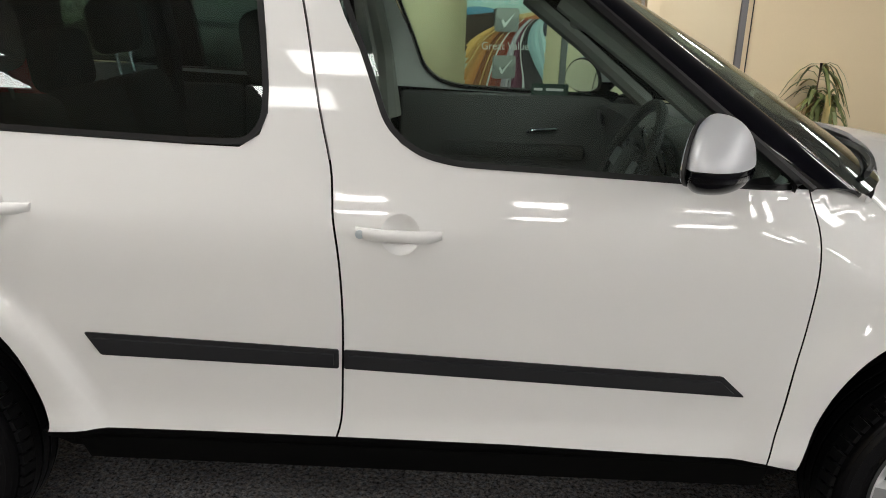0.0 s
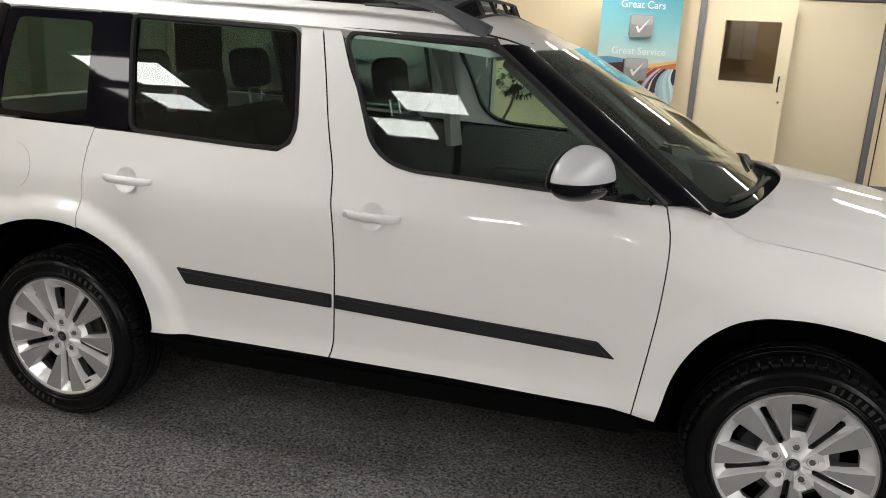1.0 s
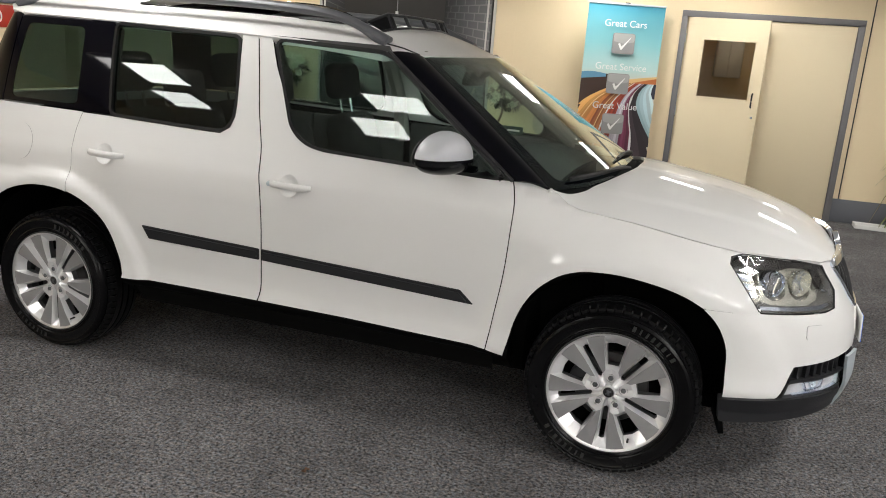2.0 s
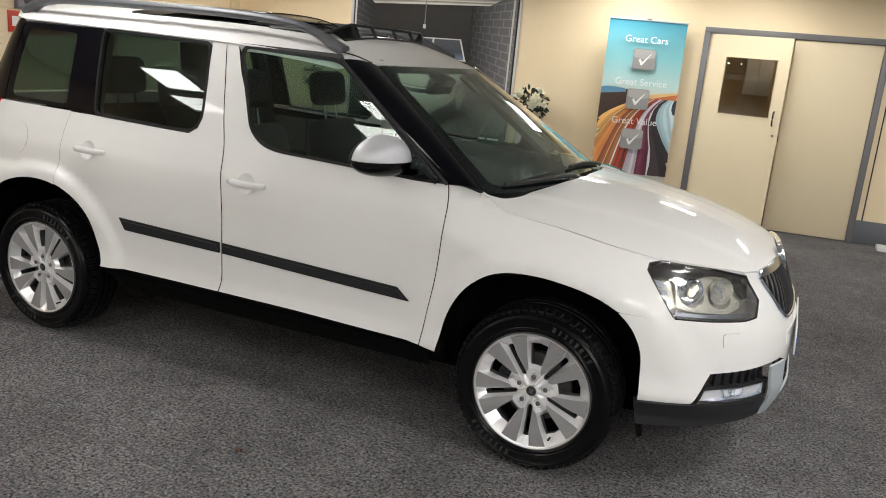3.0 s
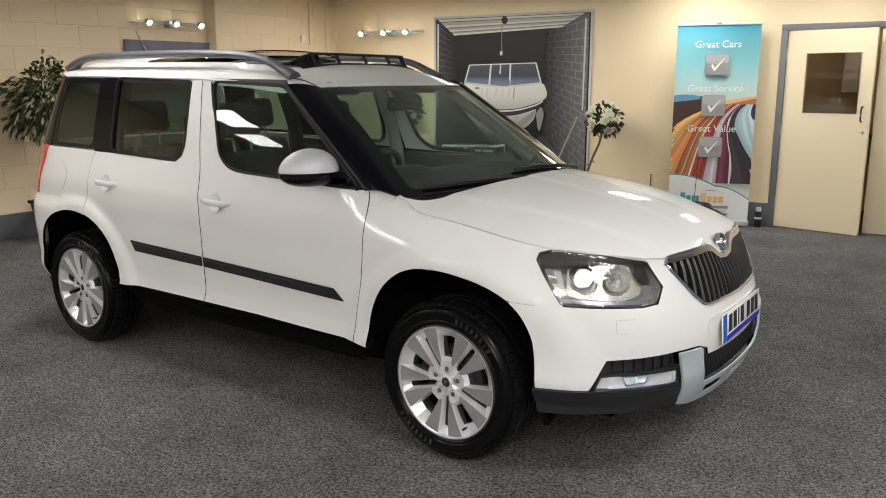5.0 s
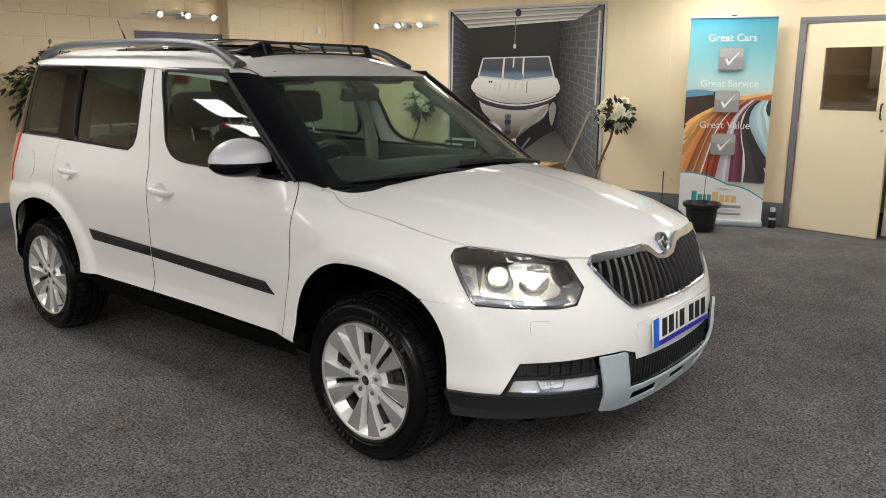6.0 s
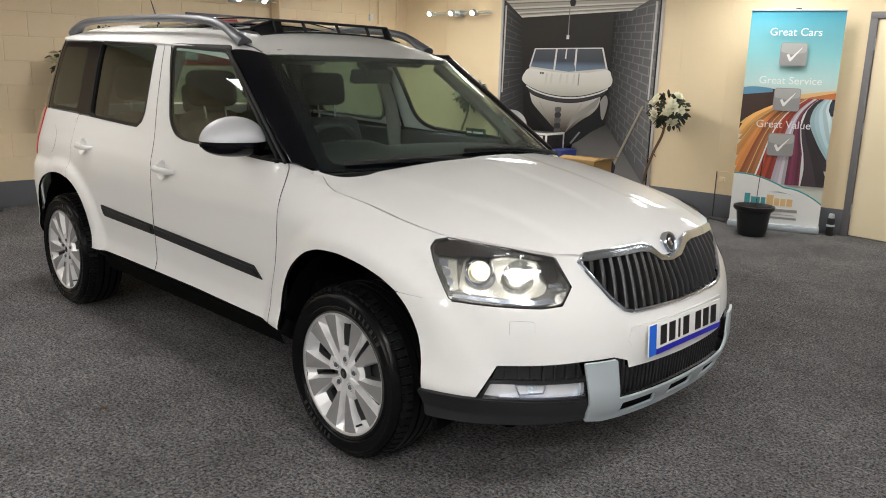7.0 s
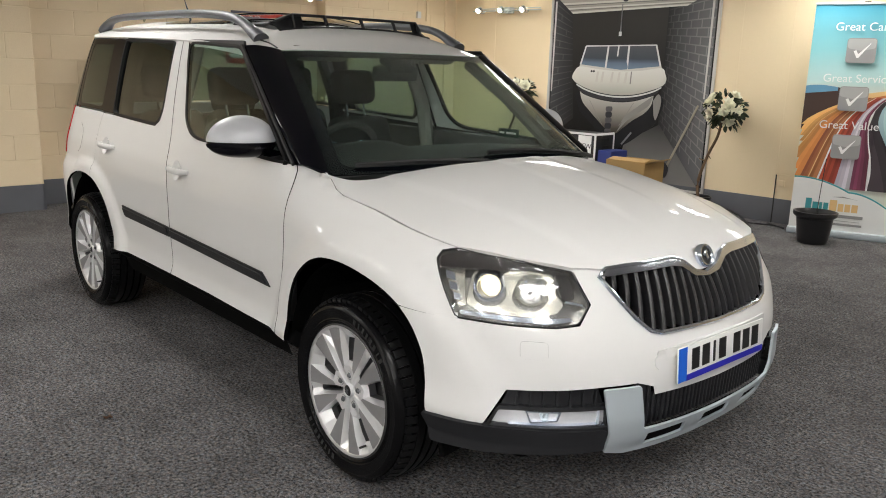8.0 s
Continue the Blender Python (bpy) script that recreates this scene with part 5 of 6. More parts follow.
        nut = lathe([(0, -.008), (.006, -.008), (.0105, -.012), (.0110, -.034)], 6)
        part("wheel_nut", moved(nut, pose(.055 * math.cos(a), .055 * math.sin(a), -.006)), RAIL, rim)
    a = radians(298)
    part("valve", moved(lathe([(0, .016), (.004, .016), (.004, -.01)], 8), pose(.196 * math.cos(a), .196 * math.sin(a), -.016)), INK, rim)
    part("brake_disc", lathe([(.06, -.075), (.135, -.075), (.138, -.080), (.138, -.098), (.06, -.098)], 48), BARREL, root, "grey steel brake disc")
    part("hub_back", lathe([(0, -.07), (.062, -.07), (.066, -.1), (.205, -.112), (.205, -.12)], 40), CAVITY_SHADE, root)
    part("caliper", moved(box(.085, -.06, -.115, .150, .06, -.055, .012), pose(0, 0, 0, 0, 0, 150)), PLASTIC, root)


first = thing("wheel", None, "")
first.parent = car
first.matrix_basis = pose(0, -.884, HUB, 90, 0, 0)
wheel_parts(first)
for m in (pose(WB, -.884, HUB, 90, 0, 0) @ pose(0, 0, 0, 0, 0, 4), pose(0, .884, HUB, -90, 0, 0), pose(WB, .884, HUB, -90, 0, 0)):
    copy_thing(first, m)

# cabin
PILLAR_TRIM = mat("grey_pillar_trim", (.15, .145, .135), .7, vary=.06, scale=10)
def seat(name, x, y, rise=0):
    st = thing(name, None, "")
    st.parent = car
    st.matrix_basis = pose(x, y, 0)
    cush = box(-.26, -.25, .48, .28, .25, .64, .06, segments=3)
    part("cushion", cush, CLOTH, st, "black cloth seat cushion")
    bk = box(-.10, -.24, .0, .06, .24, .56, .06, segments=3)
    for v in bk.verts:
        v.co.y *= 1 - .25 * max(0, v.co.z) / .56
    part("backrest", moved(bk, pose(-.27, 0, .58, 0, -14, 0)), CLOTH, st, "black cloth backrest")
    hd = box(-.055, -.135, 0, .055, .135, .19, .045, segments=3)
    hr = part("headrest", moved(hd, pose(-.455, 0, 1.190 + rise, 0, -8, 0)), CLOTH, st, "black headrest on chrome posts")
    for yy in (-.06, .06):
        part("post", tube([(-.42, yy, 1.06), (-.455, yy, 1.22)], .007, 8), CHROME, hr)
    return st


for y in (-.37, .37):
    seat("front_seat", -1.27, y)
for y in (-.42, 0, .42):
    seat("rear_seat", -2.02, y, 0 if y else -.09)


def dash(u, v):
    hood = .040 * math.exp(-((u + .53) / .27) ** 4) * ease(.40, .75, v)
    return (-.36 - .32 * v, u * .70, .985 + .085 * math.sin(min(1, .10 + v * .80) * math.pi * .72) - .03 * u * u + hood)


panel("dashboard", [[(-1, 0), (1, 0), (1, 1), (-1, 1)]], dash, DASH, car, "dark grey dashboard", away=(-.6, 0, 0), step=.06, flange=.28)
for y, nm in ((-.37, "steering_wheel"),):
    wm = Matrix.Translation((-.785, y, 1.0)) @ pose(0, 0, 0, 0, -64, 0)
    ringb = bmesh.new()
    n1, n2 = 40, 8
    rows = [[ringb.verts.new(((.185 + .016 * math.cos(2 * math.pi * j / n2)) * math.cos(2 * math.pi * i / n1), (.185 + .016 * math.cos(2 * math.pi * j / n2)) * math.sin(2 * math.pi * i / n1), .016 * math.sin(2 * math.pi * j / n2))) for j in range(n2)] for i in range(n1)]
    for i in range(n1):
        for j in range(n2):
            ringb.faces.new((rows[i][j], rows[(i + 1) % n1][j], rows[(i + 1) % n1][(j + 1) % n2], rows[i][(j + 1) % n2]))
    sw = part(nm, moved(ringb, wm), DASH, car, "black steering wheel")
    part("boss", moved(box(-.07, -.06, -.04, .06, .06, .012, .02), wm), DASH, sw)
    part("spoke", moved(box(-.02, -.18, -.015, .03, .18, 0, .006), wm), RAIL, sw)
part("instrument_dials", moved(box(-.012, -.15, -.045, .012, .15, .045, .02), pose(-.690, -.37, 1.045, 0, -18, 0)), INK, car, "black instrument cluster")
for dy in (-.075, .075):
    part("dial_ring", moved(lathe([(.046, 0), (.050, .004), (.054, 0)], 28), pose(-.704, -.37 + dy, 1.045, 0, -108, 0)), CHROME, car)
for yy in (-.60, -.06, .10, .60):
    part("air_vent", moved(box(-.006, -.055, -.028, .006, .055, .028, .012), pose(-.690, yy, .995, 0, -12, 0)), PLASTIC, car, "dashboard air vent")
mi = part("interior_mirror", moved(box(-.02, -.125, -.035, .02, .125, .035, .015), pose(-.875, 0, 1.375, 0, 12, 0)), INK, car, "black rear-view mirror")
part("sensor_box", moved(box(-.05, -.07, -.02, .05, .07, .018, .012), pose(-.865, 0, 1.418, 0, 30, 0)), INK, mi)
part("headliner", sheet("headliner", [[(-3.0, .62), (-1.0, .58), (-1.0, -.58), (-3.0, -.62)], OPEN], lambda x, y: (x, y, roof_fn(x, y)[2] - .045), TRIM_GREY, away=(-1.5, 0, 4), step=.08, flange=0), TRIM_GREY, car, "pale grey headlining")
for k in (-1, 1):
    part("inner_pillar", tube([(-.50, k * .69, 1.05), (-.78, k * .64, 1.27), (-1.00, k * .575, 1.43)], [.034, .030, .030], 8), PILLAR_TRIM, car, "pale grey pillar trim")
    part("inner_pillar", tube([(-1.52, k * .76, .95), (-1.55, k * .735, 1.2), (-1.60, k * .63, 1.48)], [.045, .04, .04], 8), TRIM_GREY, car)
    part("inner_pillar", tube([(-2.40, k * .72, .95), (-2.40, k * .69, 1.2), (-2.42, k * .60, 1.48)], [.05, .05, .05], 8), CLOTH, car)
    for x0, x1, z0 in ((-1.48, -.50, .42), (-2.12, -1.52, .42), (-2.42, -2.125, .84)):
        part("door_card", box(x0, k * .775 - .025, z0, x1, k * .775 + .02, 1.055, .02), DOOR_TRIM, car, "dark grey door lining")
    part("sun_visor", moved(box(-.01, -.17, -.07, .01, .17, .07, .008), pose(-1.0, k * .33, 1.455, 0, 68, 0)), TRIM_GREY, car)
    part("inner_handle", tube(smooth_line([(-.96, k * .748, .905), (-.93, k * .738, .915), (-.88, k * .736, .920), (-.84, k * .745, .922)], 4), .007, 8), CHROME, car, "chrome inner door handle")
    part("armrest", box(-1.30, k * .74 - .03, .80, -.72, k * .74 + .03, .86, .02), DASH, car)
part("window_sticker", box(-.95, .772, 1.055, -.80, .775, 1.10), mat("green_sticker", (.012, .045, .032), .4, vary=.1, scale=30), car, "dark green sticker on the far window", smooth=False)
for a0, a1 in ((-.94, -.905), (-.89, -.82)):
    part("sticker_bar", box(a0, .7705, 1.072, a1, .772, 1.082), WHITE, car, smooth=False)
part("parcel_shelf", box(-3.12, -.66, .98, -2.55, .66, 1.0, .005), CLOTH, car)

# ================= things round the car =================
def flat(pts, depth=0.0, z=0.0):
    """A thin flat piece in the x-z plane, facing -y, its face at y = -depth."""
    bm = bmesh.new()
    a = [bm.verts.new((x, -depth, h)) for x, h in pts]
    b = [bm.verts.new((x, z, h)) for x, h in pts]
    bm.faces.new(a)
    bm.faces.new(b[::-1])
    for i in range(len(pts)):
        bm.faces.new((a[i], a[(i + 1) % len(pts)], b[(i + 1) % len(pts)], b[i]))
    bmesh.ops.triangulate(bm, faces=[f for f in bm.faces if len(f.verts) > 4])
    return bm


def ramp_mat(name, stops, axis, low, high, rough=0.45):
    """A printed colour gradient along one axis of the object."""
    m = mat(name, stops[0][1], rough, spec=0.12)
    nt = m.node_tree
    tc = nt.nodes.new("ShaderNodeTexCoord")
    sp = nt.nodes.new("ShaderNodeSeparateXYZ")
    mr = nt.nodes.new("ShaderNodeMapRange")
    mr.inputs["From Min"].default_value, mr.inputs["From Max"].default_value = low, high
    cr = nt.nodes.new("ShaderNodeValToRGB")
    while len(cr.color_ramp.elements) < len(stops):
        cr.color_ramp.elements.new(0.5)
    for e, (p, c) in zip(cr.color_ramp.elements, stops):
        e.position, e.color = p, (*c, 1)
    nz = nt.nodes.new("ShaderNodeTexNoise")
    nz.inputs["Scale"].default_value = 3.0
    ad = nt.nodes.new("ShaderNodeMath")
    ad.operation = "MULTIPLY_ADD"
    ad.inputs[1].default_value = 0.10 * (high - low)
    nt.links.new(tc.outputs["Object"], nz.inputs["Vector"])
    nt.links.new(tc.outputs["Object"], sp.inputs[0])
    nt.links.new(nz.outputs["Fac"], ad.inputs[0])
    nt.links.new(sp.outputs[axis], ad.inputs[2])
    nt.links.new(ad.outputs[0], mr.inputs["Value"])
    nt.links.new(mr.outputs[0], cr.inputs["Fac"])
    nt.links.new(cr.outputs["Color"], nt.nodes["Principled BSDF"].inputs["Base Color"])
    return m


# ---- pull-up banner ----
BAN = pose(-1.222, 4.962, 0, 0, 0, 20.8)
BW_, BH = .80, 2.03
banner = thing("pull_up_banner", BAN, "tall printed pull-up banner, teal sky over streaks of light", "banner")
SKY = ramp_mat("teal_print", [(0.0, (.66, .66, .58)), (.15, (.50, .68, .66)), (.5, (.25, .54, .57)), (1.0, (.075, .32, .42))], "Z", 1.30, 2.05)
part("printed_sheet", flat([(0, .06), (BW_, .06), (BW_, BH), (0, BH)], .001, .0005), SKY, banner, "printed banner sheet", smooth=False)
PRINT = {n: mat("print_" + n, c, .45, vary=.05, scale=6) for n, c in dict(brown=(.055, .030, .022), amber=(.72, .38, .10), orange=(.55, .17, .05), rust=(.34, .10, .05), red=(.50, .055, .03), pale=(.66, .60, .64), lilac=(.42, .28, .48), maroon=(.20, .03, .07), dark=(.050, .042, .050), ice=(.42, .62, .68), white=(.80, .80, .78), teal=(.05, .30, .32), grey=(.29, .285, .28), light=(.40, .395, .385), ink=(.06, .06, .06), gold=(.75, .50, .22), blue=(.12, .30, .45)).items()}
layer = [0]


def graphic(name, pts, tone, parent=banner, base=.001):
    layer[0] += 1
    return part(name, flat(pts, base + .0004 * layer[0], 0.0), PRINT[tone], parent, smooth=False)


def ribbon(p0, c0, p1, q0, c1, q1, n=10):
    """Points between two bent edges."""
    def bent(a, c, b):
        return [((1 - t) ** 2 * a[0] + 2 * t * (1 - t) * c[0] + t * t * b[0], (1 - t) ** 2 * a[1] + 2 * t * (1 - t) * c[1] + t * t * b[1]) for t in [i / n for i in range(n + 1)]]
    return bent(p0, c0, p1) + bent(q0, c1, q1)[::-1]


graphic("hill", ribbon((0, 1.33), (.25, 1.37), (.62, 1.24), (0, .95), (.2, 1.0), (.60, 1.1)), "brown")
graphic("hill", ribbon((0, 1.335), (.10, 1.36), (.26, 1.33), (0, 1.27), (.10, 1.28), (.26, 1.30)), "blue")
graphic("far_glow", ribbon((.42, 1.27), (.62, 1.31), (.80, 1.33), (.42, 1.18), (.62, 1.22), (.80, 1.26)), "gold")
graphic("far_glow", ribbon((.40, 1.21), (.60, 1.27), (.80, 1.31), (.38, 1.10), (.60, 1.17), (.80, 1.24)), "orange")
# bands of light that run up the print and bend to the far end of the road
LEVEL = (.46, .575, .72, .873, 1.05, 1.17, 1.25)
EDGES = ((-.52, -.40, -.26, -.10, .05, .25, .44), (.02, .06, .11, .17, .26, .39, .52), (.185, .215, .25, .29, .37, .47, .57), (.33, .35, .372, .40, .45, .53, .62),
         (.46, .47, .472, .475, .50, .565, .65), (.60, .61, .595, .56, .54, .59, .67), (1.0, .88, .775, .68, .61, .635, .71), (1.2, 1.02, .92, .84, .80, .755, .775), (1.3, 1.2, 1.1, 1.0, .90, .83, .81))
BANDS = (((.90, .55, .18), (.62, .22, .06), 9), ((.26, .075, .035), (.58, .24, .09), 6), ((.50, .085, .035), (.30, .045, .03), 5), ((.52, .46, .54), (.66, .62, .66), 4), ((.24, .05, .11), (.13, .03, .05), 5), ((.050, .036, .042), (.036, .030, .034), 3), ((.38, .56, .62), (.58, .72, .74), 5), ((.03, .035, .06), (.05, .06, .10), 2))
flick = random.Random(12)


def edge_at(k, f, z):
    lo = cub(list(zip(LEVEL, EDGES[k])), z)
    hi = cub(list(zip(LEVEL, EDGES[k + 1])), z)
    return min(.80, max(0, lo + (hi - lo) * f))


def band_strip(k, f0, f1, tone):
    zs = [.44 + (1.25 - .44) * i / 16 for i in range(17)]
    left = [(edge_at(k, f0, z), z) for z in zs]
    right = [(edge_at(k, f1, z), z) for z in zs]
    keep = [i for i in range(17) if right[i][0] - left[i][0] > 1e-4]
    if len(keep) > 1:
        graphic("streak", [left[i] for i in keep] + [right[i] for i in reversed(keep)], tone)


for k, (c0, c1, n) in enumerate(BANDS):
    for q in range(n):
        f = (q + .5) / n
        wob = flick.uniform(.72, 1.25)
        key = "band_%d_%d" % (k, q)
        PRINT[key] = mat("print_streak", tuple(min(.9, (a + (b - a) * f) * wob) for a, b in zip(c0, c1)), .45, vary=.12, scale=7)
        band_strip(k, q / n, (q + 1) / n, key)
for k, f0, f1 in ((1, .90, 1.0), (4, .90, 1.0), (1, .42, .47), (0, .55, .575)):
    band_strip(k, f0, f1, "white" if f0 > .8 else "gold")
swoop = [(0, .06)] + ribbon((0, .515), (.22, .53), (.46, .405), (0, .515), (.22, .53), (.46, .405))[:11] + ribbon((.46, .405), (.62, .405), (.80, .27), (0, 0), (0, 0), (0, 0))[:11] + [(.80, .06)]
graphic("swoop_line", [(x, h + .013 if h > .1 else h) for x, h in swoop], "teal")
graphic("swoop", swoop, "white")
# the maker's mark as plain shapes
for i, (x0, x1, tone) in enumerate(((.12, .17, "teal"), (.18, .225, "teal"), (.235, .26, "teal"), (.27, .31, "teal"), (.32, .38, "gold"), (.39, .435, "gold"), (.445, .49, "gold"), (.50, .55, "gold"))):
    graphic("mark", [(x0, .235), (x1, .235), (x1, .335 if i in (0, 4) else .305), (x0, .335 if i in (0, 4) else .305)], tone)
graphic("mark", [(.33, .362), (.42, .372), (.56, .345), (.50, .355), (.42, .362)], "grey")
graphic("mark", [(.33, .178), (.60, .178), (.60, .206), (.33, .206)], "grey")
graphic("mark", [(.24, .148), (.58, .148), (.58, .153), (.24, .153)], "light")
graphic("mark", [(.22, .108), (.60, .108), (.60, .128), (.22, .128)], "grey")
face_y = -(.001 + .0004 * (layer[0] + 2))
for text, x, z in (("Great Cars", .40, 1.812), ("Great Service", .40, 1.376), ("Great Value", .385, .972)):
    words(text, .098, PRINT["white"], pose(x, face_y, z, 90), banner, label="white lettering")
for x, z in ((.40, 1.645), (.39, 1.235), (.385, .815)):
    w, h = .115, .105
    layer[0] += 1
    d = -face_y + .0008
    part("tick_box", flat(rounded([(x - w, z - h), (x + w, z - h), (x + w, z + h), (x - w, z + h)], .03), d), PRINT["grey"], banner, smooth=False)
    part("tick_top", flat(rounded([(x - w + .006, z + .02), (x, z - .002), (x + w - .006, z + .02), (x + w - .006, z + h - .006), (x - w + .006, z + h - .006)], .02), d + .0006), PRINT["light"], banner, smooth=False)
    part("tick", flat([(x - .058, z - .005), (x - .038, z + .004), (x - .020, z - .03), (x + .072, z + .068), (x + .066, z + .052), (x - .016, z - .062), (x - .030, z - .062)], d + .0012), PRINT["white"], banner, smooth=False)
part("top_rail", box(-.004, -.012, BH, BW_ + .004, .008, BH + .016, .003), SATIN, banner)
part("clip", box(.375, -.010, BH + .014, .425, .010, BH + .026, .003), INK, banner)
part("base", box(-.01, -.07, .002, BW_ + .01, .09, .062, .012), SATIN, banner, "silver banner base")
part("pole", tube([(.40, .03, .06), (.40, .03, BH)], .010, 8), SATIN, banner)

# ---- large garage print on the wall ----
U0, U1, H0, H1 = -4.35, -2.315, .20, 2.235
PIC = BW
pic = thing("wall_print", PIC, "large framed grey print of a motor boat in a brick garage", "picture")
pm = {n: mat("garage_" + n, c, .5, vary=v, scale=s, spec=0.12) for n, (c, v, s) in dict(dark=((.0158, .0158, .0173), .3, 3), wall=((.108, .108, .1152), .3, 3), mortar=((.1872, .1872, .1944), .4, 5), door=((.36, .3528, .3312), .15, 6), floor=((.0936, .0936, .0972), .3, 3), hull=((.4032, .396, .3672), .08, 5), shade=((.216, .2088, .1944), .1, 5), stripe=((.036, .036, .0396), .1, 5), glass=((.0936, .1512, .2376), .35, 8), line=((.5184, .5184, .504), .05, 5), wood=((.3024, .2736, .216), .1, 8), border=((.5472, .5328, .504), .05, 6)).items()}
pm["hull"] = ramp_mat("garage_hull", [(0.0, (.073, .063, .052)), (.45, (.261, .245, .219)), (1.0, (.470, .459, .418))], "Z", .80, 1.24)
pm["deck"] = ramp_mat("garage_deck", [(0.0, (.333, .323, .282)), (.5, (.504, .494, .444)), (1.0, (.585, .575, .534))], "Z", 1.16, 1.46)
pm["right"] = ramp_mat("garage_right_wall", [(0.0, (.018, .018, .018)), (.35, (.058, .058, .060)), (1.0, (.151, .151, .156))], "X", -2.86, -2.36)
pm["left"] = ramp_mat("garage_left_wall", [(0.0, (.078, .078, .081)), (.6, (.039, .039, .041)), (1.0, (.022, .022, .022))], "X", -4.40, -4.0)
pm["floor"] = ramp_mat("garage_floor", [(0.0, (.270, .261, .252)), (.5, (.135, .131, .126)), (1.0, (.022, .022, .022))], "Z", .22, .95)
pm["glass"] = ramp_mat("garage_glass", [(0.0, (.15, .20, .27)), (.30, (.11, .15, .20)), (.48, (.055, .062, .074)), (1.0, (.075, .078, .085))], "Z", 1.42, 1.70)
pm["right_mortar"] = ramp_mat("garage_right_joint", [(0.0, (.032, .032, .032)), (.4, (.099, .099, .101)), (1.0, (.243, .238, .234))], "X", -2.86, -2.36)
pm["left_mortar"] = ramp_mat("garage_left_joint", [(0.0, (.145, .142, .138)), (.6, (.069, .069, .069)), (1.0, (.024, .024, .024))], "X", -4.40, -4.0)
pm["back"] = ramp_mat("garage_back_wall", [(0.0, (.0086, .0086, .0086)), (.45, (.0158, .0151, .0151)), (1.0, (.0331, .031, .0288))], "Z", .5, 2.05)
pm["deck_shade"] = mat("garage_deck_shade", (.457, .437, .389), .4, vary=.1, scale=12)
pm["red"] = mat("garage_engine", (.0576, .054, .0576), .4, vary=.5, scale=30)
pm["door"] = ramp_mat("garage_up_door", [(0.0, (.298, .282, .248)), (1.0, (.381, .364, .323))], "Z", 2.05, 2.23)
pm["rib"] = mat("garage_door_rib", (.546, .522, .464), .4, vary=.06, scale=9)
pm["gap"] = mat("garage_door_gap", (.144, .1368, .1224), .4, vary=.1, scale=9)
depth = [.006]


def print_piece(name, pts, tone, level=None):
    """A printed shape, its corners on a sheet of 55..790 by 45..880 units."""
    if level is None:
        depth[0] += .00015
    return part(name, flat([(U0 + (px - 55) / 735 * (U1 - U0), min(H1 - .002, 2.3484 - py * .002487)) for px, py in pts], level or depth[0]), pm[tone], pic, smooth=False)


def bowed(*ends, n=5):
    """A smooth outline through the points."""
    return [(p.x, p.y) for p in smooth_line([(x, y, 0) for x, y in ends], n)]


part("backing", box(U0, -.006, H0, U1, -.001, H1), pm["back"], pic, smooth=False)
for c in ((U0 - .03, H0 - .03, U0, H1 + .03), (U1, H0 - .03, U1 + .03, H1 + .03), (U0, H1, U1, H1 + .03), (U0, H0 - .03, U1, H0)):
    part("frame", box(c[0], -.022, c[1], c[2], -.001, c[3], .004), pm["border"], pic, "pale frame edge")
print_piece("left_bricks", [(60, 45), (150, 122), (185, 600), (60, 700)], "left")
print_piece("right_bricks", [(782, 45), (590, 110), (585, 600), (735, 800), (782, 860)], "right")
bricks = random.Random(8)
for i in range(19):
    t = i / 19
    y0, y1 = 75 + 620 * t, 140 + 460 * t
    print_piece("mortar_line", [(62, y0), (150 + 34 * t, y1), (150 + 34 * t, y1 + 3), (62, y0 + 5)], "left_mortar", .0066)
    y2, y3 = 75 + 735 * t, 120 + 485 * t
    print_piece("mortar_line", [(780, y2), (592, y3), (592, y3 + 3), (780, y2 + 6)], "right_mortar", .0066)
    for q in range(5):
        f = (q + (.5 if i % 2 else .12)) / 5
        f = 1 - (1 - f) ** 1.25
        xa, ya = 780 - 188 * f, y2 + (y3 - y2) * f
        h = (735 * (1 - f) + 485 * f) / 19
        print_piece("mortar_line", [(xa - 2, ya), (xa + 2, ya), (xa + 1.5, ya + h), (xa - 2.5, ya + h)], "right_mortar", .0069)
    if i % 2:
        f = bricks.uniform(.25, .6)
        xa, ya = 62 + 105 * f, y0 + (y1 - y0) * f
        print_piece("mortar_line", [(xa - 2, ya), (xa + 2, ya), (xa + 2, ya + 29 - 6 * f), (xa - 2, ya + 29 - 6 * f)], "left_mortar", .0069)
depth[0] = .0072
print_piece("garage_door", [(64, 48), (764, 48), (668, 104), (148, 124)], "door")
for k0, k1, tone in ((.0, .14, "rib"), (.14, .20, "gap"), (.40, .52, "rib"), (.52, .58, "gap"), (.70, .80, "rib"), (.80, .85, "gap"), (.92, 1.04, "rib")):
    edge = lambda k: ((64 + 84 * k, 48 + 76 * k), (764 - 96 * k, 48 + 56 * k))
    (xa, ya), (xb, yb) = edge(k0)
    (xc, yc), (xd, yd) = edge(k1)
    print_piece("door_rib", [(xa, ya), (xb, yb), (xd, yd), (xc, yc)], tone)
for x0, x1 in ((62, 70), (764, 772)):
    print_piece("door_track", [(x0, 70), (x1, 70), (x1 - 4, 480), (x0 - 2, 480)], "border")
print_piece("door_lock", bowed((384, 60), (398, 44), (414, 60), (408, 80), (390, 80), n=3), "stripe")
print_piece("garage_floor", [(440, 700), (520, 640), (590, 598), (735, 800), (782, 862), (782, 905), (380, 905)], "floor")
print_piece("garage_gloom", bowed((190, 470), (215, 560), (300, 640), (360, 720), (440, 700), (520, 640), (575, 590), (590, 480), (400, 470)), "dark")
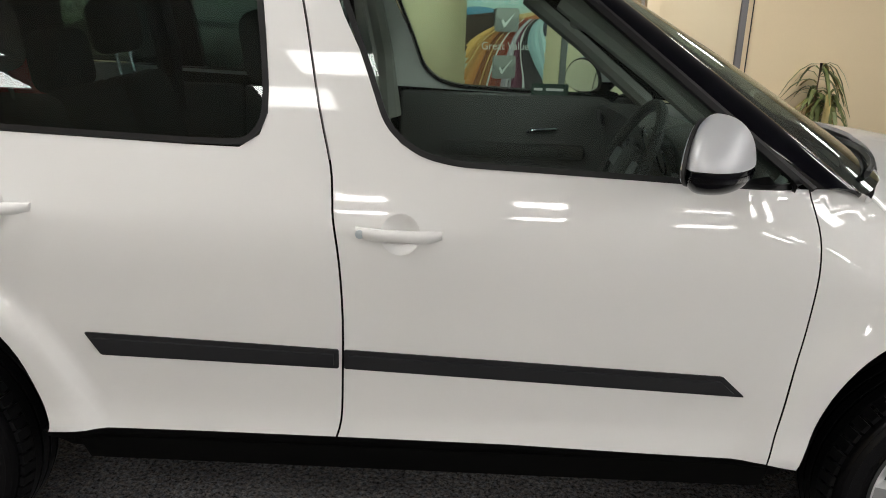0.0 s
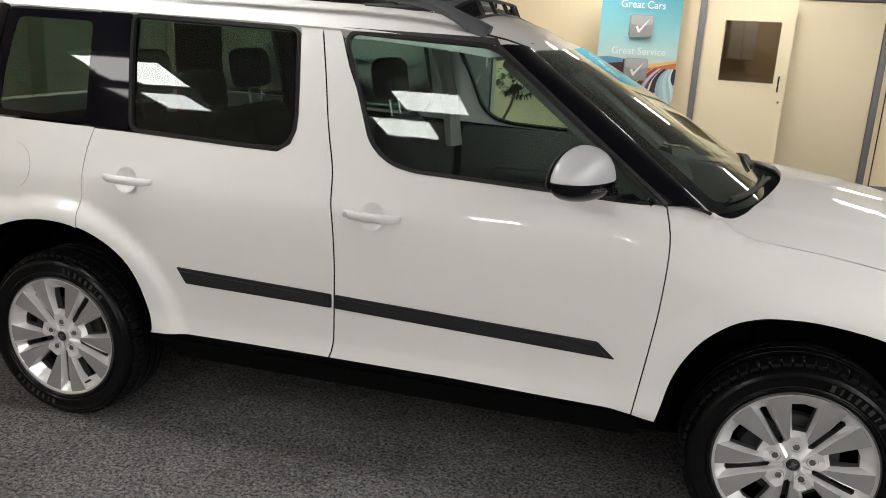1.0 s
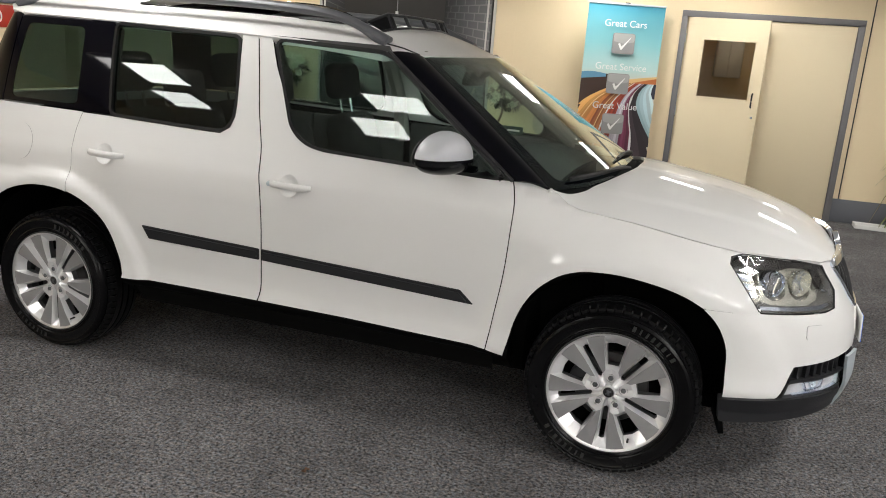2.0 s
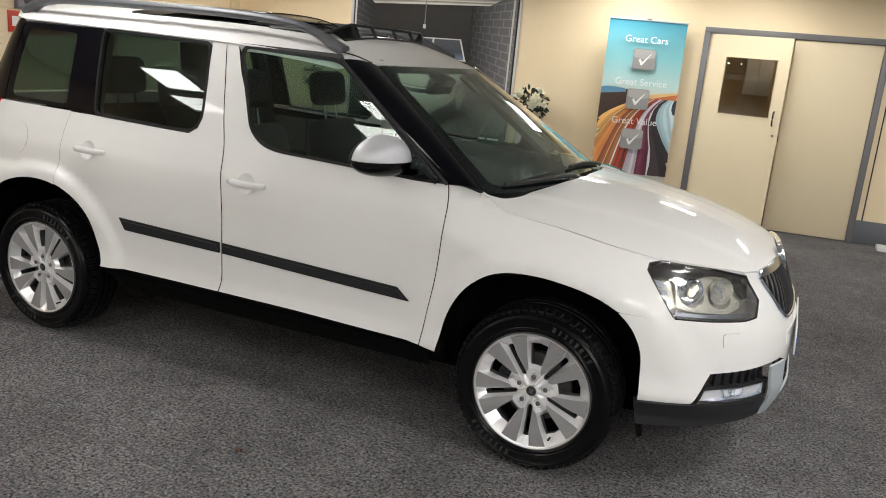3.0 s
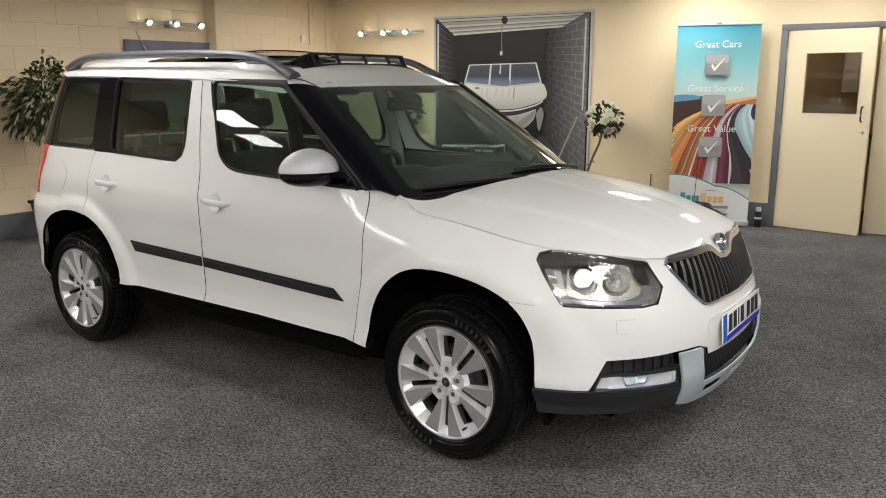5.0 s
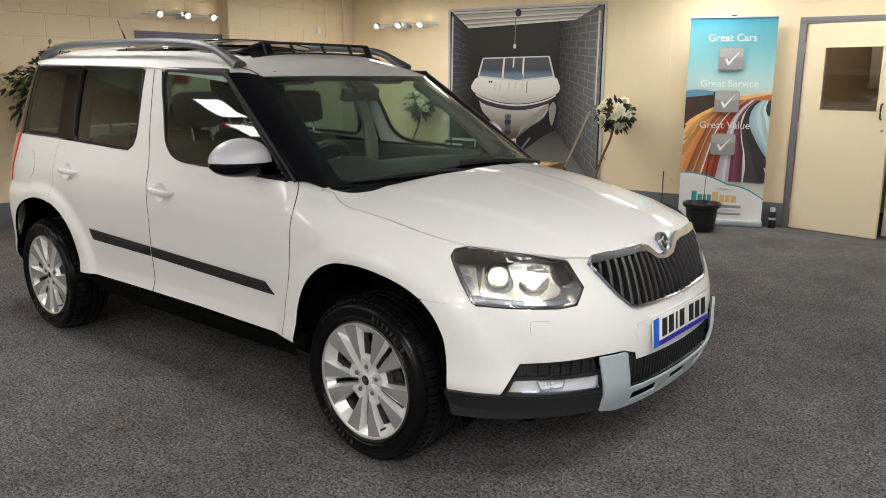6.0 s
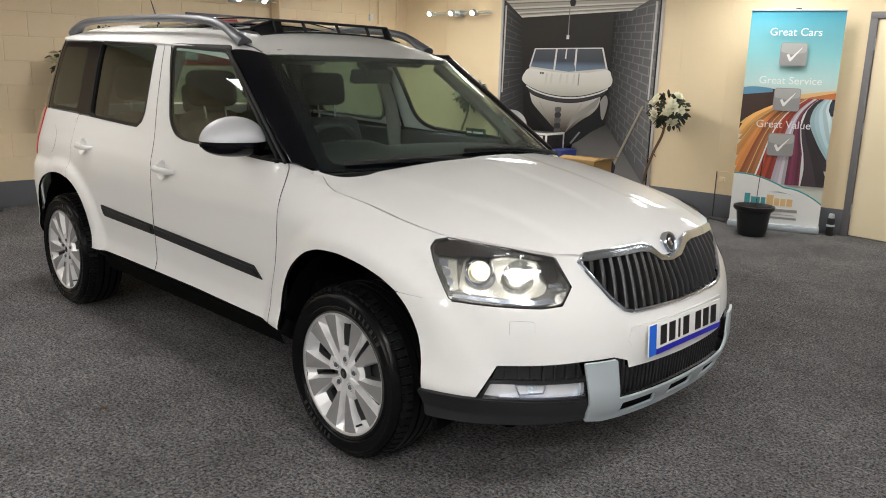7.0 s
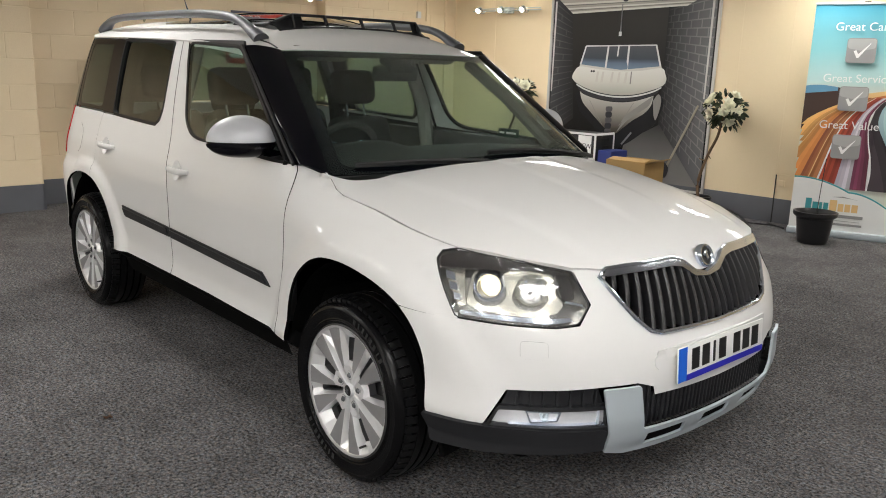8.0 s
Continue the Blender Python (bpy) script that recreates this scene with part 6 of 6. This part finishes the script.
print_piece("windscreen_glass", [(205, 366), (228, 272), (384, 264), (552, 266), (580, 366), (400, 378)], "glass")
for a in ([(228, 268), (552, 262), (552, 267), (228, 273)], [(332, 268), (340, 268), (332, 376), (323, 376)], [(381, 265), (387, 265), (380, 378), (373, 378)], [(427, 264), (435, 264), (432, 376), (423, 376)], [(226, 270), (232, 270), (210, 352), (202, 352)], [(547, 264), (553, 264), (580, 360), (573, 360)]):
    print_piece("windscreen_frame", a, "line")
print_piece("cabin_seat", bowed((345, 350), (360, 320), (400, 315), (425, 340), (425, 372), (350, 372), n=3), "glass")
print_piece("windscreen_sill", [(205, 352), (400, 372), (578, 352), (582, 364), (400, 382), (200, 364)], "deck_shade")
print_piece("deck", bowed((168, 408), (176, 388), (205, 362), (300, 372), (400, 378), (500, 372), (580, 360), (598, 385), (604, 408), (592, 432), (540, 456), (470, 476), (390, 483), (310, 476), (240, 458), (190, 436), (170, 418)), "deck")
for x in (290, 315, 360, 392, 424):
    print_piece("deck_line", [(x, 382), (x + 9, 382), (x + 5, 430), (x - 7, 430)], "deck_shade")
print_piece("deck_line", [(448, 378), (453, 378), (451, 432), (446, 432)], "shade")
for x in (263, 274):
    print_piece("deck_vent", bowed((x - 5, 381), (x, 376), (x + 5, 381), (x, 387), (x - 5, 382), n=3), "stripe")
print_piece("rub_rail", bowed((192, 440), (240, 462), (310, 480), (390, 487), (470, 480), (545, 459), (586, 438)) + bowed((586, 444), (545, 466), (470, 487), (390, 494), (310, 487), (240, 469), (192, 446)), "line")
print_piece("stripe", bowed((198, 452), (240, 472), (310, 489), (390, 496), (470, 489), (545, 468), (580, 448)) + bowed((572, 462), (545, 480), (470, 502), (390, 510), (310, 503), (240, 487), (206, 466)), "stripe")
print_piece("hull", bowed((212, 474), (240, 490), (310, 507), (390, 514), (470, 506), (556, 478)) + bowed((556, 478), (548, 520), (520, 556), (470, 590), (425, 630), (390, 655), (345, 632), (300, 592), (262, 556), (228, 520), (212, 474)), "hull")
print_piece("hull_side", bowed((556, 478), (540, 520), (500, 552), (450, 590), (400, 650)) + bowed((400, 650), (420, 610), (440, 570), (500, 520), (556, 478)), "shade")
for x0, x1 in ((262, 330), (470, 410)):
    print_piece("keel_strake", [(x0, 512), (x0 + 3, 512), (x1 + 2, 618), (x1, 618)], "shade")
for q in range(6):
    print_piece("trailer_post", bowed((346, 536 + 25 * q), (372, 534 + 25 * q), (376, 548 + 25 * q), (368, 560 + 25 * q), (350, 560 + 25 * q), (344, 548 + 25 * q), n=2), "stripe" if q % 2 else "red")
print_piece("trailer_post", [(350, 660), (368, 660), (376, 720), (346, 720)], "red")
print_piece("outboard", bowed((556, 500), (576, 470), (590, 490), (588, 530), (574, 580), (564, 560), n=3), "shade")
print_piece("trailer_beam", [(468, 640), (474, 644), (432, 700), (426, 696)], "mortar")
print_piece("pull_cord", [(386, 90), (389, 90), (388, 210), (385, 210)], "mortar")
print_piece("pull_knob", [(380, 208), (391, 208), (391, 226), (380, 226)], "line")
print_piece("broom_handle", [(742, 506), (750, 508), (642, 776), (634, 772)], "wood")
print_piece("broom_head", bowed((606, 760), (624, 754), (646, 780), (636, 822), (612, 818), (616, 786), n=3), "stripe")

# ---- wall tracks with three spots each ----
def spot_track(m, offsets, label, tilt=-58):
    t = thing("spot_track", m, label, "track light", "spot tracks")
    lo, hi = min(offsets) - .16, max(offsets) + .22
    part("bar", tube([(lo, -.10, 0), (hi, -.10, 0)], .007, 8), SATIN, t)
    part("bar", tube([(lo + .1, -.085, .025), (hi - .02, -.085, .025)], .005, 8), SATIN, t)
    part("mount", box((lo + hi) / 2 - .05, -.10, -.03, (lo + hi) / 2 + .05, -.001, .04, .008), SATIN, t)
    for x in offsets:
        a = part("arm", tube([(x + .04, -.10, 0), (x + .035, -.13, -.03), (x, -.18, -.02)], .006, 6), SATIN, t)
        s = part("spot_head", moved(lathe([(.016, .05), (.026, .045), (.034, .0), (.036, -.012), (.032, -.012)], 20), pose(x, -.19, .0, tilt, 0, 0)), SATIN, t)
        part("bulb", moved(lathe([(0, -.016), (.016, -.013), (.025, -.004), (.025, .002), (0, .004)], 20), pose(x, -.19, .0, tilt, 0, 0)), SPOT_LIGHT, s)
    return t


spot_track(BW @ pose(-5.02, 0, 2.085), (-.36, -.01, .33), "wall track with three lit warm spotlights")
spot_track(pose(-6.10, 2.40, 2.10, 0, 0, 90), (-.34, 0, .33), "wall track with three lit warm spotlights")

spot_track(pose(-5.45, -8.0, 1.90, 0, 0, 180), (-.34, 0, .34), "wall track with three lit warm spotlights", -80)

# ---- canvas print on the block wall ----
cv = thing("canvas_print", pose(-6.09, 1.85, 0, 0, 0, 90), "blue-grey landscape print on the block wall", "picture")
part("canvas", box(0, -.03, 1.59, 1.10, -.001, 1.925, .004), mat("canvas_sky", (.15, .145, .19), .6, vary=.35, scale=5), cv)
part("ridge", flat([(0.02, 1.61), (1.08, 1.61), (1.08, 1.83), (.8, 1.80), (.6, 1.74), (.42, 1.80), (.3, 1.72), (.02, 1.78)], .0316, -.03), mat("canvas_ridge", (.25, .24, .26), .6, vary=.4, scale=14), cv, smooth=False)
part("ridge", flat([(.06, 1.70), (.20, 1.79), (.34, 1.70), (.40, 1.64), (.10, 1.63)], .0326, -.03), mat("canvas_dark", (.05, .05, .06), .6, vary=.3, scale=18), cv, smooth=False)

# ---- red sign below the canvas ----
SIGN_RED = mat("red_sign", (.48, .028, .012), .4, vary=.08, scale=6)
sg = thing("red_sign", pose(-6.096, 1.78, 0, 0, 0, 90), "red wall sign with white figures below the landscape print", "sign")
part("board", box(0, -.012, 1.375, .70, -.001, 1.572, .003), SIGN_RED, sg)
words("20", .15, PRINT["white"], pose(.34, -.0125, 1.42, 90), sg, label="white figures")
part("bar", box(.04, -.0135, 1.43, .20, -.012, 1.52, .001, segments=1), PRINT["white"], sg, smooth=False)

# ---- plants ----
LEAF = mat("green_leaf", (.056, .076, .026), .45, vary=.4, scale=14)
LEAF_BRIGHT = mat("bright_green_leaf", (.13, .16, .045), .45, vary=.4, scale=14)
LEAF_DARK = mat("dark_green_leaf", (.016, .026, .010), .45, vary=.4, scale=18)
LEAF_MID = mat("mid_green_leaf", (.034, .048, .018), .45, vary=.4, scale=14)
LEAF_EDGE = mat("cream_green_leaf", (.42, .40, .23), .5, vary=.4, scale=20)
BARK = mat("brown_bark", (.16, .10, .055), .8, vary=.35, scale=30, bump=.5, bump_scale=160)
PETAL = mat("cream_petal", (.84, .82, .66), .55, vary=.12, scale=30)
POT_BLACK = mat("black_plastic_pot", (.012, .012, .013), .35, vary=.2, scale=15)
SOIL = mat("dark_soil", (.03, .022, .015), .95, vary=.4, scale=60, bump=.8, bump_scale=120)


def leaf_shape(bm, at, way, up, length, wide, droop=.2):
    way = way.normalized()
    side = way.cross(up)
    side = side.normalized() if side.length > 1e-4 else Vector((1, 0, 0))
    nrm = side.cross(way).normalized()
    n = 4
    L, Rr, C = [], [], []
    for i in range(n + 1):
        t = i / n
        c = at + way * (length * t) - Vector((0, 0, 1)) * droop * length * t * t
        w = wide * math.sin(math.pi * min(.97, .06 + t * .94)) ** .8
        C.append(bm.verts.new(c))
        L.append(bm.verts.new(c + side * w + nrm * w * .25))
        Rr.append(bm.verts.new(c - side * w + nrm * w * .25))
    for i in range(n):
        bm.faces.new((L[i], C[i], C[i + 1], L[i + 1]))
        bm.faces.new((C[i], Rr[i], Rr[i + 1], C[i + 1]))


def any_way(rng):
    z = rng.uniform(-1, 1)
    a = rng.uniform(0, 2 * math.pi)
    r = math.sqrt(1 - z * z)
    return Vector((r * math.cos(a), r * math.sin(a), z))


def rose(bm, c, out, size, rng):
    up = out.normalized()
    a0 = up.orthogonal().normalized()
    b0 = up.cross(a0)
    for ring, (count, lean, r) in enumerate(((3, .25, .35), (5, .75, .65), (6, 1.25, 1.0))):
        for i in range(count):
            ang = 2 * math.pi * (i + .5 * ring) / count + rng.uniform(-.2, .2)
            d = a0 * math.cos(ang) + b0 * math.sin(ang)
            leaf_shape(bm, c - up * size * .2, d * lean + up * (1.15 - lean * .55), up, size * (.7 + .35 * r), size * .38, -.1)


def standard_rose(m, seed, label):
    rng = random.Random(seed)
    t = thing("flower_tree", m, label, "artificial plant", "flower trees")
    pot = part("pot", lathe([(0, 0), (.10, 0), (.125, .18), (.132, .19), (.132, .20), (.118, .20), (.115, .17), (0, .17)], 28), POT_BLACK, t, "small dark pot")
    trunk = smooth_line([(0, 0, .17), (-.02, .0, .35), (.06, 0, .62), (.14, 0, .80), (.17, 0, .94), (.18, 0, 1.02)], 4)
    tr = part("trunk", tube(trunk, [.016 - .004 * i / len(trunk) for i in range(len(trunk))], 8), BARK, t)
    for z, d in ((.55, (-.06, -.02, .02)), (.60, (.05, -.03, -.03)), (.86, (-.05, -.02, .03))):
        p = min(trunk, key=lambda q: abs(q.z - z))
        part("twig", tube([p, p + Vector(d)], [.007, .004], 6), BARK, tr)
    c = Vector((.20, 0, 1.07))
    lb, db = bmesh.new(), bmesh.new()
    for i in range(260):
        d = any_way(rng)
        p = c + Vector((d.x * .175, d.y * .16, d.z * .150)) * rng.uniform(.45, 1.05)
        leaf_shape(lb if i % 3 else db, p, d + Vector((0, 0, rng.uniform(-.5, .4))), any_way(rng), rng.uniform(.05, .085), rng.uniform(.012, .02))
    part("foliage", lb, LEAF_DARK, t, smooth=False)
    part("foliage", db, LEAF_MID, t, smooth=False)
    bunches = [Vector((math.cos(a) * q, -.75, b)).normalized() for a, b, q in ((2.6, .25, .9), (1.9, .75, .5), (.3, .30, .9), (-.2, -.25, .8), (1.5, -.15, .2), (3.6, -.35, .8))]
    for i in range(15):
        d = bunches[i % 6] + any_way(rng) * .38 if i < 11 else any_way(rng)
        d.normalize()
        fb = bmesh.new()
        rose(fb, c + Vector((d.x * .19, d.y * .185, d.z * .155 + .01)), d, rng.uniform(.052, .074), rng)
        part("blossom", fb, PETAL, t, smooth=False)
    return t


standard_rose(pose(-2.19, 4.98, 0, 0, 0, 0), 5, "slim standard tree of cream artificial roses beside the print")
standard_rose(pose(-4.78, 4.80, .05, 0, 0, 0), 9, "slim standard tree of cream artificial roses by the spotlights").scale = (1, 1, 1.0)
part("plinth", box(-4.92, 4.66, 0, -4.64, 4.94, .05, .006), INK)
tagged(bpy.data.objects["plinth"], "low black plinth under a flower tree", "plinth")


def variegated_tree(m):
    rng = random.Random(21)
    t = thing("potted_tree", m, "bushy variegated artificial tree in a square black planter", "potted tree")
    bm = bmesh.new()
    rings = []
    for r, h in [(.13, 0), (.185, .36), (.20, .365), (.20, .395), (.175, .395), (.165, .33)]:
        rings.append([bm.verts.new((sx * r, sy * r, h)) for sx, sy in ((-1, -1), (1, -1), (1, 1), (-1, 1))])
    for a, b in zip(rings, rings[1:]):
        for j in range(4):
            bm.faces.new((a[j], a[(j + 1) % 4], b[(j + 1) % 4], b[j]))
    bm.faces.new(rings[0])
    bmesh.ops.bevel(bm, geom=bm.edges[:], offset=.004, segments=1, affect="EDGES")
    pot = part("planter", bm, POT_BLACK, t, "square tapered black planter")
    part("soil", box(-.168, -.168, .30, .168, .168, .345), SOIL, pot, smooth=False)
    for k in (-1, 0, 1):
        line = smooth_line([(.03 * k, .02 * k, .33), (.035 * k + .02, -.02 * k, .60), (-.03 * k + .02, .03 * k, .85), (.06 * k, .05 * k * k, 1.12)], 5)
        part("trunk", tube(line, [.024 - .010 * i / len(line) for i in range(len(line))], 7), BARK, t)
    c = Vector((0, 0, 1.30))
    for i in range(14):
        d = any_way(rng)
        d.z = abs(d.z) * .8 - .1
        e = c + Vector((d.x * .30, d.y * .30, d.z * .30))
        part("branch", tube([Vector((0, 0, 1.05)), Vector((0, 0, 1.12)).lerp(e, .5) + any_way(rng) * .03, e], [.010, .006, .003], 5), BARK, t)
    sets = [bmesh.new(), bmesh.new(), bmesh.new()]
    for i in range(2300):
        d = any_way(rng)
        lump = 1 + .18 * math.sin(5 * d.x + 2) * math.sin(4 * d.y + 1) + .12 * math.sin(7 * d.z)
        p = c + Vector((d.x * .37, d.y * .37, d.z * .36)) * rng.uniform(.45, 1.0) * lump
        leaf_shape(sets[(0, 1, 1, 2, 0, 1, 2)[i % 7]], p, d + Vector((0, 0, -.35 + rng.uniform(-.5, .6))) + any_way(rng) * .5, any_way(rng), rng.uniform(.055, .09), rng.uniform(.011, .018), .35)
    for b, mm in zip(sets, (LEAF, LEAF_DARK, LEAF_EDGE)):
        ob = part("foliage", b, mm, t, smooth=False)
    return t


variegated_tree(pose(-5.66, .76, 0, 0, 0, 12))


def dragon_plant(m):
    rng = random.Random(4)
    t = thing("dragon_plant", m, "arching dragon plant in a dark pot on a white tray", "potted plant")
    part("tray", box(-.46, -.08, 0, .40, .08, .006, 0), WHITE, t, "long white plant tray")
    for c in ((-.46, -.085, 0, .40, -.08, .028), (-.46, .08, 0, .40, .085, .028), (-.465, -.085, 0, -.46, .085, .028), (.40, -.085, 0, .405, .085, .028)):
        part("tray_side", box(*c), WHITE, t, smooth=False)
    part("pot", lathe([(0, .006), (.07, .006), (.095, .17), (.10, .18), (.09, .18), (.085, .15), (0, .15)], 30), POT_BLACK, t)
    for x, y, h in ((-.03, .01, .66), (.05, -.02, .44), (.0, .05, .30)):
        part("stem", tube([(x, y, .14), (x * 1.3, y, h * .6), (x * 1.1, y, h)], [.016, .014, .012], 7), BARK, t)
        b1, b2 = bmesh.new(), bmesh.new()
        for i in range(42):
            a = rng.uniform(0, 2 * math.pi)
            d = Vector((math.cos(a), math.sin(a), rng.uniform(.1, 1.3)))
            leaf_shape(b1 if i % 4 else b2, Vector((x * 1.1, y, h * rng.uniform(.55, 1.02))), d, Vector((0, 0, 1)), rng.uniform(.20, .34), rng.uniform(.014, .022), rng.uniform(.8, 1.5))
        part("leaves", b1, LEAF_BRIGHT, t, smooth=False)
        part("leaves", b2, mat("yellowed_leaf", (.30, .24, .08), .5, vary=.3, scale=20), t, smooth=False)
    return t


dragon_plant(pose(2.20, 5.34, 0) @ Matrix.Diagonal((1.15, 1.15, 1.42, 1)))

# ---- small things ----
pot = thing("planter_pot", pose(-.86, 4.66, 0) @ Matrix.Diagonal((.86, .86, .92, 1)), "empty round black plastic planter with a thin cane in it", "plant pot")
part("bowl", lathe([(0, 0), (.135, 0), (.150, .04), (.175, .24), (.205, .262), (.212, .275), (.210, .30), (.196, .302), (.180, .27), (.165, .20), (0, .19)], 40), POT_BLACK, pot)
part("cane", tube([(.01, 0, .19), (.02, .0, .50), (.035, .0, .80)], .004, 6), INK, pot, "thin dark cane")
can = thing("spray_can", pose(-.37, 5.26, 0), "small black and white spray can on the carpet", "can")
part("body", lathe([(0, 0), (.034, 0), (.036, .004), (.036, .15), (.030, .165), (0, .165)], 24), INK, can)
part("label_band", lathe([(.0364, .085), (.0366, .086), (.0366, .104), (.0364, .105)], 24), SATIN, can)
part("cap", lathe([(.026, .165), (.026, .195), (.020, .205), (0, .206)], 24), SATIN, can)
nb = thing("storage_box", pose(-3.47, 4.62, 0, 0, 0, 4), "black storage box with white edges and a paper label", "box")
part("body", box(-.32, -.17, 0, .32, .17, .755, .006), INK, nb)
for x in (-.32, -.02, .30):
    part("edge_strip", box(x, -.176, 0, x + .02, -.166, .76), WHITE, nb, "white edging", smooth=False)
part("edge_strip", box(-.324, -.176, .742, .324, -.166, .764), WHITE, nb, smooth=False)
part("edge_strip", box(.306, -.176, .742, .326, .17, .764), WHITE, nb, smooth=False)
part("edge_strip", box(.316, .15, 0, .326, .17, .76), WHITE, nb, smooth=False)
part("paper_label", box(.10, -.1775, .54, .265, -.172, .735), WHITE, nb, "white paper label", smooth=False)
words("NEW", .075, INK, pose(.182, -.1785, .60, 90), nb)
for z in (.52, .60, .68):
    part("vent", box(.318, -.06, z, .3265, .06, z + .03), RUBBER, nb, smooth=False)
cb = thing("cardboard_box", pose(-2.72, 4.60, 0, 0, 0, 6), "open brown cardboard box", "box")
CARD = mat("brown_cardboard", (.36, .23, .09), .75, vary=.10, scale=8, bump=.1, bump_scale=200)
bx = bmesh.new()
for c in ((-.22, -.2, 0, .22, -.194, .53), (-.22, .194, 0, .22, .2, .53), (-.22, -.194, 0, -.214, .194, .53), (.214, -.194, 0, .22, .194, .53), (-.214, -.194, 0, .214, .194, .006)):
    box(*c, bm=bx)
part("carton", bx, CARD, cb, smooth=False)
part("flap", moved(box(-.21, -.003, 0, .21, .003, .12), pose(0, -.197, .53, -80)), CARD, cb, smooth=False)
part("flap", moved(box(-.19, -.003, 0, .19, .003, .08), pose(.22, 0, .525, 70, 0, 90)), CARD, cb, smooth=False)
part("tape", box(-.03, -.2012, 0, .03, -.1995, .30), mat("packing_tape", (.34, .24, .12), .3), cb, smooth=False)
crate = part("plastic_crate", box(-3.10, 4.46, 0, -2.93, 4.75, .60, .012), mat("blue_plastic", (.015, .03, .16), .4, vary=.1, scale=9))
tagged(crate, "narrow dark blue plastic crate between boxes", "crate")
outlet = thing("wall_outlet", BW @ pose(-1.49, 0, 0), "surface conduit and outlet low on the wall", "conduit")
part("conduit", tube([(-.06, -.012, .0), (-.06, -.012, .475)], .006, 6), INK, outlet)
part("conduit", tube([(-.06, -.012, .475), (.06, -.012, .475)], .005, 6), CREAM, outlet)
part("outlet_plate", box(-.03, -.02, .36, .03, -.001, .42, .004), CREAM, outlet)
cable = part("floor_cable", tube(smooth_line([(-1.75, 5.10, .008), (-1.62, 5.02, .008), (-1.45, 5.10, .008), (-1.30, 5.04, .008), (-1.52, 5.16, .008)], 6), .008, 6), RUBBER)
tagged(cable, "black cable loop lying on the carpet", "cable")
junction = thing("wall_conduit", pose(-5.93, 4.45, 0), "painted conduit pipe and small box high on the wall", "conduit")
part("pipe", tube([(.012, 0, 1.95), (.012, 0, CEILING)], .012, 8), BLOCK, junction)
part("junction_box", box(0, -.16, 1.98, .03, -.10, 2.06, .004), WHITE, junction)
part("pipe", tube([(.012, .32, .24), (.012, .32, CEILING)], .014, 8), BLOCK, junction)

# ================= the block wall =================
# dry leaf scrap on the carpet
LEAF_SCRAP = mat("dry_leaf", (.20, .11, .065), .7, vary=.3, scale=120)
leaf = bmesh.new()
rows = []
for i in range(9):
    u = i / 8 - .5
    half = .0075 * math.cos(math.pi * u) ** .7 * (1 + .35 * math.sin(9 * i)) + .0006
    rows.append([leaf.verts.new((.034 * u, half * w + .004 * math.sin(5 * u), .002 + .006 * abs(w) ** 2 + .003 * (1 + math.sin(11 * u)))) for w in (-1, -.4, .4, 1)])
for a, b in zip(rows, rows[1:]):
    for j in range(3):
        leaf.faces.new((a[j], a[j + 1], b[j + 1], b[j]))
bmesh.ops.solidify(leaf, geom=list(leaf.faces), thickness=.0008)
low = min(v.co.z for v in leaf.verts)
for v in leaf.verts:
    v.co.z -= low
scrap = part("dead_leaf", leaf, LEAF_SCRAP)
scrap.matrix_basis = pose(-.977, -1.335, .001, 0, 0, 55)
tagged(scrap, "small curled dry brown leaf lying on the carpet", "leaf")

west = thing("wall_west", None, "cream painted concrete block wall with shallow piers", "wall", kind="structure")
STEPS = [(-8.0, -0.21, -5.83), (-0.21, 2.95, -6.10), (2.95, 5.25, -5.93)]
for y0, y1, x in STEPS:
    part("wall_core", box(-7.0, y0, 0, x - .004, y1, CEILING + .03), BLOCK, west, smooth=False)
    part("skirting_board", box(x - .004, y0, 0, x + .010, y1, SKIRT), GREY_PAINT, west, smooth=False)
part("skirting_board", box(-6.10, -.22, 0, -5.82, -.204, SKIRT), GREY_PAINT, west, smooth=False)
block_mesh = {}


def block(length):
    key = round(length, 3)
    if key not in block_mesh:
        bm = box(-.004, 0, 0, .0015, length - .006, .219, .0024, segments=1)
        block_mesh[key] = mesh_of("block", bm, BLOCK, False)
    return block_mesh[key]


for y0, y1, x in STEPS:
    start = max(y0, -2.46)
    for row in range(11):
        z = SKIRT + .004 + row * .225
        y = start
        first_len = .225 if row % 2 else .45
        while y < y1 - .05:
            length = min(first_len, y1 - y)
            first_len = .45
            ob = new("block", block(length))
            ob.parent = west
            ob.location = (x - .001 + random.uniform(-.0012, .0012), y + .004, z)
            y += length
